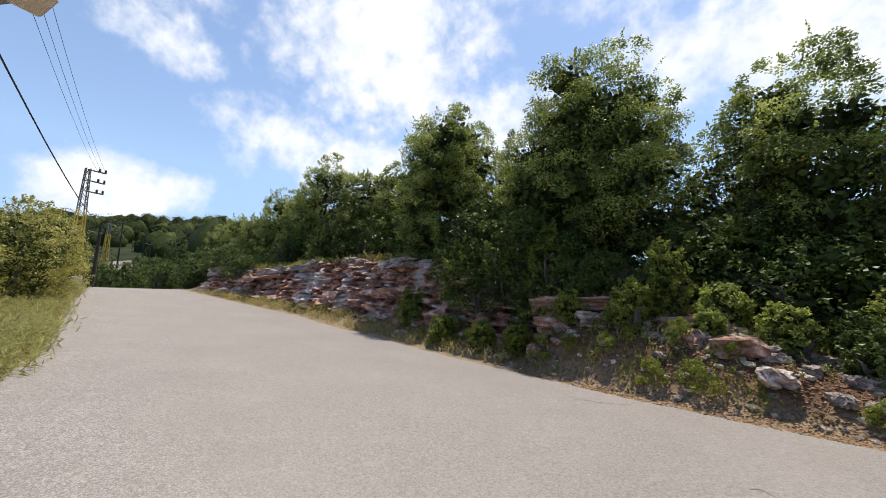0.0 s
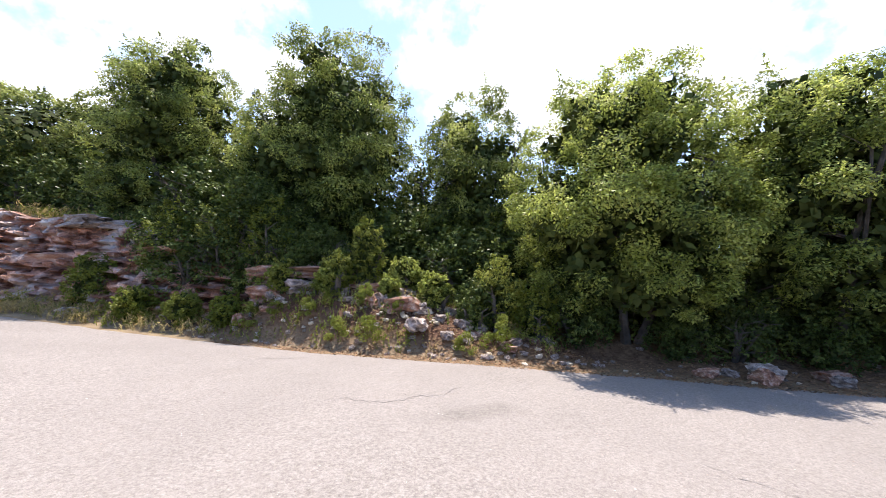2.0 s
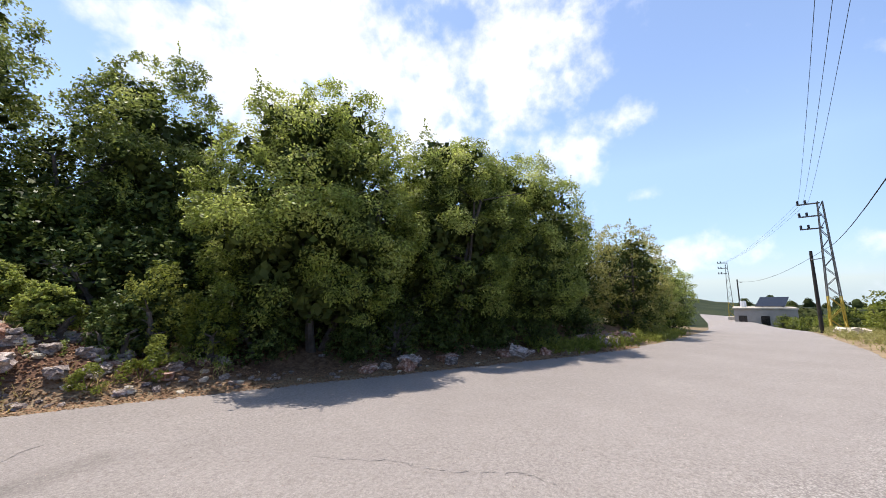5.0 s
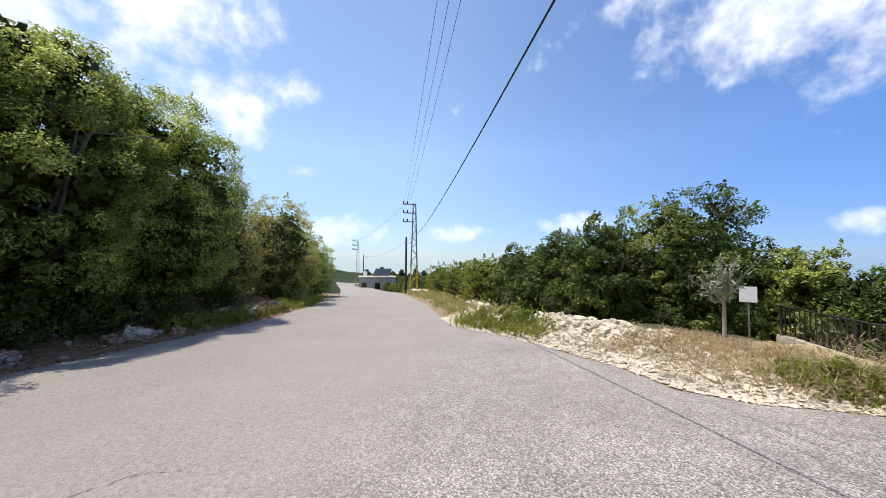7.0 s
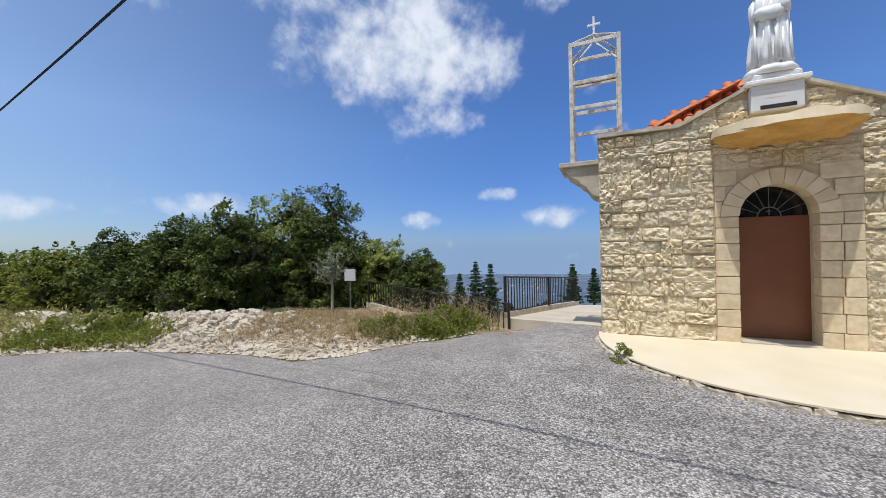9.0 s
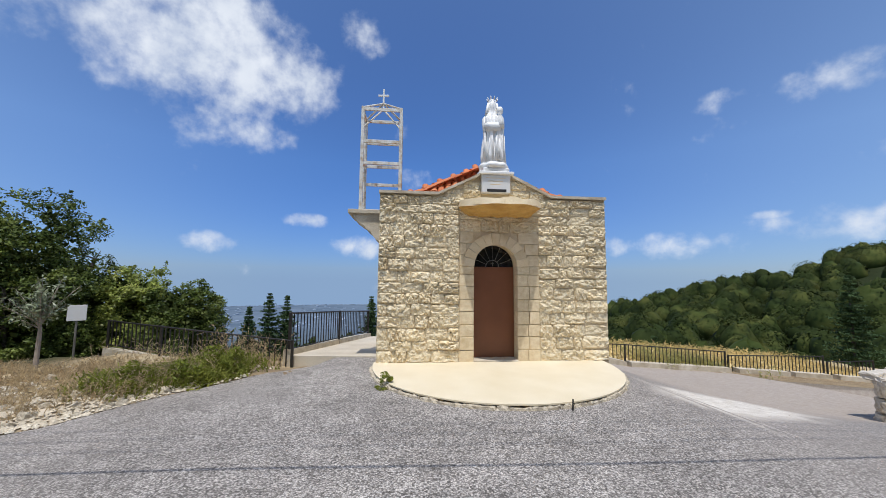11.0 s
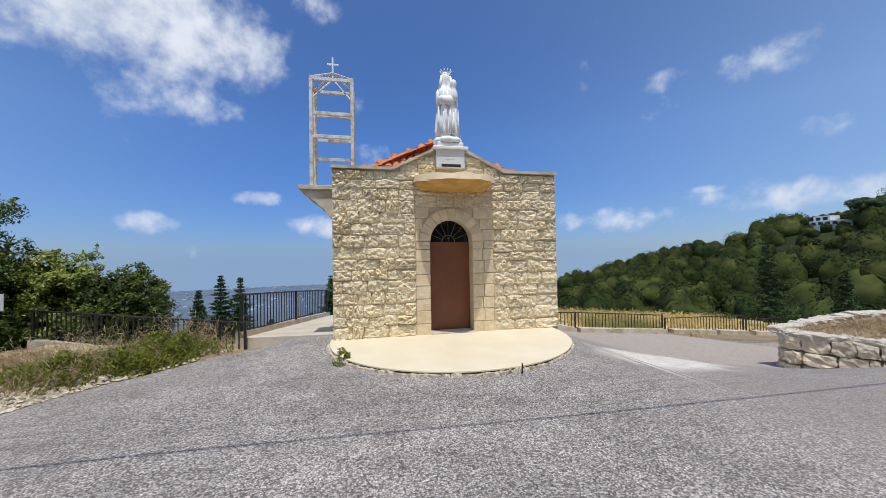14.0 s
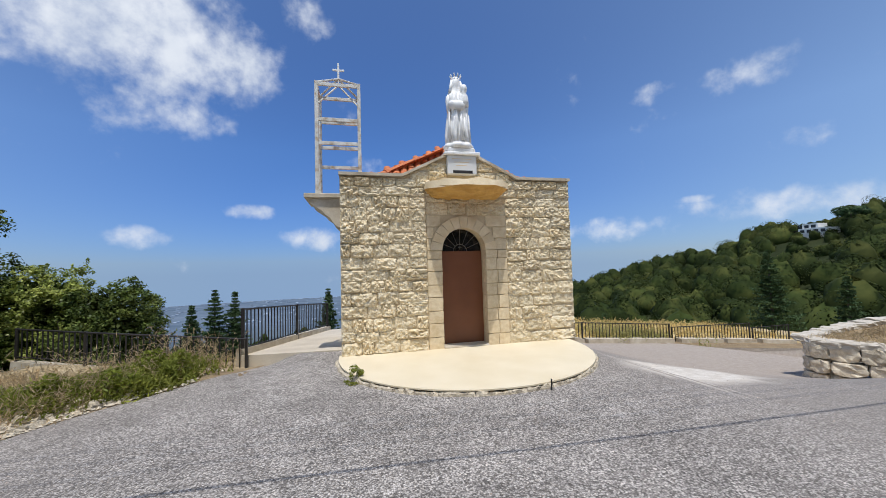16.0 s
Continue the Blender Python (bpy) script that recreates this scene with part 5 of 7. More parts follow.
x, y = tufts(rb, 520, -10.2, -5.4, lambda q, n: edge_n(q) + 0.35 + rb.uniform(0.2, 3.2, n), 0.16, 8)
sprigs("straw_patch", x, y, 0.24, 0.12, 0.01, GRASS_STRAW, rb, "dry brown straw grass round the sapling", 0.9, 6)
x, y = tufts(rb, 300, -7.2, -5.3, lambda q, n: edge_n(q) + np.interp(q, (-7.2, -6.4, -5.9), (1.1, 0.7, 0.15)) + rb.uniform(0, 1.0, n), 0.14, 11)
sprigs("green_tufts", x, y, 0.29, 0.085, 0.024, GRASS_GREEN, rb, "green leafy weeds along the forecourt edge", 0.6, 8)
x, y = tufts(rb, 60, -7.3, -5.1, lambda q, n: edge_n(q) + rb.uniform(0.3, 1.9, n), 0.15, 8)
sprigs("tall_straw", x, y, 0.75, 0.14, 0.009, GRASS_STRAW, rb, "tall dry stalks among the green weeds", 0.5, 8)
x, y = tufts(rb, 110, -15.2, -11.6, lambda q, n: edge_n(q) + rb.uniform(0.1, 0.9, n), 0.14, 10)
sprigs("rubble_weeds", x, y, 0.34, 0.09, 0.03, GRASS_GREEN, rb, "green weeds growing through the rubble")
x, y = tufts(rb, 300, -45, -14, lambda q, n: edge_n(q) + rb.uniform(0.3, 2.5, n), 0.2, 7)
sprigs("verge_straw", x, y, 0.42, 0.2, 0.03, GRASS_PALE, rb, "pale grass beside the road")
x, y = tufts(rb, 260, -30, -15, lambda q, n: edge_s(q) - rb.uniform(0.2, 1.6, n), 0.16, 7)
sprigs("bend_grass", x, y, 0.42, 0.16, 0.035, GRASS_GREEN, rb, "green grass at the foot of the bend")
n = 2600
x, y = rb.uniform(3.0, 22, n), rb.uniform(17.6, 24, n)
sprigs("golden_field", x, y, 0.4, 0.3, 0.03, GRASS_GOLD, rb, "tall golden dry grass behind the railing", 1.2, 4)
n = 420
x, y = rb.uniform(3.0, 19, n), 17.5 + np.abs(rb.normal(0, 0.35, n))
sprigs("kerb_straw", x, y, 0.85, 0.2, 0.02, GRASS_DRY, rb, "dry stalks growing along the railing", 0.5, 6)
# fallen leaves
n = 26000
x = np.where(np.arange(n) < 15000, rb.uniform(-20, 2, n), rb.uniform(-7, 3, n))
s = np.where(np.arange(n) < 15000, np.abs(rb.normal(0.6, 1.0, n)) - 0.25, rb.uniform(0.1, 4.2, n))
y = edge_s(x) - s
p = np.stack([x, y, ground_z(x, y) + 0.022], 1)
nv = unit(rb, n) * 0.5 + np.array((0, 0, 1))
nv /= np.linalg.norm(nv, axis=1, keepdims=True)
tagged(leaves("fallen_leaves", p, nv, np.full(n, 0.06), np.full(n, 0.035), LITTER, rb), "brown fallen oak leaves at the road edge", "leaves", kind="stuff")


def weed(seed, r, h, mat):
    rng = np.random.default_rng(seed)
    e = empty("weed", 0, 0, 0, "leafy green weed growing at the road edge", "weed", "roadside weeds")
    cl = [(d[0] * r * 0.7, d[1] * r * 0.7, abs(d[2]) * h * 0.8, r * rng.uniform(0.2, 0.35)) for d in unit(rng, 14)]
    p, d = clump_points(rng, cl, 900, 0.4)
    nn = d + unit(rng, len(p)) * 0.8
    nn /= np.linalg.norm(nn, axis=1, keepdims=True)
    leaves("foliage", p, nn, np.full(len(p), 0.075), np.full(len(p), 0.022), mat, rng, e)
    for d in unit(rng, 7):
        bm = bmesh.new()
        tube(bm, (0, 0, -0.05), (d[0] * r * 0.8, d[1] * r * 0.8, abs(d[2]) * h * 0.9), 0.008, 0.004, 4)
        part("stalk", bm, GRASS_GREEN, e)
    return e


WEEDS = [weed(300, 0.32, 0.5, GRASS_GREEN), weed(301, 0.4, 0.42, LEAF_BRIGHT), weed(302, 0.28, 0.6, GRASS_GREEN)]
spots = [(2.4, 0.8), (3.4, 0.7), (4.0, 0.9), (1.4, 0.7), (0.6, 0.8), (-0.3, 0.8), (-1.2, 0.5), (-2.0, 0.6), (-2.7, 1.2), (-4.2, 0.5), (-4.9, 0.7), (5.2, 0.9), (6.1, 0.8), (4.6, 0.6), (-1.8, 1.3), (-5.2, 1.1), (-0.9, 1.2)]
for k, (x, s) in enumerate(spots):
    y = float(edge_s(x)) - s
    if k < 3:
        WEEDS[k].location = (x, y, float(ground_z(x, y)))
    else:
        share(WEEDS[k % 3], x, y, float(ground_z(x, y)), k * 1.3, 0.8 + 0.15 * (k % 4))
for k, (x, y, s) in enumerate(((-2.42, 8.45, 0.62), (-6.0, 9.0, 1.2), (-5.5, 9.6, 1.1), (-6.7, 8.6, 1.0), (-12.8, 6.9, 1.3), (-13.5, 6.6, 1.1), (-14.6, 6.3, 1.0), (-5.9, 9.8, 1.2))):
    share(WEEDS[k % 3], x, y, float(ground_z(x, y)), k * 0.9, s)


# ---------------------------------------------------------------- pylons and wires
def pylon(x, y, z, height, arm, label, yellow=0.28):
    """A slim lattice mast on a concrete foot, yellow below and grey above, with three arms."""
    e = empty("pylon", x, y, z, label, "pylon", "lattice masts")
    foot = bmesh.new()
    box(foot, -0.6, 0.6, -0.6, 0.6, -0.5, 0.25, 0.04)
    part("concrete_foot", foot, CONCRETE, e)
    split = height * yellow
    half = lambda q: 0.42 + (0.14 - 0.42) * q / height
    for name, mat, z0, z1 in (("lower_lattice", STEEL_YELLOW, 0.25, split), ("upper_lattice", STEEL, split, height)):
        bm = bmesh.new()
        for sx in (-1, 1):
            for sy in (-1, 1):
                tube(bm, (sx * half(z0), sy * half(z0), z0), (sx * half(z1), sy * half(z1), z1), 0.05, 0.05, 4)
        n = max(2, round((z1 - z0) / 0.75))
        for k in range(n):
            a, b = z0 + (z1 - z0) * k / n, z0 + (z1 - z0) * (k + 1) / n
            for s in (-1, 1):
                g = 1 if k % 2 else -1
                tube(bm, (s * half(a), -g * half(a), a), (s * half(b), g * half(b), b), 0.025, 0.025, 4)
                tube(bm, (-g * half(a), s * half(a), a), (g * half(b), s * half(b), b), 0.025, 0.025, 4)
        part(name, bm, mat, e)
    for k in range(3):
        bm = bmesh.new()
        za = height - 0.1 - 1.0 * k
        box(bm, -0.06, 0.06, min(0, arm), max(0, arm), za - 0.05, za + 0.05)
        a = part("cross_arm", bm, STEEL, e)
        for q in (0.62, 0.95):
            bi = bmesh.new()
            for j in range(3):
                tube(bi, (0, arm * q, za + 0.05 + 0.1 * j), (0, arm * q, za + 0.14 + 0.1 * j), 0.1, 0.06, 7)
            part("insulator", bi, BLACK, a, "dark ribbed insulator")
    return e


def pole(x, y, z, height, label, r=0.13):
    e = empty("utility_pole", x, y, z, label, "pole", "wooden poles")
    bm = bmesh.new()
    tube(bm, (0, 0, -0.5), (0, 0, height), r, r * 0.7, 10)
    part("shaft", bm, WOOD_DARK, e)
    bm = bmesh.new()
    box(bm, -0.4, 0.4, -0.05, 0.05, height - 0.7, height - 0.6)
    tube(bm, (0, 0.1, height - 0.65), (0, 0.7, height - 0.55), 0.03, 0.03, 5)
    part("bracket", bm, STEEL, e)
    return e


pylon(-43.1, 7.6, -1.5, 10.2, -1.3, "slim lattice mast, grey above yellow, beside the road")
pylon(-88.2, 0.3, -2.7, 10.2, -1.3, "distant slim lattice mast, grey above yellow, beside the road")
pole(-41.2, 6.5, -1.4, 6.1, "dark tarred wooden utility pole at the road edge")
pole(-89, 1.6, -2.7, 7.0, "distant dark wooden utility pole")
pylon(41.9, -11.8, 3.2, 10.0, -1.3, "slim lattice mast, grey above yellow, on the grassy verge", 0.62)
pylon(69.8, -24.1, 4.6, 8.4, -1.3, "distant slim yellow lattice mast beside the road", 0.8)
pole(69.2, -25.5, 4.2, 9.7, "distant dark wooden utility pole beside the road")
pole(67.8, -28.9, 4.2, 6.6, "distant dark wooden utility pole beside the road")
pole(34.9, -10.8, 2.9, 4.3, "dark wooden utility pole on the grassy verge")


def wire(points, sag, r, label):
    """One sagging cable swept through its supports."""
    line = [Vector(points[0])]
    for a, b in zip(points, points[1:]):
        a, b = Vector(a), Vector(b)
        for k in range(1, 15):
            q = k / 14
            line.append(a.lerp(b, q) - Vector((0, 0, sag * 4 * q * (1 - q))))
    bm = bmesh.new()
    prev = None
    for k, p in enumerate(line):
        d = (line[min(k + 1, len(line) - 1)] - line[max(k - 1, 0)]).normalized()
        u = d.cross(Vector((0, 0, 1))).normalized()
        w = u.cross(d)
        ring = [bm.verts.new(p + (u * math.cos(j * 2 * math.pi / 5) + w * math.sin(j * 2 * math.pi / 5)) * r) for j in range(5)]
        if prev:
            for j in range(5):
                bm.faces.new((prev[j], prev[(j + 1) % 5], ring[(j + 1) % 5], ring[j]))
        prev = ring
    ob = part("overhead_wire", bm, WIRE, None)
    return tagged(ob, label, "wire", "overhead wires")


wire([(-89, 1.6, 4.0), (-43.1, 7.6, 5.0), (9.0, 3.23, 5.75), (7.5, 1.2, 5.8)], 1.0, 0.015, "thick black cable strung along the road")
wire([(7.5, 1.2, 7.1), (34.9, -10.8, 7.1)], 0.5, 0.02, "thick black cable strung along the road")
for k in range(3):
    wire([(-88.2, -0.9 + 0.15 * k, 7.4), (-43.1, 6.4 + 0.3 * k, 8.8), (9.0, 2.6 + 0.3 * k, 9.6)], 0.9, 0.007, "thin bare overhead conductor")
    wire([(9.0, 2.6 + 0.3 * k, 9.6), (7.5, 0.9 + 0.25 * k, 9.5), (41.9, -13.1 + 0.3 * k, 13.1)], 0.5, 0.007, "thin bare overhead conductor")


# ---------------------------------------------------------------- street lamp near the forecourt
lamp = empty("street_lamp", 7.5, 1.2, float(ground_z(7.5, 1.2)), "grey steel lamp post carrying overhead wires", "lamp post")
bm = bmesh.new()
tube(bm, (0, 0, -0.4), (0, 0, 9.6), 0.14, 0.08, 10)
part("post", bm, STEEL, lamp)
bm = bmesh.new()
tube(bm, (0, 0, 5.0), (-1.3, -0.68, 5.27), 0.04, 0.035, 7)
part("arm", bm, STEEL, lamp)
bm = bmesh.new()
box(bm, -1.85, -1.25, -0.95, -0.62, 5.22, 5.36, 0.03)
part("lamp_head", bm, CONCRETE, lamp)
mast = empty("utility_pole", 9.0, 3.2, float(ground_z(9.0, 3.2)), "tall grey steel pole carrying overhead wires", "pole", "wooden poles")
bm = bmesh.new()
tube(bm, (0, 0, -0.4), (0, 0, 10.0), 0.15, 0.09, 10)
part("shaft", bm, STEEL, mast)
bm = bmesh.new()
box(bm, -0.06, 0.06, -0.8, 0.5, 9.85, 9.95)
part("cross_arm", bm, STEEL, mast)


# ---------------------------------------------------------------- the chapel
Y0 = 10.0                                   # plane of the facade
CH = empty("chapel", 0, Y0, 0, "small chapel of rough cream limestone with a brown arched door", "chapel")
HALF, TOP, GABLE = 2.7, 3.785, 4.28
DL, DR, SPRING = -0.53, 0.51, 2.15          # door opening
CX, RAD = (DL + DR) / 2, (DR - DL) / 2


def prism(bm, outline, y0, y1):
    """An outline in x, z drawn out from y0 to y1."""
    a = [bm.verts.new((x, y0, z)) for x, z in outline]
    b = [bm.verts.new((x, y1, z)) for x, z in outline]
    bm.faces.new(a)
    bm.faces.new(b[::-1])
    n = len(outline)
    for k in range(n):
        bm.faces.new((a[k], b[k], b[(k + 1) % n], a[(k + 1) % n]))


def gable_z(x):
    """Height of the facade's top edge."""
    ax = abs(x + 0.02)
    if ax < 0.36:
        return GABLE
    if ax < 1.35:
        q = (ax - 0.36) / 0.99
        return GABLE + (TOP - GABLE) * q
    return TOP


bm = bmesh.new()
prism(bm, [(-HALF, -0.6), (DL, -0.6), (DL, 3.2), (-HALF, 3.2)], 0.0, 0.42)
prism(bm, [(DR, -0.6), (HALF, -0.6), (HALF, 3.2), (DR, 3.2)], 0.0, 0.42)
N = 14
for k in range(N):
    a0, a1 = math.pi - math.pi * k / N, math.pi - math.pi * (k + 1) / N
    p0, p1 = (CX + RAD * math.cos(a0), SPRING + RAD * math.sin(a0)), (CX + RAD * math.cos(a1), SPRING + RAD * math.sin(a1))
    prism(bm, [p0, p1, (p1[0], 3.2), (p0[0], 3.2)], 0.0, 0.42)
prism(bm, [(-HALF, 3.2), (HALF, 3.2), (HALF, TOP), (1.33, TOP), (0.34, GABLE), (-0.38, GABLE), (-1.37, TOP), (-HALF, TOP)], 0.0, 0.42)
facade = part("facade_wall", bm, MORTAR, CH)
bm = bmesh.new()
box(bm, -HALF, -HALF + 0.35, 0.42, 5.6, -1.2, TOP - 0.05)
box(bm, HALF - 0.35, HALF, 0.42, 5.6, -1.8, TOP - 0.05)
box(bm, -HALF + 0.35, HALF - 0.35, 5.25, 5.6, -1.8, TOP - 0.05)
part("side_wall", bm, MORTAR, CH, "rough cream limestone side and rear walls")


def hewn(seed):
    """A unit stone with a rough hewn face towards -y; x, z from -0.5 to 0.5."""
    nx, nz = 13, 9
    v, f = [], []
    for j in range(nz):
        for i in range(nx):
            x, z = i / (nx - 1) - 0.5, j / (nz - 1) - 0.5
            rim = i in (0, nx - 1) or j in (0, nz - 1)
            q = Vector((x * 3.4 + seed * 5.3, z * 2.6 + seed * 2.9, seed))
            ridge = 1 - abs(2 * noise.noise(q * 1.3))
            facet = noise.cell(q * 1.5 + Vector((0.6 * noise.noise(q * 2), 0.6 * noise.noise(q * 2 + Vector((4, 0, 0))), 0)))
            d = 0.3 + 0.16 * noise.noise(q * 3) if rim else 0.5 + 0.38 * ridge + 0.3 * facet + 0.34 * noise.noise(q * 4.3)
            jx = 0.04 * noise.noise(q + Vector((3, 0, 0))) if not rim else 0.035 * noise.noise(q * 3)
            jz = 0.05 * noise.noise(q + Vector((0, 3, 0))) if not rim else 0.05 * noise.noise(q * 3 + Vector((0, 5, 0)))
            pull = 1 - 0.22 * (4 * x * x * 4 * z * z) ** 2 * (0.5 + 0.5 * noise.noise(q * 0.7))
            v.append((x * 0.998 * pull + jx, -max(0.12, d), z * 0.998 * pull + jz))
    for j in range(nz - 1):
        for i in range(nx - 1):
            a = j * nx + i
            if (i + j + seed) % 2:
                f += [(a, a + 1, a + nx + 1), (a, a + nx + 1, a + nx)]
            else:
                f += [(a, a + 1, a + nx), (a + 1, a + nx + 1, a + nx)]
    ring = [i for i in range(nx)] + [j * nx + nx - 1 for j in range(1, nz)] + [(nz - 1) * nx + i for i in range(nx - 2, -1, -1)] + [j * nx for j in range(nz - 2, 0, -1)]
    o = len(v)
    for r in ring:
        v.append((v[r][0], 0.3, v[r][2]))
    m = len(ring)
    for k in range(m):
        f.append((ring[(k + 1) % m], ring[k], o + k, o + (k + 1) % m))
    me = bpy.data.meshes.new("stone")
    me.from_pydata(v, [], f)
    me.materials.append(STONE)
    return me


HEWN = [hewn(s) for s in range(1, 19)]
rng_c = np.random.default_rng(21)


def lay(parent, x0, x1, z0, z1, depth=0.075, y=0.004, turn=0.0):
    """One course of hewn stones from x0 to x1."""
    x = x0
    while x < x1 - 0.02:
        w = rng_c.uniform(0.2, 0.56)
        if x1 - (x + w) < 0.2:
            w = x1 - x
        ob = new("stone", HEWN[rng_c.integers(0, 18)])
        ob.parent = parent
        dz, hz = rng_c.uniform(-0.02, 0.02), rng_c.uniform(0.93, 1.12)
        ob.matrix_basis = Matrix.LocRotScale((x + w / 2, y, (z0 + z1) / 2 + dz), None, ((w - 0.005) * (1 if rng_c.uniform() < 0.5 else -1), depth * rng_c.uniform(0.55, 1.4), (z1 - z0 - 0.004) * hz))
        x += w


PORTAL_L, PORTAL_R = -0.86, 1.02
def courses(x0, x1, top):
    z = -0.02
    while z < top - 0.1:
        h = rng_c.uniform(0.21, 0.3)
        if top - (z + h) < 0.16:
            h = top - z
        lay(facade, x0, x1, z, z + h)
        z += h


SPLIT_Z = 3.36
for x0, x1 in ((-HALF, PORTAL_L), (PORTAL_R, HALF)):
    courses(x0, x1, SPLIT_Z)
lay(facade, -HALF, HALF, SPLIT_Z, SPLIT_Z + 0.2)
lay(facade, -HALF, HALF, SPLIT_Z + 0.2, TOP - 0.03)
lay(facade, -1.2, -0.36, TOP - 0.05, TOP + 0.16)
lay(facade, 0.33, 1.15, TOP - 0.05, TOP + 0.16)
lay(facade, -0.8, -0.36, TOP + 0.16, TOP + 0.36)
lay(facade, 0.33, 0.75, TOP + 0.16, TOP + 0.36)


def dressed(seed):
    bm = bmesh.new()
    box(bm, -0.5, 0.5, -0.5, 0.5, -0.5, 0.5, 0.03)
    for v in bm.verts:
        v.co += Vector((noise.noise(v.co * 3 + Vector((seed, 0, 0))), noise.noise(v.co * 3 + Vector((0, seed, 0))), 0)) * 0.03
    me = bpy.data.meshes.new("dressed_stone")
    bm.to_mesh(me)
    bm.free()
    me.materials.append(STONE_SMOOTH)
    return me


DRESSED = [dressed(s) for s in range(1, 6)]


def block(parent, x0, x1, y0, y1, z0, z1, gap=0.012):
    ob = new("dressed_stone", DRESSED[rng_c.integers(0, 5)])
    ob.parent = parent
    ob.matrix_basis = Matrix.LocRotScale(((x0 + x1) / 2, (y0 + y1) / 2, (z0 + z1) / 2), None, (x1 - x0 - gap, y1 - y0, z1 - z0 - gap))


# jambs of dressed stone, two columns on one side and one on the other, then the arch ring and the courses over it
k = 0
z = -0.02
while z < SPRING - 0.05:
    h = min(0.3 if k % 2 else 0.27, SPRING - z)
    block(facade, PORTAL_L, DL + 0.012, -0.035, 0.2, z, z + h)
    block(facade, DR - 0.012, DR + 0.24 + 0.03 * (k % 2), -0.035, 0.2, z, z + h)
    block(facade, DR + 0.24 + 0.03 * (k % 2), PORTAL_R, -0.045, 0.2, z, z + h)
    z += h
    k += 1
for k in range(11):
    a0, a1 = math.pi * (1 - k / 11), math.pi * (1 - (k + 1) / 11)
    bm = bmesh.new()
    g = 0.006
    pts = [(CX + r * math.cos(a), SPRING + r * math.sin(a)) for r, a in ((RAD - 0.012, a0 - g), (RAD - 0.012, a1 + g), (RAD + 0.25, a1 + g), (RAD + 0.25, a0 - g))]
    prism(bm, pts, -0.05, 0.2)
    part("voussoir", bm, STONE_SMOOTH, facade)
for z0, z1 in ((SPRING, 2.42), (2.42, 2.68), (2.68, 2.95), (2.95, 3.22), (3.22, 3.36)):
    w = math.sqrt(max(0.0, (RAD + 0.25) ** 2 - (z0 - SPRING) ** 2)) if z0 - SPRING < RAD + 0.25 else 0
    if w > 0.05:
        block(facade, PORTAL_L, CX - w + 0.03, -0.03, 0.2, z0, z1)
        block(facade, CX + w - 0.03, PORTAL_R, -0.03, 0.2, z0, z1)
    else:
        lay(facade, PORTAL_L, PORTAL_R, z0, z1, 0.045)

# capping along the top edge
for x0, x1, z0, z1 in ((-HALF - 0.015, -1.37, TOP, TOP), (-1.37, -0.36, TOP, GABLE), (0.32, 1.33, GABLE, TOP), (1.33, HALF + 0.0, TOP, TOP)):
    bm = bmesh.new()
    prism(bm, [(x0, z0 + 0.004), (x1, z1 + 0.004), (x1, z1 + 0.065), (x0, z0 + 0.065)], -0.1, 0.47)
    bmesh.ops.recalc_face_normals(bm, faces=bm.faces[:])
    part("coping", bm, CONCRETE, CH, "weathered grey-cream concrete coping")

# door leaf, fanlight and threshold
bm = bmesh.new()
box(bm, DL, DR, 0.3, 0.345, 0.03, SPRING, 0.006)
door = part("door", bm, DOOR, CH, "plain brown painted steel door, closed")
fan = []
for k in range(17):
    a = math.pi * k / 16
    fan.append((CX + RAD * math.cos(a), SPRING + 0.0 + RAD * math.sin(a)))
bm = bmesh.new()
prism(bm, fan, 0.33, 0.345)
light = part("fanlight", bm, GLASS_DARK, CH, "dark semicircular fanlight")
bm = bmesh.new()
for k in range(1, 8):
    a = math.pi * k / 8
    tube(bm, (CX + 0.15 * math.cos(a), 0.32, SPRING + 0.15 * math.sin(a)), (CX + RAD * math.cos(a), 0.32, SPRING + RAD * math.sin(a)), 0.006, 0.006, 5)
for k in range(12):
    a, b = math.pi * k / 12, math.pi * (k + 1) / 12
    tube(bm, (CX + 0.16 * math.cos(a), 0.318, SPRING + 0.16 * math.sin(a)), (CX + 0.16 * math.cos(b), 0.318, SPRING + 0.16 * math.sin(b)), 0.009, 0.009, 5)
tube(bm, (CX, 0.315, SPRING + 0.02), (CX, 0.315, SPRING + 0.13), 0.007, 0.007, 5)
tube(bm, (CX - 0.04, 0.315, SPRING + 0.09), (CX + 0.04, 0.315, SPRING + 0.09), 0.007, 0.007, 5)
part("iron_grille", bm, STEEL, light, "thin grey iron rays and a small cross")
bm = bmesh.new()
box(bm, DL + 0.003, DR - 0.003, -0.06, 0.4, -0.05, 0.03, 0.01)
part("threshold", bm, CONCRETE, CH)

# canopy over the door: rough stone rim, yellow below
bm = bmesh.new()
n = 22
rim_t, rim_b = [], []
CW, CD, CXC = 0.95, 1.12, 0.05
for k in range(n + 1):
    a = math.pi * k / n
    w = 1 + 0.03 * math.sin(5 * a)
    x, y = CXC - CW * math.cos(a) * w, -CD * math.sin(a) * w
    rim_t.append(bm.verts.new((x * 0.97, y * 0.95, 3.63 - 0.1 * math.sin(a) ** 2 + 0.02 * math.sin(9 * a))))
    rim_b.append(bm.verts.new((x, y, 3.492 - 0.1 * math.sin(a) + 0.012 * math.sin(7 * a))))
for k in range(n):
    bm.faces.new((rim_t[k], rim_t[k + 1], rim_b[k + 1], rim_b[k]))
bm.faces.new(rim_t)
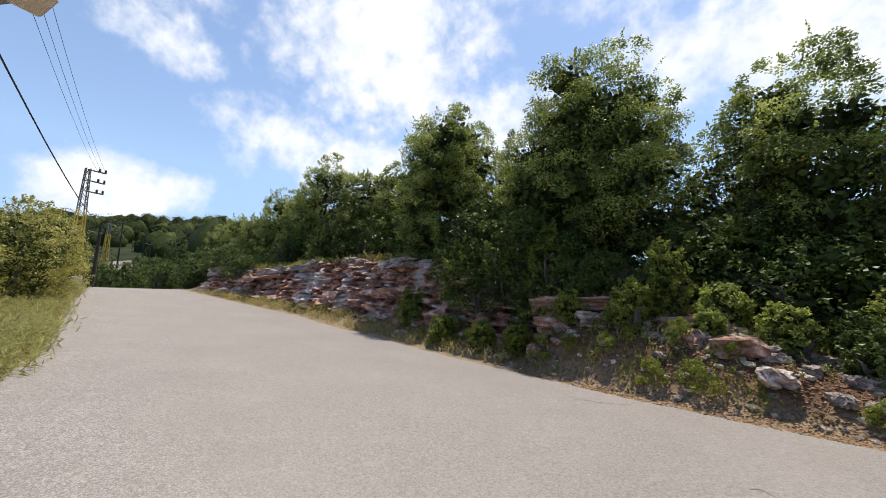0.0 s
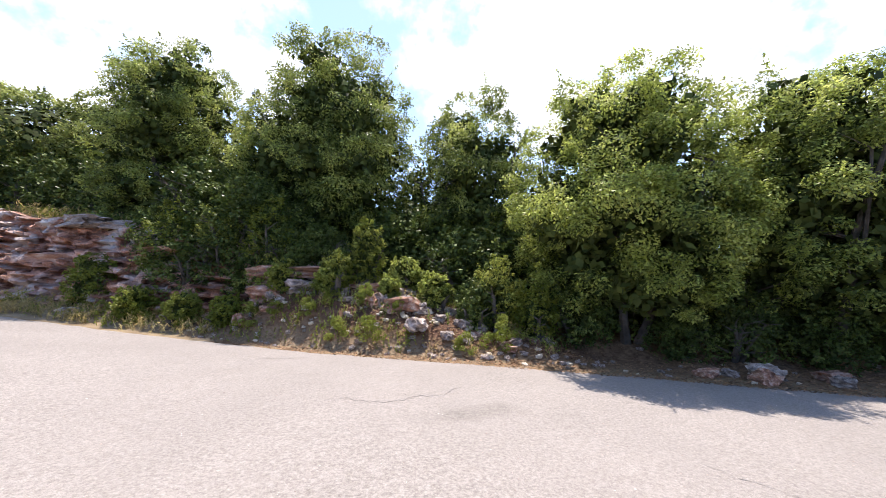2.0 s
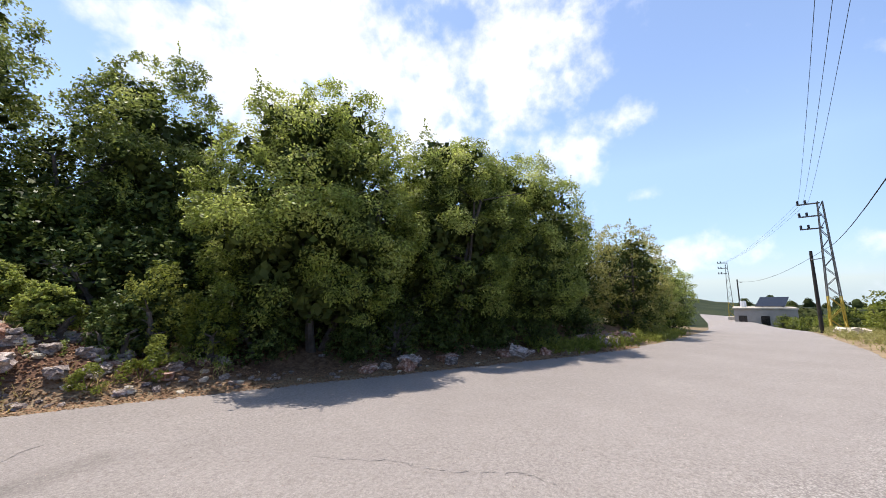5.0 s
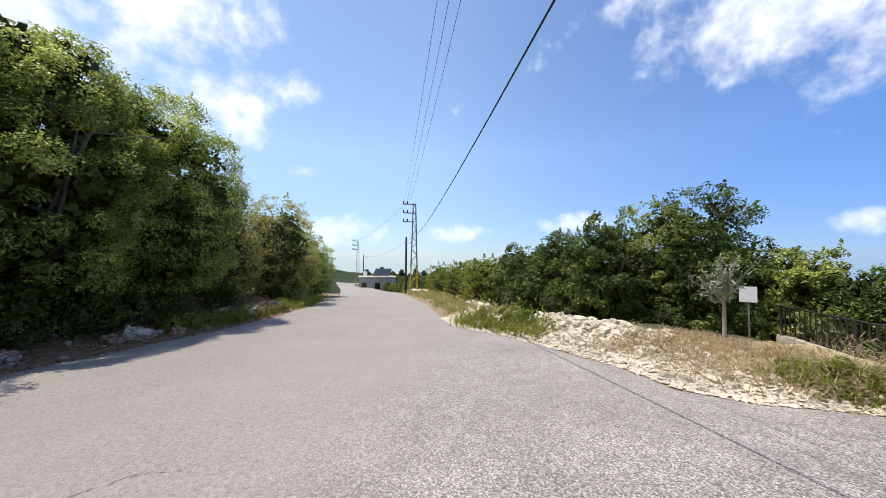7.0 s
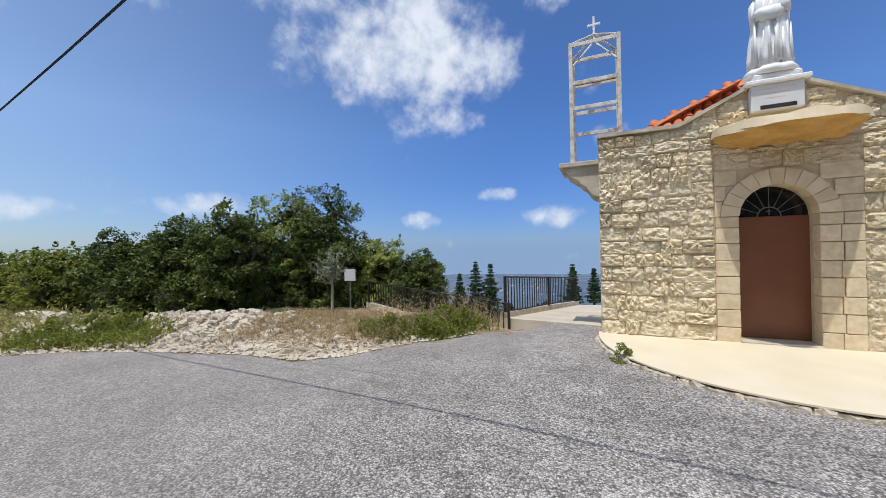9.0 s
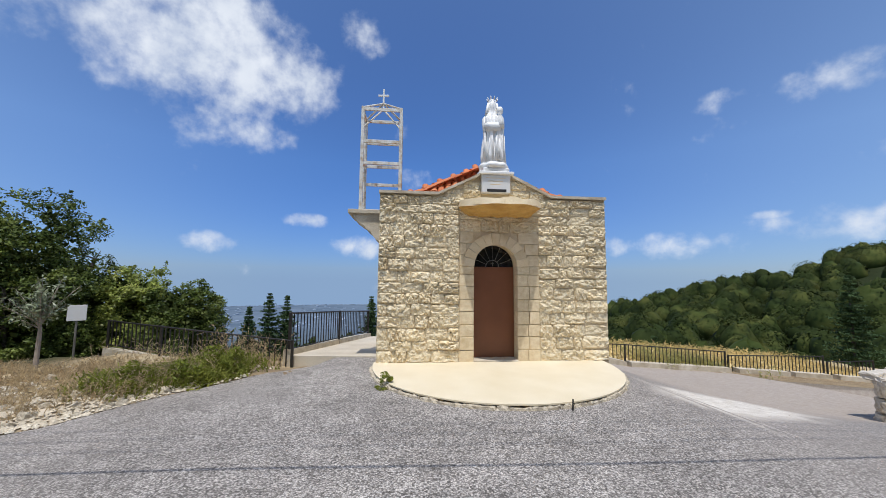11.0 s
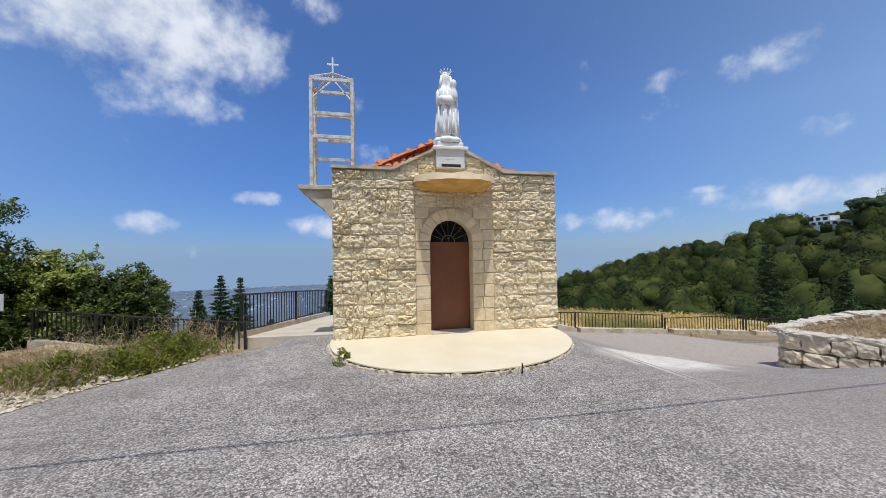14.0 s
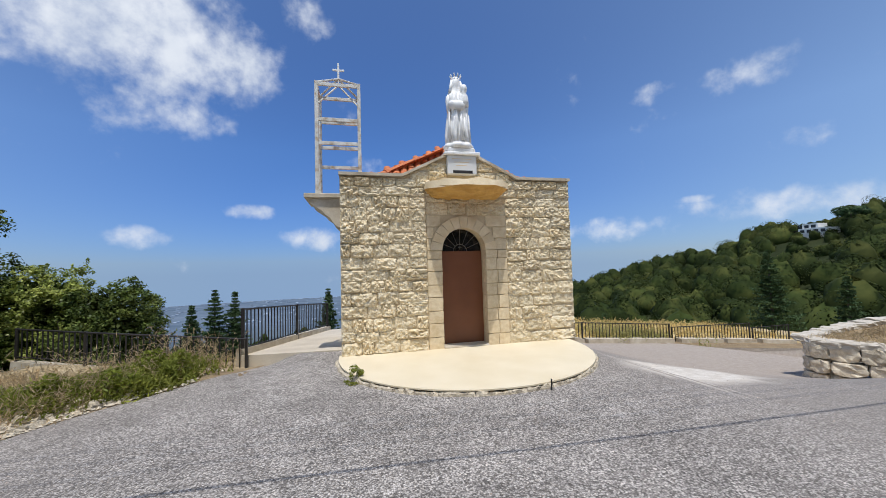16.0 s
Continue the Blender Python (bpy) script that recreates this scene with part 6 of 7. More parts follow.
canopy = part("canopy", bm, STONE_SMOOTH, CH, "half-round canopy with a rough pale stone rim")
bm = bmesh.new()
rings = []
for j in range(7):
    q = 1 - j / 6
    ring = []
    for k in range(n + 1):
        a = math.pi * k / n
        wob = 0.015 * math.sin(a * 11 + j * 2.1)
        ring.append(bm.verts.new((CXC - CW * math.cos(a) * (0.8 + 0.2 * q) * 0.985, -CD * math.sin(a) * q * 0.985 - 0.002, 3.505 - 0.1 * math.sin(a) * q - 0.2 * (1 - q) + wob)))
    rings.append(ring)
for j in range(6):
    for k in range(n):
        bm.faces.new((rings[j][k], rings[j][k + 1], rings[j + 1][k + 1], rings[j + 1][k]))
part("canopy_soffit", bm, YELLOW, canopy, "yellow-ochre plastered underside")

# plaque under the statue with plain bars for its worn lines
bm = bmesh.new()
box(bm, -0.36, 0.32, -0.14, 0.02, 3.86, 4.29, 0.012)
plaque = part("plaque", bm, SIGN_WHITE, CH, "grey-white stone plaque with worn lettering")
bm = bmesh.new()
box(bm, -0.24, 0.22, -0.146, -0.138, 3.88, 3.945)
part("name_bar", bm, BLACK, plaque)
for k in range(3):
    bm = bmesh.new()
    box(bm, -0.26 + 0.05 * k, 0.2 - 0.06 * k, -0.1425, -0.139, 4.2 - 0.075 * k, 4.215 - 0.075 * k)
    part("text_bar", bm, STONE_SMOOTH, plaque)
bm = bmesh.new()
box(bm, -0.44, 0.4, -0.2, 0.44, 4.29, 4.36, 0.015)
box(bm, -0.33, 0.3, -0.16, 0.36, 4.36, 4.47, 0.03)
part("statue_plinth", bm, MARBLE, CH, "white painted plinth")

# tiled roof
RF = bmesh.new()
apex0, apex1, ez = 1.9, 5.0, TOP - 0.18
prism(RF, [(-2.55, ez - 0.06), (2.55, ez - 0.06), (2.55, ez), (-2.55, ez)], 0.5, 5.5)
roof = part("roof", RF, CONCRETE, CH, "hipped roof of orange clay tiles")
RIDGE_Z = 5.02


def tile_mesh():
    bm = bmesh.new()
    L_, W_ = 0.36, 0.2
    rows_ = []
    for y in (0, L_):
        r = 0.5 * W_ * (1.0 if y == 0 else 0.86)
        rows_.append([bm.verts.new((math.cos(math.pi * k / 6) * -r, y, math.sin(math.pi * k / 6) * r * 0.75 + (0.02 if y == 0 else 0.0))) for k in range(7)])
    for k in range(6):
        bm.faces.new((rows_[0][k], rows_[0][k + 1], rows_[1][k + 1], rows_[1][k]))
    low = [bm.verts.new(v.co - Vector((0, 0, 0.018))) for v in rows_[0]]
    for k in range(6):
        bm.faces.new((low[k], low[k + 1], rows_[0][k + 1], rows_[0][k]))
    me = bpy.data.meshes.new("roof_tile")
    bm.to_mesh(me)
    bm.free()
    me.materials.append(TILE)
    return me


TILE_ME = tile_mesh()


def tile_slope(origin, across, up, width0, width1, length, count_limit):
    """Rows of clay tiles over a slope that narrows from width0 to width1."""
    across, up = Vector(across).normalized(), Vector(up).normalized()
    nrm = across.cross(up)
    m3 = Matrix((across, up, nrm)).transposed().to_4x4()
    bm = bmesh.new()
    quad = [Vector(origin) - across * width0 / 2, Vector(origin) + across * width0 / 2, Vector(origin) + across * width1 / 2 + up * length, Vector(origin) - across * width1 / 2 + up * length]
    bm.faces.new([bm.verts.new(q) for q in quad])
    part("roof_slope", bm, TILE, roof)
    made = 0
    r = 0.0
    while r < length - 0.1 and made < count_limit:
        w = width0 + (width1 - width0) * r / length
        n = int(w / 0.2)
        for k in range(n):
            ob = new("roof_tile", TILE_ME)
            ob.parent = roof
            ob.matrix_basis = Matrix.Translation(Vector(origin) + across * ((k + 0.5) * 0.2 - n * 0.1) + up * r + nrm * 0.012) @ m3
            made += 1
        r += 0.31


sl = math.hypot(apex0 - 0.5, RIDGE_Z - ez)
tile_slope((0, 0.5, ez + 0.01), (1, 0, 0), (0, apex0 - 0.5, RIDGE_Z - ez), 5.0, 0.1, sl, 160)
ls = math.hypot(2.5, RIDGE_Z - ez)
tile_slope((-2.5, 3.0, ez + 0.01), (0, -1, 0), (2.5, 0, RIDGE_Z - ez), 5.0, 3.1, ls, 130)
bm = bmesh.new()
tri = [(2.5, 0.5, ez), (2.5, 5.5, ez), (0, apex1, RIDGE_Z), (0, apex0, RIDGE_Z)]
bm.faces.new([bm.verts.new(t) for t in tri])
bm.faces.new([bm.verts.new(t) for t in ((2.5, 5.5, ez), (-2.5, 5.5, ez), (0, apex1, RIDGE_Z))])
part("roof_slope", bm, TILE, roof)
for a, b in (((-2.5, 0.5, ez), (0, apex0, RIDGE_Z)), ((2.5, 0.5, ez), (0, apex0, RIDGE_Z)), ((0, apex0, RIDGE_Z), (0, apex1, RIDGE_Z))):
    a, b = Vector(a), Vector(b)
    n = int((b - a).length / 0.33)
    for k in range(n):
        bm = bmesh.new()
        tube(bm, a.lerp(b, k / n) + Vector((0, 0, 0.05)), a.lerp(b, (k + 1.12) / n) + Vector((0, 0, 0.035)), 0.1, 0.08, 8)
        part("ridge_tile", bm, TILE, roof)

# balcony slab on a curved corbel that carries the bell frame
bm = bmesh.new()
box(bm, -3.5, -HALF, 0.55, 1.75, 3.42, 3.52, 0.01)
part("balcony_slab", bm, CONCRETE, CH)
bm = bmesh.new()
out = [(-HALF, 3.42), (-3.4, 3.42), (-3.36, 3.3), (-3.22, 3.2), (-3.1, 3.12), (-3.06, 3.05), (-2.95, 2.98), (-2.88, 2.86), (-2.8, 2.78), (-HALF, 2.75)]
prism(bm, out[::-1], 0.62, 1.68)
part("corbel", bm, CONCRETE, CH, "curved concrete corbel")
bm = bmesh.new()
tube(bm, (2.66, 0.3, 3.33), (2.8, 0.25, 3.35), 0.04, 0.04, 8)
part("rain_spout", bm, BLACK, CH)

# half-round forecourt platform
bm = bmesh.new()
PW0, PW1, PD = -2.75, 2.5, 2.8
front, base = [], []
n = 48
for k in range(n + 1):
    a = math.pi * k / n
    x = (PW0 + PW1) / 2 - (PW1 - PW0) / 2 * math.cos(a)
    y = -PD * math.sin(a) ** 0.92 - 0.02
    front.append((x, y))
top = [bm.verts.new((x, y, 0.0)) for x, y in front]
lip = [bm.verts.new((x, y, -0.022)) for x, y in front]
inn = [bm.verts.new((x, 0.1, 0.0)) for x, y in front]
for k in range(n):
    bm.faces.new((lip[k], lip[k + 1], top[k + 1], top[k]))
    bm.faces.new((top[k], top[k + 1], inn[k + 1], inn[k]))
plat = part("platform", bm, CREAM, CH, "half-round cream screed platform with a rough stone edge")
rp = np.random.default_rng(31)
for k in range(60):
    a = math.pi * (k + rp.uniform(0, 0.6)) / 60
    x = (PW0 + PW1) / 2 - ((PW1 - PW0) / 2 - 0.03) * math.cos(a)
    y = -(PD - 0.035) * math.sin(a) ** 0.92 - 0.01
    q = rp.uniform(0.14, 0.24)
    ob = new("edge_stone", ROCKS_W[k % 8])
    ob.parent = plat
    ob.matrix_basis = Matrix.LocRotScale((x, y, -0.115 - 0.02 * rp.uniform()), Euler((0, 0, math.atan2(-math.cos(a), math.sin(a)))), (q, 0.17, 0.17))
bm = bmesh.new()
box(bm, -2.5, 2.2, -0.9, -0.02, -0.9, -0.03)
part("platform_core", bm, MORTAR, plat)


# ---------------------------------------------------------------- statue: one plain mesh
def make_statue():
    """A plain white robed figure carrying a small one, as one mesh."""
    bm = bmesh.new()

    def stack(levels, cx, cy, seg=64, fold=0.0, phase=0.0):
        rings_ = []
        for z, rx, ry, ox, oy, f in levels:
            ring = []
            for k in range(seg):
                a = 2 * math.pi * k / seg
                w = 1 + 1.9 * f * (0.5 * math.sin(6 * a + phase + z * 1.9) + 0.35 * math.sin(11 * a - z * 2.6) + 0.3 * abs(math.sin(4.5 * a + z * 1.2)))
                ring.append(bm.verts.new((cx + ox + rx * w * math.cos(a), cy + oy + ry * w * math.sin(a), z)))
            rings_.append(ring)
        for i in range(len(rings_) - 1):
            for k in range(seg):
                bm.faces.new((rings_[i][k], rings_[i][(k + 1) % seg], rings_[i + 1][(k + 1) % seg], rings_[i + 1][k]))
        bm.faces.new(rings_[0][::-1])
        bm.faces.new(rings_[-1])

    stack([(0.0, 0.34, 0.26, 0, 0, 0.03), (0.06, 0.35, 0.27, 0, 0, 0.05), (0.12, 0.3, 0.24, 0, 0, 0.06)], 0, 0)
    stack([(0.1, 0.27, 0.21, 0, 0, 0.16), (0.3, 0.25, 0.19, -0.01, 0, 0.15), (0.6, 0.225, 0.18, 0, 0, 0.14), (0.82, 0.215, 0.17, 0.01, 0, 0.11), (0.98, 0.235, 0.18, 0, 0, 0.08),
           (1.12, 0.25, 0.175, -0.01, 0, 0.07), (1.24, 0.235, 0.16, -0.02, 0, 0.06), (1.33, 0.17, 0.13, -0.03, 0, 0.05), (1.4, 0.115, 0.11, -0.03, 0, 0.03),
           (1.48, 0.105, 0.11, -0.03, -0.01, 0.02), (1.57, 0.11, 0.115, -0.03, -0.01, 0.02), (1.65, 0.1, 0.1, -0.03, 0, 0.02), (1.72, 0.06, 0.06, -0.03, 0, 0)], 0, 0)
    stack([(0.98, 0.1, 0.08, 0, 0, 0.08), (1.1, 0.1, 0.09, 0, 0, 0.08), (1.22, 0.09, 0.08, 0, 0, 0.05), (1.3, 0.05, 0.05, 0, 0, 0), (1.36, 0.075, 0.075, 0, 0, 0.02),
           (1.43, 0.08, 0.08, 0, 0, 0.02), (1.49, 0.05, 0.05, 0, 0, 0)], 0.13, -0.13, 16)
    stack([(0.88, 0.12, 0.09, 0, 0, 0.1), (1.0, 0.2, 0.09, -0.02, 0, 0.08), (1.08, 0.18, 0.08, -0.02, 0, 0.05)], -0.02, -0.15, 18)
    for k in range(13):
        a = -math.pi * (0.04 + 0.92 * k / 12)
        lo, hi = 0.12 + 0.03 * (k % 3), 0.72 + 0.1 * ((k * 5) % 4)
        drift = 0.05 * math.sin(k * 2.3)
        tube(bm, (0.27 * math.cos(a), 0.21 * math.sin(a), lo), (0.225 * math.cos(a) + drift, 0.185 * math.sin(a), hi), 0.036, 0.012, 7)
    for k in range(7):
        a = -math.pi * (0.1 + 0.8 * k / 6)
        tube(bm, (0.24 * math.cos(a) - 0.02, 0.175 * math.sin(a), 0.86 + 0.04 * (k % 2)), (0.2 * math.cos(a) - 0.03, 0.15 * math.sin(a), 1.27), 0.02, 0.03, 7)
    for side in (-1, 1):
        tube(bm, (-0.03 + side * 0.1, -0.05, 1.62), (-0.03 + side * 0.16, -0.07, 1.3), 0.03, 0.04, 8)
        tube(bm, (-0.03 + side * 0.15, -0.06, 1.3), (-0.01 + side * 0.215, -0.05, 0.9), 0.04, 0.035, 8)
    for k in range(9):
        a = 2 * math.pi * k / 9
        tube(bm, (-0.02 + 0.1 * math.cos(a), 0.1 * math.sin(a), 1.7), (-0.02 + 0.14 * math.cos(a), 0.14 * math.sin(a), 1.775), 0.022, 0.008, 5)
    me = bpy.data.meshes.new("statue")
    bmesh.ops.recalc_face_normals(bm, faces=bm.faces[:])
    bm.to_mesh(me)
    bm.free()
    me.materials.append(MARBLE)
    me.shade_smooth()
    ob = new("statue", me)
    ob.location = (-0.04, Y0 + 0.05, 4.468)
    return tagged(ob, "white painted statue of a robed figure on the gable", "statue")


make_statue()


# ---------------------------------------------------------------- bell frame
def make_bell_frame():
    e = empty("bell_frame", -2.75, Y0 + 0.75, 3.52, "open white-painted steel bell frame with a cross, rust stained", "bell frame")
    X0, X1, D, H = -0.48, 0.48, 0.72, 2.68
    for x, y in ((X0, 0), (X1, 0), (X0, D), (X1, D)):
        bm = bmesh.new()
        z0 = 0.0 if x < 0 else 0.24
        box(bm, x - 0.04, x + 0.04, y - 0.04, y + 0.04, z0, H, 0.006)
        part("post", bm, RUSTY, e)
    for z, y in ((H - 0.06, 0), (H - 0.06, D), (2.05, D), (1.78, 0), (1.35, D), (1.22, 0), (0.85, D), (2.0, D)):
        bm = bmesh.new()
        box(bm, X0 + 0.04, X1 - 0.04, y - 0.025, y + 0.025, z - 0.04, z + 0.04, 0.005)
        part("rung", bm, RUSTY, e)
    for x in (X0, X1):
        bm = bmesh.new()
        box(bm, x - 0.025, x + 0.025, 0.04, D - 0.04, H - 0.1, H - 0.02)
        box(bm, x - 0.025, x + 0.025, 0.04, D - 0.04, 1.3, 1.38)
        part("tie", bm, RUSTY, e)
    for x, y in ((X0, 0), (X1, 0), (X0, D), (X1, D)):
        bm = bmesh.new()
        tube(bm, (x, y, H - 0.02), (0, D / 2, H + 0.28), 0.025, 0.025, 6)
        part("cap_bar", bm, RUSTY, e)
    for s in (X0, X1):
        bm = bmesh.new()
        tube(bm, (s * 0.92, 0, H - 0.52), (0, D / 2, H + 0.12), 0.02, 0.02, 6)
        part("brace", bm, RUSTY, e)
    bm = bmesh.new()
    box(bm, -0.022, 0.022, D / 2 - 0.022, D / 2 + 0.022, H + 0.14, H + 0.68, 0.004)
    box(bm, -0.14, 0.14, D / 2 - 0.018, D / 2 + 0.018, H + 0.48, H + 0.525, 0.004)
    part("cross", bm, WHITE, e)
    return e


make_bell_frame()


# ---------------------------------------------------------------- railings, landing, kerbs
def railing(points, height, spacing, label, tops=None, bar=0.017, post=0.03, ends=(True, True)):
    """Black iron railing along points (x, y, z of its foot): posts, two rails and upright bars."""
    e = empty("railing", points[0][0], points[0][1], points[0][2], label, "railing", "iron railings")
    o = Vector(points[0])
    for a, b in zip(points, points[1:]):
        a, b = Vector(a) - o, Vector(b) - o
        up = Vector((0, 0, 1))
        for z, r in ((height, 0.024), (0.1, 0.018)):
            bm = bmesh.new()
            tube(bm, a + up * z, b + up * z, r, r, 6)
            part("rail", bm, BLACK, e)
        n = max(2, int((b - a).length / spacing))
        bm = bmesh.new()
        tube(bm, (0, 0, 0.1), (0, 0, height), bar, bar, 4)
        me = bpy.data.meshes.new("bar")
        bm.to_mesh(me)
        bm.free()
        me.materials.append(BLACK)
        for k in range(1, n):
            ob = new("bar", me)
            ob.parent = e
            ob.location = a.lerp(b, k / n)
    for q in points:
        bm = bmesh.new()
        p = Vector(q) - o
        box(bm, p.x - post, p.x + post, p.y - post, p.y + post, p.z - 0.1, p.z + height + 0.03, 0.004)
        part("post", bm, BLACK, e)
    return e


land = bmesh.new()
corners = [(-5.02, 11.35, -0.1), (-2.72, 10.95, -0.06), (-2.72, 18.6, -0.72), (-3.75, 18.6, -0.75)]
t = [land.verts.new(c) for c in corners]
b = [land.verts.new((c[0], c[1], c[2] - 0.9)) for c in corners]
land.faces.new(t)
for k in range(4):
    land.faces.new((t[k], b[k], b[(k + 1) % 4], t[(k + 1) % 4]))
tagged(part("landing", land, CREAM_OLD, None), "pale concrete landing beside the chapel", "landing", kind="structure")
low_wall = bmesh.new()
v = []
for x, y, z, h in ((-5.04, 11.42, -0.1, 0.14), (-3.72, 18.6, -0.75, 0.16)):
    v.append([low_wall.verts.new((x - 0.08, y, z - 0.6)), low_wall.verts.new((x + 0.1, y, z - 0.6)), low_wall.verts.new((x + 0.1, y, z + h)), low_wall.verts.new((x - 0.08, y, z + h))])
for k in range(4):
    low_wall.faces.new((v[0][k], v[0][(k + 1) % 4], v[1][(k + 1) % 4], v[1][k]))
low_wall.faces.new(v[0][::-1])
low_wall.faces.new(v[1])
tagged(part("kerb_wall", low_wall, CONCRETE, None), "low concrete upstand under the railing", "kerb", kind="structure")
railing([(-4.99, 11.48, -0.06), (-4.35, 14.8, -0.3), (-3.72, 18.3, -0.58)], 1.0, 0.18, "black iron railing along the concrete landing", post=0.035)
railing([(-4.85, 11.25, -0.52), (-6.9, 12.05, -0.44), (-8.9, 12.85, -0.36), (-10.9, 13.7, -0.28)], 0.8, 0.165, "black iron railing behind the dry grass, partly overgrown")
kerb = bmesh.new()
a0, a1 = Vector((-4.9, 11.32, -0.75)), Vector((-11, 13.82, -0.4))
tube(kerb, a0, a1, 0.16, 0.16, 4)
tagged(part("kerb_wall", kerb, CONCRETE, None), "low concrete kerb under the overgrown railing", "kerb", kind="structure")

R0, R1, R2, R3, R4 = (4.6, 16.6, -1.45), (7.4, 16.75, -1.78), (12.5, 17.1, -2.2), (17.6, 17.2, -2.55), (20.0, 17.0, -2.75)
railing([(2.75, 16.5, -1.2), R0], 0.95, 0.18, "black iron railing in front of golden grass")
railing([(4.75, 16.6, -1.62), R1, (12.4, 17.05, -2.2)], 0.9, 0.18, "black iron railing stepping down in front of golden grass")
railing([(12.6, 17.1, -2.42), R3], 0.95, 0.18, "black iron railing stepping down in front of golden grass")
railing([(17.8, 17.2, -2.8), R4], 0.95, 0.16, "black iron railing partly hidden by a conifer")
for p0, p1 in (((2.75, 16.45), (7.3, 16.7)), ((7.5, 16.7), (12.4, 17.0)), ((12.8, 17.0), (15.4, 17.05)), ((15.7, 17.1), (17.6, 17.1)), ((18.0, 17.1), (20, 16.9))):
    bm = bmesh.new()
    za, zb = float(ground_z(p0[0], p0[1])), float(ground_z(p1[0], p1[1]))
    q = []
    for (x, y), z in ((p0, za), (p1, zb)):
        q.append([bm.verts.new((x, y - 0.25, z - 0.4)), bm.verts.new((x, y + 0.15, z - 0.4)), bm.verts.new((x, y + 0.15, z + 0.2)), bm.verts.new((x, y - 0.25, z + 0.2))])
    for k in range(4):
        bm.faces.new((q[0][k], q[0][(k + 1) % 4], q[1][(k + 1) % 4], q[1][k]))
    bm.faces.new(q[0][::-1])
    bm.faces.new(q[1])
    tagged(part("kerb", bm, CONCRETE, None), "worn concrete kerb block under the railing", "kerb", "kerb blocks", "structure")


# planter wall of squared rubble
CAP_STONES = [rough_block(s, 3, 0.2) for s in range(81, 87)]
for me in CAP_STONES:
    me.materials.append(ROCK_PALE)


def planter_wall():
    o = Vector((7.0, 8.2, -0.95))
    e = empty("planter_wall", o.x, o.y, o.z, "low curved planter wall of squared pale limestone", "wall")
    rng = np.random.default_rng(41)
    front = ((7.72, 8.6), (7.44, 8.3), (7.5, 8.0), (8.12, 7.05), (9.02, 5.6), (9.62, 4.6))
    for a, b in zip(front, front[1:]):
        a, b = Vector((*a, 0)), Vector((*b, 0))
        length, d = (b - a).length, (b - a).normalized()
        for row in range(3):
            x = 0.0
            while x < length - 0.04:
                w = min(rng.uniform(0.22, 0.62), length - x)
                p = a + d * (x + w / 2)
                z = -0.16 - 0.31 * (row + 0.5)
                if z + 0.13 > float(ground_z(p.x, p.y, False)) - 0.05:
                    ob = new("wall_stone", ROCKS_S[rng.integers(0, 6)])
                    ob.parent = e
                    ob.matrix_basis = Matrix.LocRotScale(Vector((p.x + 0.14 * -d.y, p.y + 0.14 * d.x, z)) - o, Euler((0, 0, math.atan2(d.y, d.x))), (w * 0.97, 0.36 * rng.uniform(0.9, 1.15), 0.3 * rng.uniform(0.9, 1.05)))
                x += w
    rear = ((7.55, 8.35, -0.12), (8.4, 8.5, -0.05), (10.4, 8.6, 0.06), (13.0, 8.4, 0.12))
    for line in (tuple((x, y, -0.13) for x, y in front), rear):
        for a, b in zip(line, line[1:]):
            a, b = Vector(a), Vector(b)
            length, d = (b - a).length, (b - a).normalized()
            x = 0.0
            while x < length:
                w = rng.uniform(0.2, 0.5)
                p = a + d * (x + w / 2) + Vector((-d.y, d.x, 0)) * 0.15
                ob = new("cap_stone", CAP_STONES[rng.integers(0, 6)])
                ob.parent = e
                ob.matrix_basis = Matrix.LocRotScale(p - o + Vector((0, 0, rng.uniform(-0.02, 0.02))), Euler((0, 0, math.atan2(d.y, d.x) + rng.normal(0, 0.1))), (w * 1.1, 0.37 * rng.uniform(0.9, 1.1), 0.17))
                x += w
    bm = bmesh.new()
    soil = [bm.verts.new(Vector(c) - o) for c in ((7.5, 8.3, -0.15), (8.3, 7.15, -0.15), (9.8, 4.7, -0.15), (13, 5.5, 0.1), (13.0, 8.4, 0.1), (10.4, 8.6, 0.03), (8.2, 8.5, -0.08))]
    bm.faces.new(soil)
    part("soil", bm, GROUND, e, "dry earth fill")
    return e


planter_wall()
rw = np.random.default_rng(43)
px = rw.uniform(7.4, 12.5, 4200)
py = rw.uniform(5.2, 8.5, 4200)
ok = (py > 7.85 - (px - 7.7) * 1.65) & (py < 8.35)


def planter_grass():
    n = int(ok.sum())
    p = np.stack([px[ok], py[ok], -0.06 + 0.02 * (px[ok] - 7) + rw.uniform(-0.05, 0.08, n)], 1)
    nn = unit(rw, n) * np.array((1, 1, 0.35))
    nn /= np.linalg.norm(nn, axis=1, keepdims=True)
    return tagged(leaves("planter_grass", p, nn, np.full(n, 0.28), np.full(n, 0.014), GRASS_STRAW, rw), "dry brown grass in the planter", "grass", kind="stuff")


planter_grass()


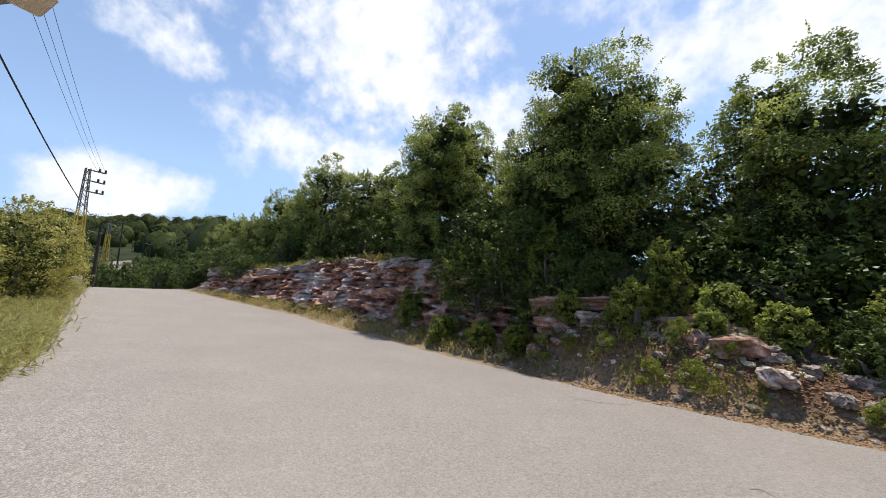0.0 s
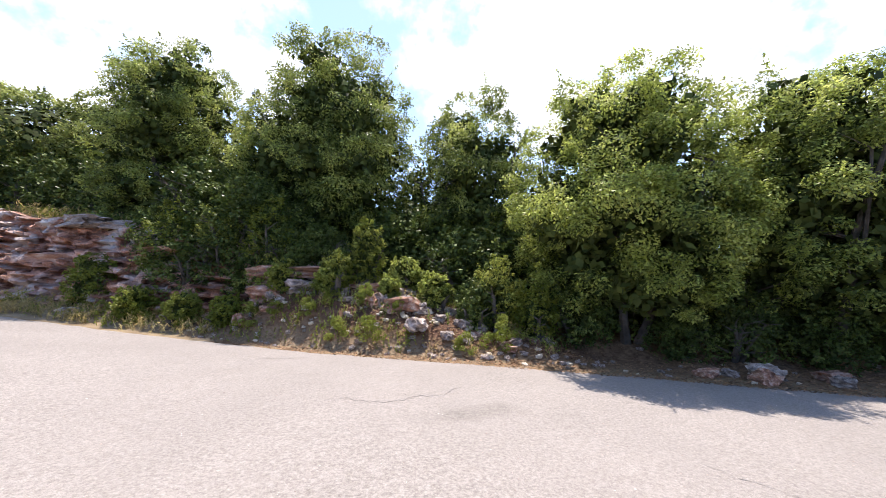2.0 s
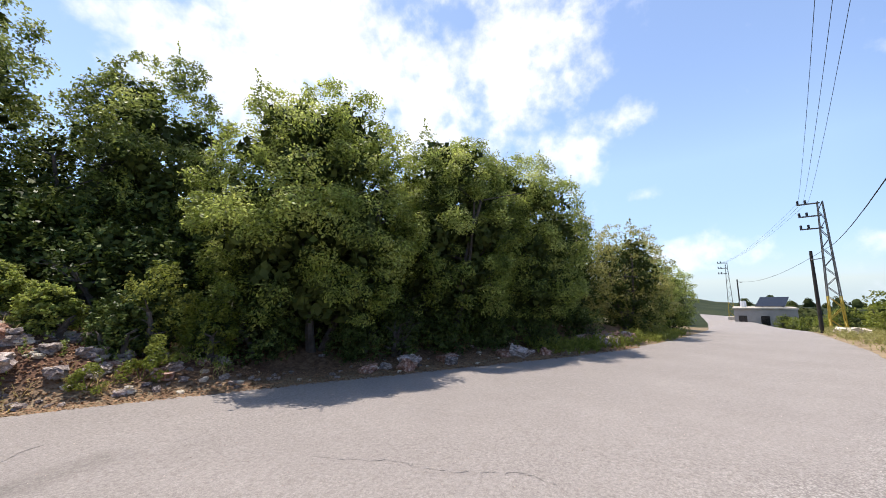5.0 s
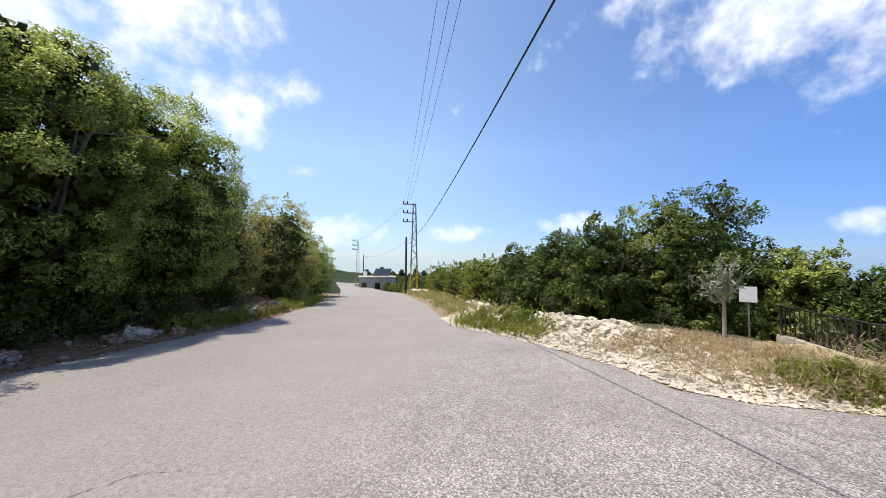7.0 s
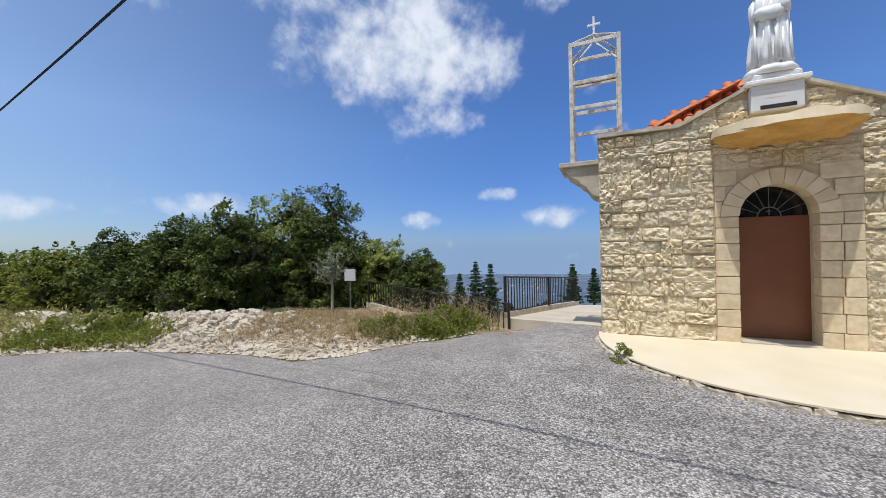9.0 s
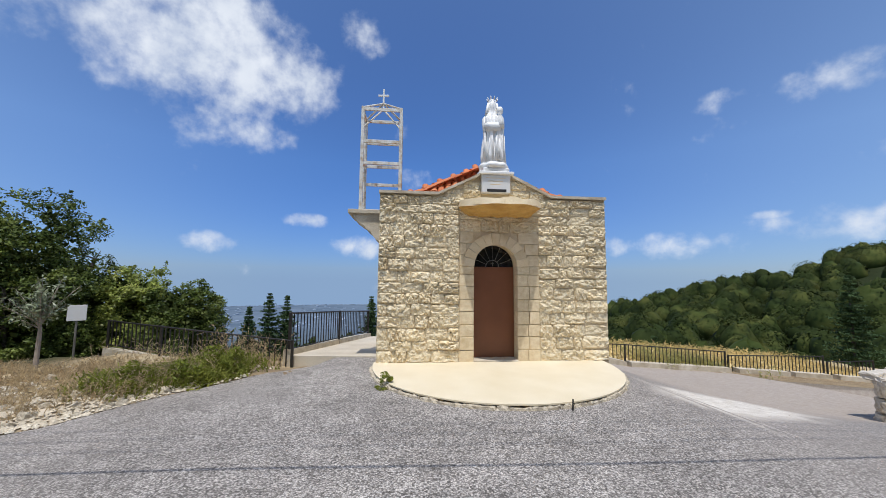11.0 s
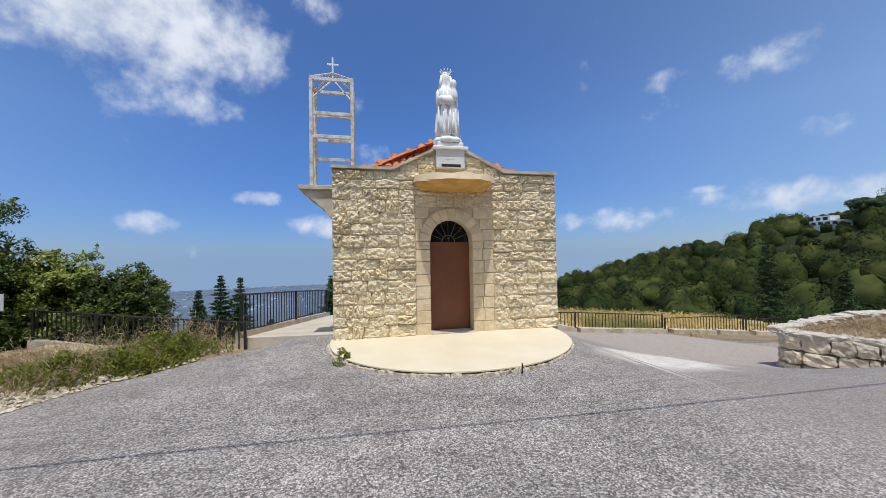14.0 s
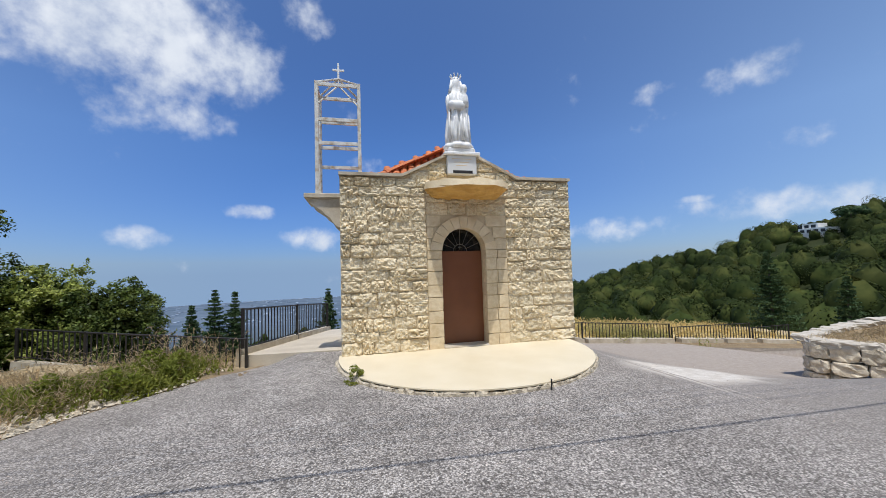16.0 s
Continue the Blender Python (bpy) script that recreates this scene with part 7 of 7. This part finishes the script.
# ---------------------------------------------------------------- sapling and sign on the verge
def make_sapling():
    x, y = -9.3, 9.85
    rng = np.random.default_rng(51)
    e = empty("olive_sapling", x, y, float(ground_z(x, y)), "young olive sapling with grey-green leaves and a wrapped trunk", "sapling")
    bm = bmesh.new()
    tube(bm, (0, 0, -0.1), (0.02, 0, 0.85), 0.045, 0.034, 9)
    tube(bm, (0.02, 0, 0.85), (0.0, 0, 1.15), 0.03, 0.022, 8)
    part("trunk", bm, BARK_PALE, e)
    P = []
    for k in range(24):
        a = rng.uniform(0, 6.28)
        el = rng.uniform(0.5, 1.45)
        l = rng.uniform(0.45, 0.9)
        d = Vector((math.cos(a) * math.cos(el), math.sin(a) * math.cos(el), math.sin(el)))
        s = Vector((0.01, 0, rng.uniform(0.9, 1.15)))
        bm = bmesh.new()
        tube(bm, s, s + d * l, 0.012, 0.004, 5)
        part("branch", bm, BARK_PALE, e)
        for t in np.linspace(0.25, 1.05, 40):
            P.append(np.array(s + d * l * t) + rng.normal(0, 0.04, 3))
    P = np.array(P)
    leaves("crown", P, unit(rng, len(P)), np.full(len(P), 0.11), np.full(len(P), 0.03), LEAF_OLIVE, rng, e)
    return e


make_sapling()
LEAF_RUSSET = material("leaf_russet", [(0.12, 0.06, 0.04), (0.26, 0.16, 0.11)], 2.0, 0.6, 0, island=0.4, translucent=0.3)
oak(-15.3, 9.75, 1.25, 0.36, 0.15, 1300, 171, LEAF_RUSSET, "small dry russet bush in front of the green trees", leaf=0.08, name="shrub", group="shrubs", category="shrub")
stub = empty("iron_stub", 0.42, 7.12, -0.12, "short dark iron stub standing at the platform edge", "stub")
bm = bmesh.new()
tube(bm, (0, 0, -0.05), (0.01, 0, 0.2), 0.014, 0.012, 7)
part("rod", bm, BLACK, stub)
sg = empty("sign_board", -10.9, 12.6, float(ground_z(-10.9, 12.6)), "small blank grey-white board on a thin post", "sign")
bm = bmesh.new()
tube(bm, (0, 0, -0.3), (0, 0, 1.45), 0.025, 0.025, 8)
part("post", bm, STEEL, sg)
bm = bmesh.new()
box(bm, -0.19, 0.19, -0.045, -0.028, 1.03, 1.45, 0.004)
part("board", bm, SIGN_WHITE, sg)
sg.rotation_euler = (0, 0, radians(-42 + 75))


# ---------------------------------------------------------------- far houses
def far_house():
    e = empty("house", -80, 3.5, -4.1, "distant low flat-roofed house with solar panels", "house")
    bm = bmesh.new()
    box(bm, -4, 4, -2.6, 4.6, 0, 3.4)
    part("wall", bm, PLAIN_WALL, e)
    bm = bmesh.new()
    box(bm, -4.15, 4.15, -2.75, 4.75, 3.4, 3.6)
    part("roof", bm, CONCRETE, e)
    for y in (-1.6, 1.0, 3.2):
        bm = bmesh.new()
        box(bm, 3.98, 4.02, y - 0.5, y + 0.5, 1.0, 2.4)
        part("window", bm, GLASS_DARK, e)
    bm = bmesh.new()
    vs = [bm.verts.new(q) for q in ((2.0, 0.0, 3.8), (2.0, 3.4, 3.8), (-1.2, 4.2, 5.2), (-1.2, 0.8, 5.2), (2.0, 0.0, 3.72), (2.0, 3.4, 3.72), (-1.2, 4.2, 5.12), (-1.2, 0.8, 5.12))]
    for q in ((0, 1, 2, 3), (7, 6, 5, 4), (0, 4, 5, 1), (1, 5, 6, 2), (2, 6, 7, 3), (3, 7, 4, 0)):
        bm.faces.new([vs[i] for i in q])
    panel = part("solar_panel", bm, GLASS_DARK, e)
    bm = bmesh.new()
    for x in (-1.3, 1.3):
        tube(bm, (x * 0.9 - 0.1, 3.3, 3.6), (x * 0.9 - 0.1, 3.3, 4.3 - 0.4 * x), 0.05, 0.05, 5)
        tube(bm, (x * 0.9 - 0.1, 0.9, 3.6), (x * 0.9 - 0.1, 0.9, 4.3 - 0.4 * x), 0.05, 0.05, 5)
    part("panel_stand", bm, STEEL, panel)
    bm = bmesh.new()
    tube(bm, (1, -1.4, 3.6), (1, -1.4, 4.6), 0.4, 0.4, 10)
    part("water_tank", bm, WHITE, e)
    return e


far_house()


def villa():
    x, y = 204.6, 123.3
    e = empty("villa", x, y, 12.4, "white villa on top of the wooded hill", "house")
    for k, (x0, x1, y0, y1, z0, z1) in enumerate(((-4, 4, -5, 6, -3, 3.0), (-3, 3, -1, 5, 3.0, 5.2))):
        bm = bmesh.new()
        box(bm, x0, x1, y0, y1, z0, z1)
        w = part("wall", bm, WHITE, e)
        for j in range(5 if k == 0 else 3):
            bm = bmesh.new()
            yy = y0 + 0.8 + 2.6 * j
            box(bm, x0 - 0.05, x0 + 0.02, yy, yy + 1.7, z1 - 2.0, z1 - 0.6)
            part("window", bm, GLASS_DARK, w)
    return e


villa()


def umbrella_pine():
    x, y = 204.0, 112.0
    rng = np.random.default_rng(61)
    e = empty("umbrella_pine", x, y, float(ground_z(x, y)), "large umbrella pine on the hilltop", "tree", "conifers")
    bm = bmesh.new()
    tube(bm, (0, 0, -1), (0, 0, 8.8), 0.5, 0.3, 8)
    part("trunk", bm, BARK, e)
    cl = [(d[0] * 4.6, d[1] * 4.6, 9.5 + d[2] * 1.5, rng.uniform(1.2, 2.0)) for d in unit(rng, 22)]
    p, d = clump_points(rng, cl, 3000, 0.6)
    leaves("crown", p, d, np.full(len(p), 0.8), np.full(len(p), 0.5), LEAF_PINE, rng, e)
    return e


umbrella_pine()

# cracks in the asphalt
def crack(points, width):
    rng = np.random.default_rng(len(points) + int(abs(points[0][0]) * 10))
    bm = bmesh.new()
    line = []
    for a, b in zip(points, points[1:]):
        n = 9
        for k in range(n):
            q = k / n
            line.append((a[0] + (b[0] - a[0]) * q + rng.normal(0, 0.02), a[1] + (b[1] - a[1]) * q + rng.normal(0, 0.03)))
    prev = None
    for x, y in line:
        z = float(ground_z(x, y, False)) + 0.019
        w = width * rng.uniform(0.3, 1.0)
        cur = (bm.verts.new((x, y - w, z)), bm.verts.new((x, y + w, z)))
        if prev:
            bm.faces.new((prev[0], cur[0], cur[1], prev[1]))
        prev = cur
    return tagged(part("road_crack", bm, TAR, None), "thin dark crack in the asphalt", "crack", "asphalt cracks", "structure")


CRACKS = [[(-1.8, -3.4), (-2.4, -3.2), (-2.9, -3.45), (-3.25, -3.5), (-3.6, -3.9)],
          [(-5.45, -1.3), (-5.95, -0.6), (-6.1, -0.1), (-6.3, 0.27), (-6.6, 0.57), (-6.6, 1.05)], [(0.4, -6.18), (-0.25, -6.15), (-0.82, -6.35)]]
for c in CRACKS:
    crack(c, 0.011)


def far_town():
    """Pale houses scattered over the plain, too far to pick apart; their blue-grey is painted haze."""
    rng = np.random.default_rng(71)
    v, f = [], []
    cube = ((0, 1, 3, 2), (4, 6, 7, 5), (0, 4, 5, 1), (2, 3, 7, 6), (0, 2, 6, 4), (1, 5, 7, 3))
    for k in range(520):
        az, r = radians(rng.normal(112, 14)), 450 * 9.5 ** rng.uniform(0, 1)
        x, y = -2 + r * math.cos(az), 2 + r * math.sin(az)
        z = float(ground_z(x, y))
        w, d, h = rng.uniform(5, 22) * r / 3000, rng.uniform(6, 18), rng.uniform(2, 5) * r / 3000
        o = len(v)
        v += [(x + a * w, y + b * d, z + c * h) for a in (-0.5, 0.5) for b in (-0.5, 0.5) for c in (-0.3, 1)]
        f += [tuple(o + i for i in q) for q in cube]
    return tagged(mesh_object("far_town", v, f, TOWN_HAZED), "pale houses of towns on the distant plain, haze painted into their colour", "town", kind="stuff")


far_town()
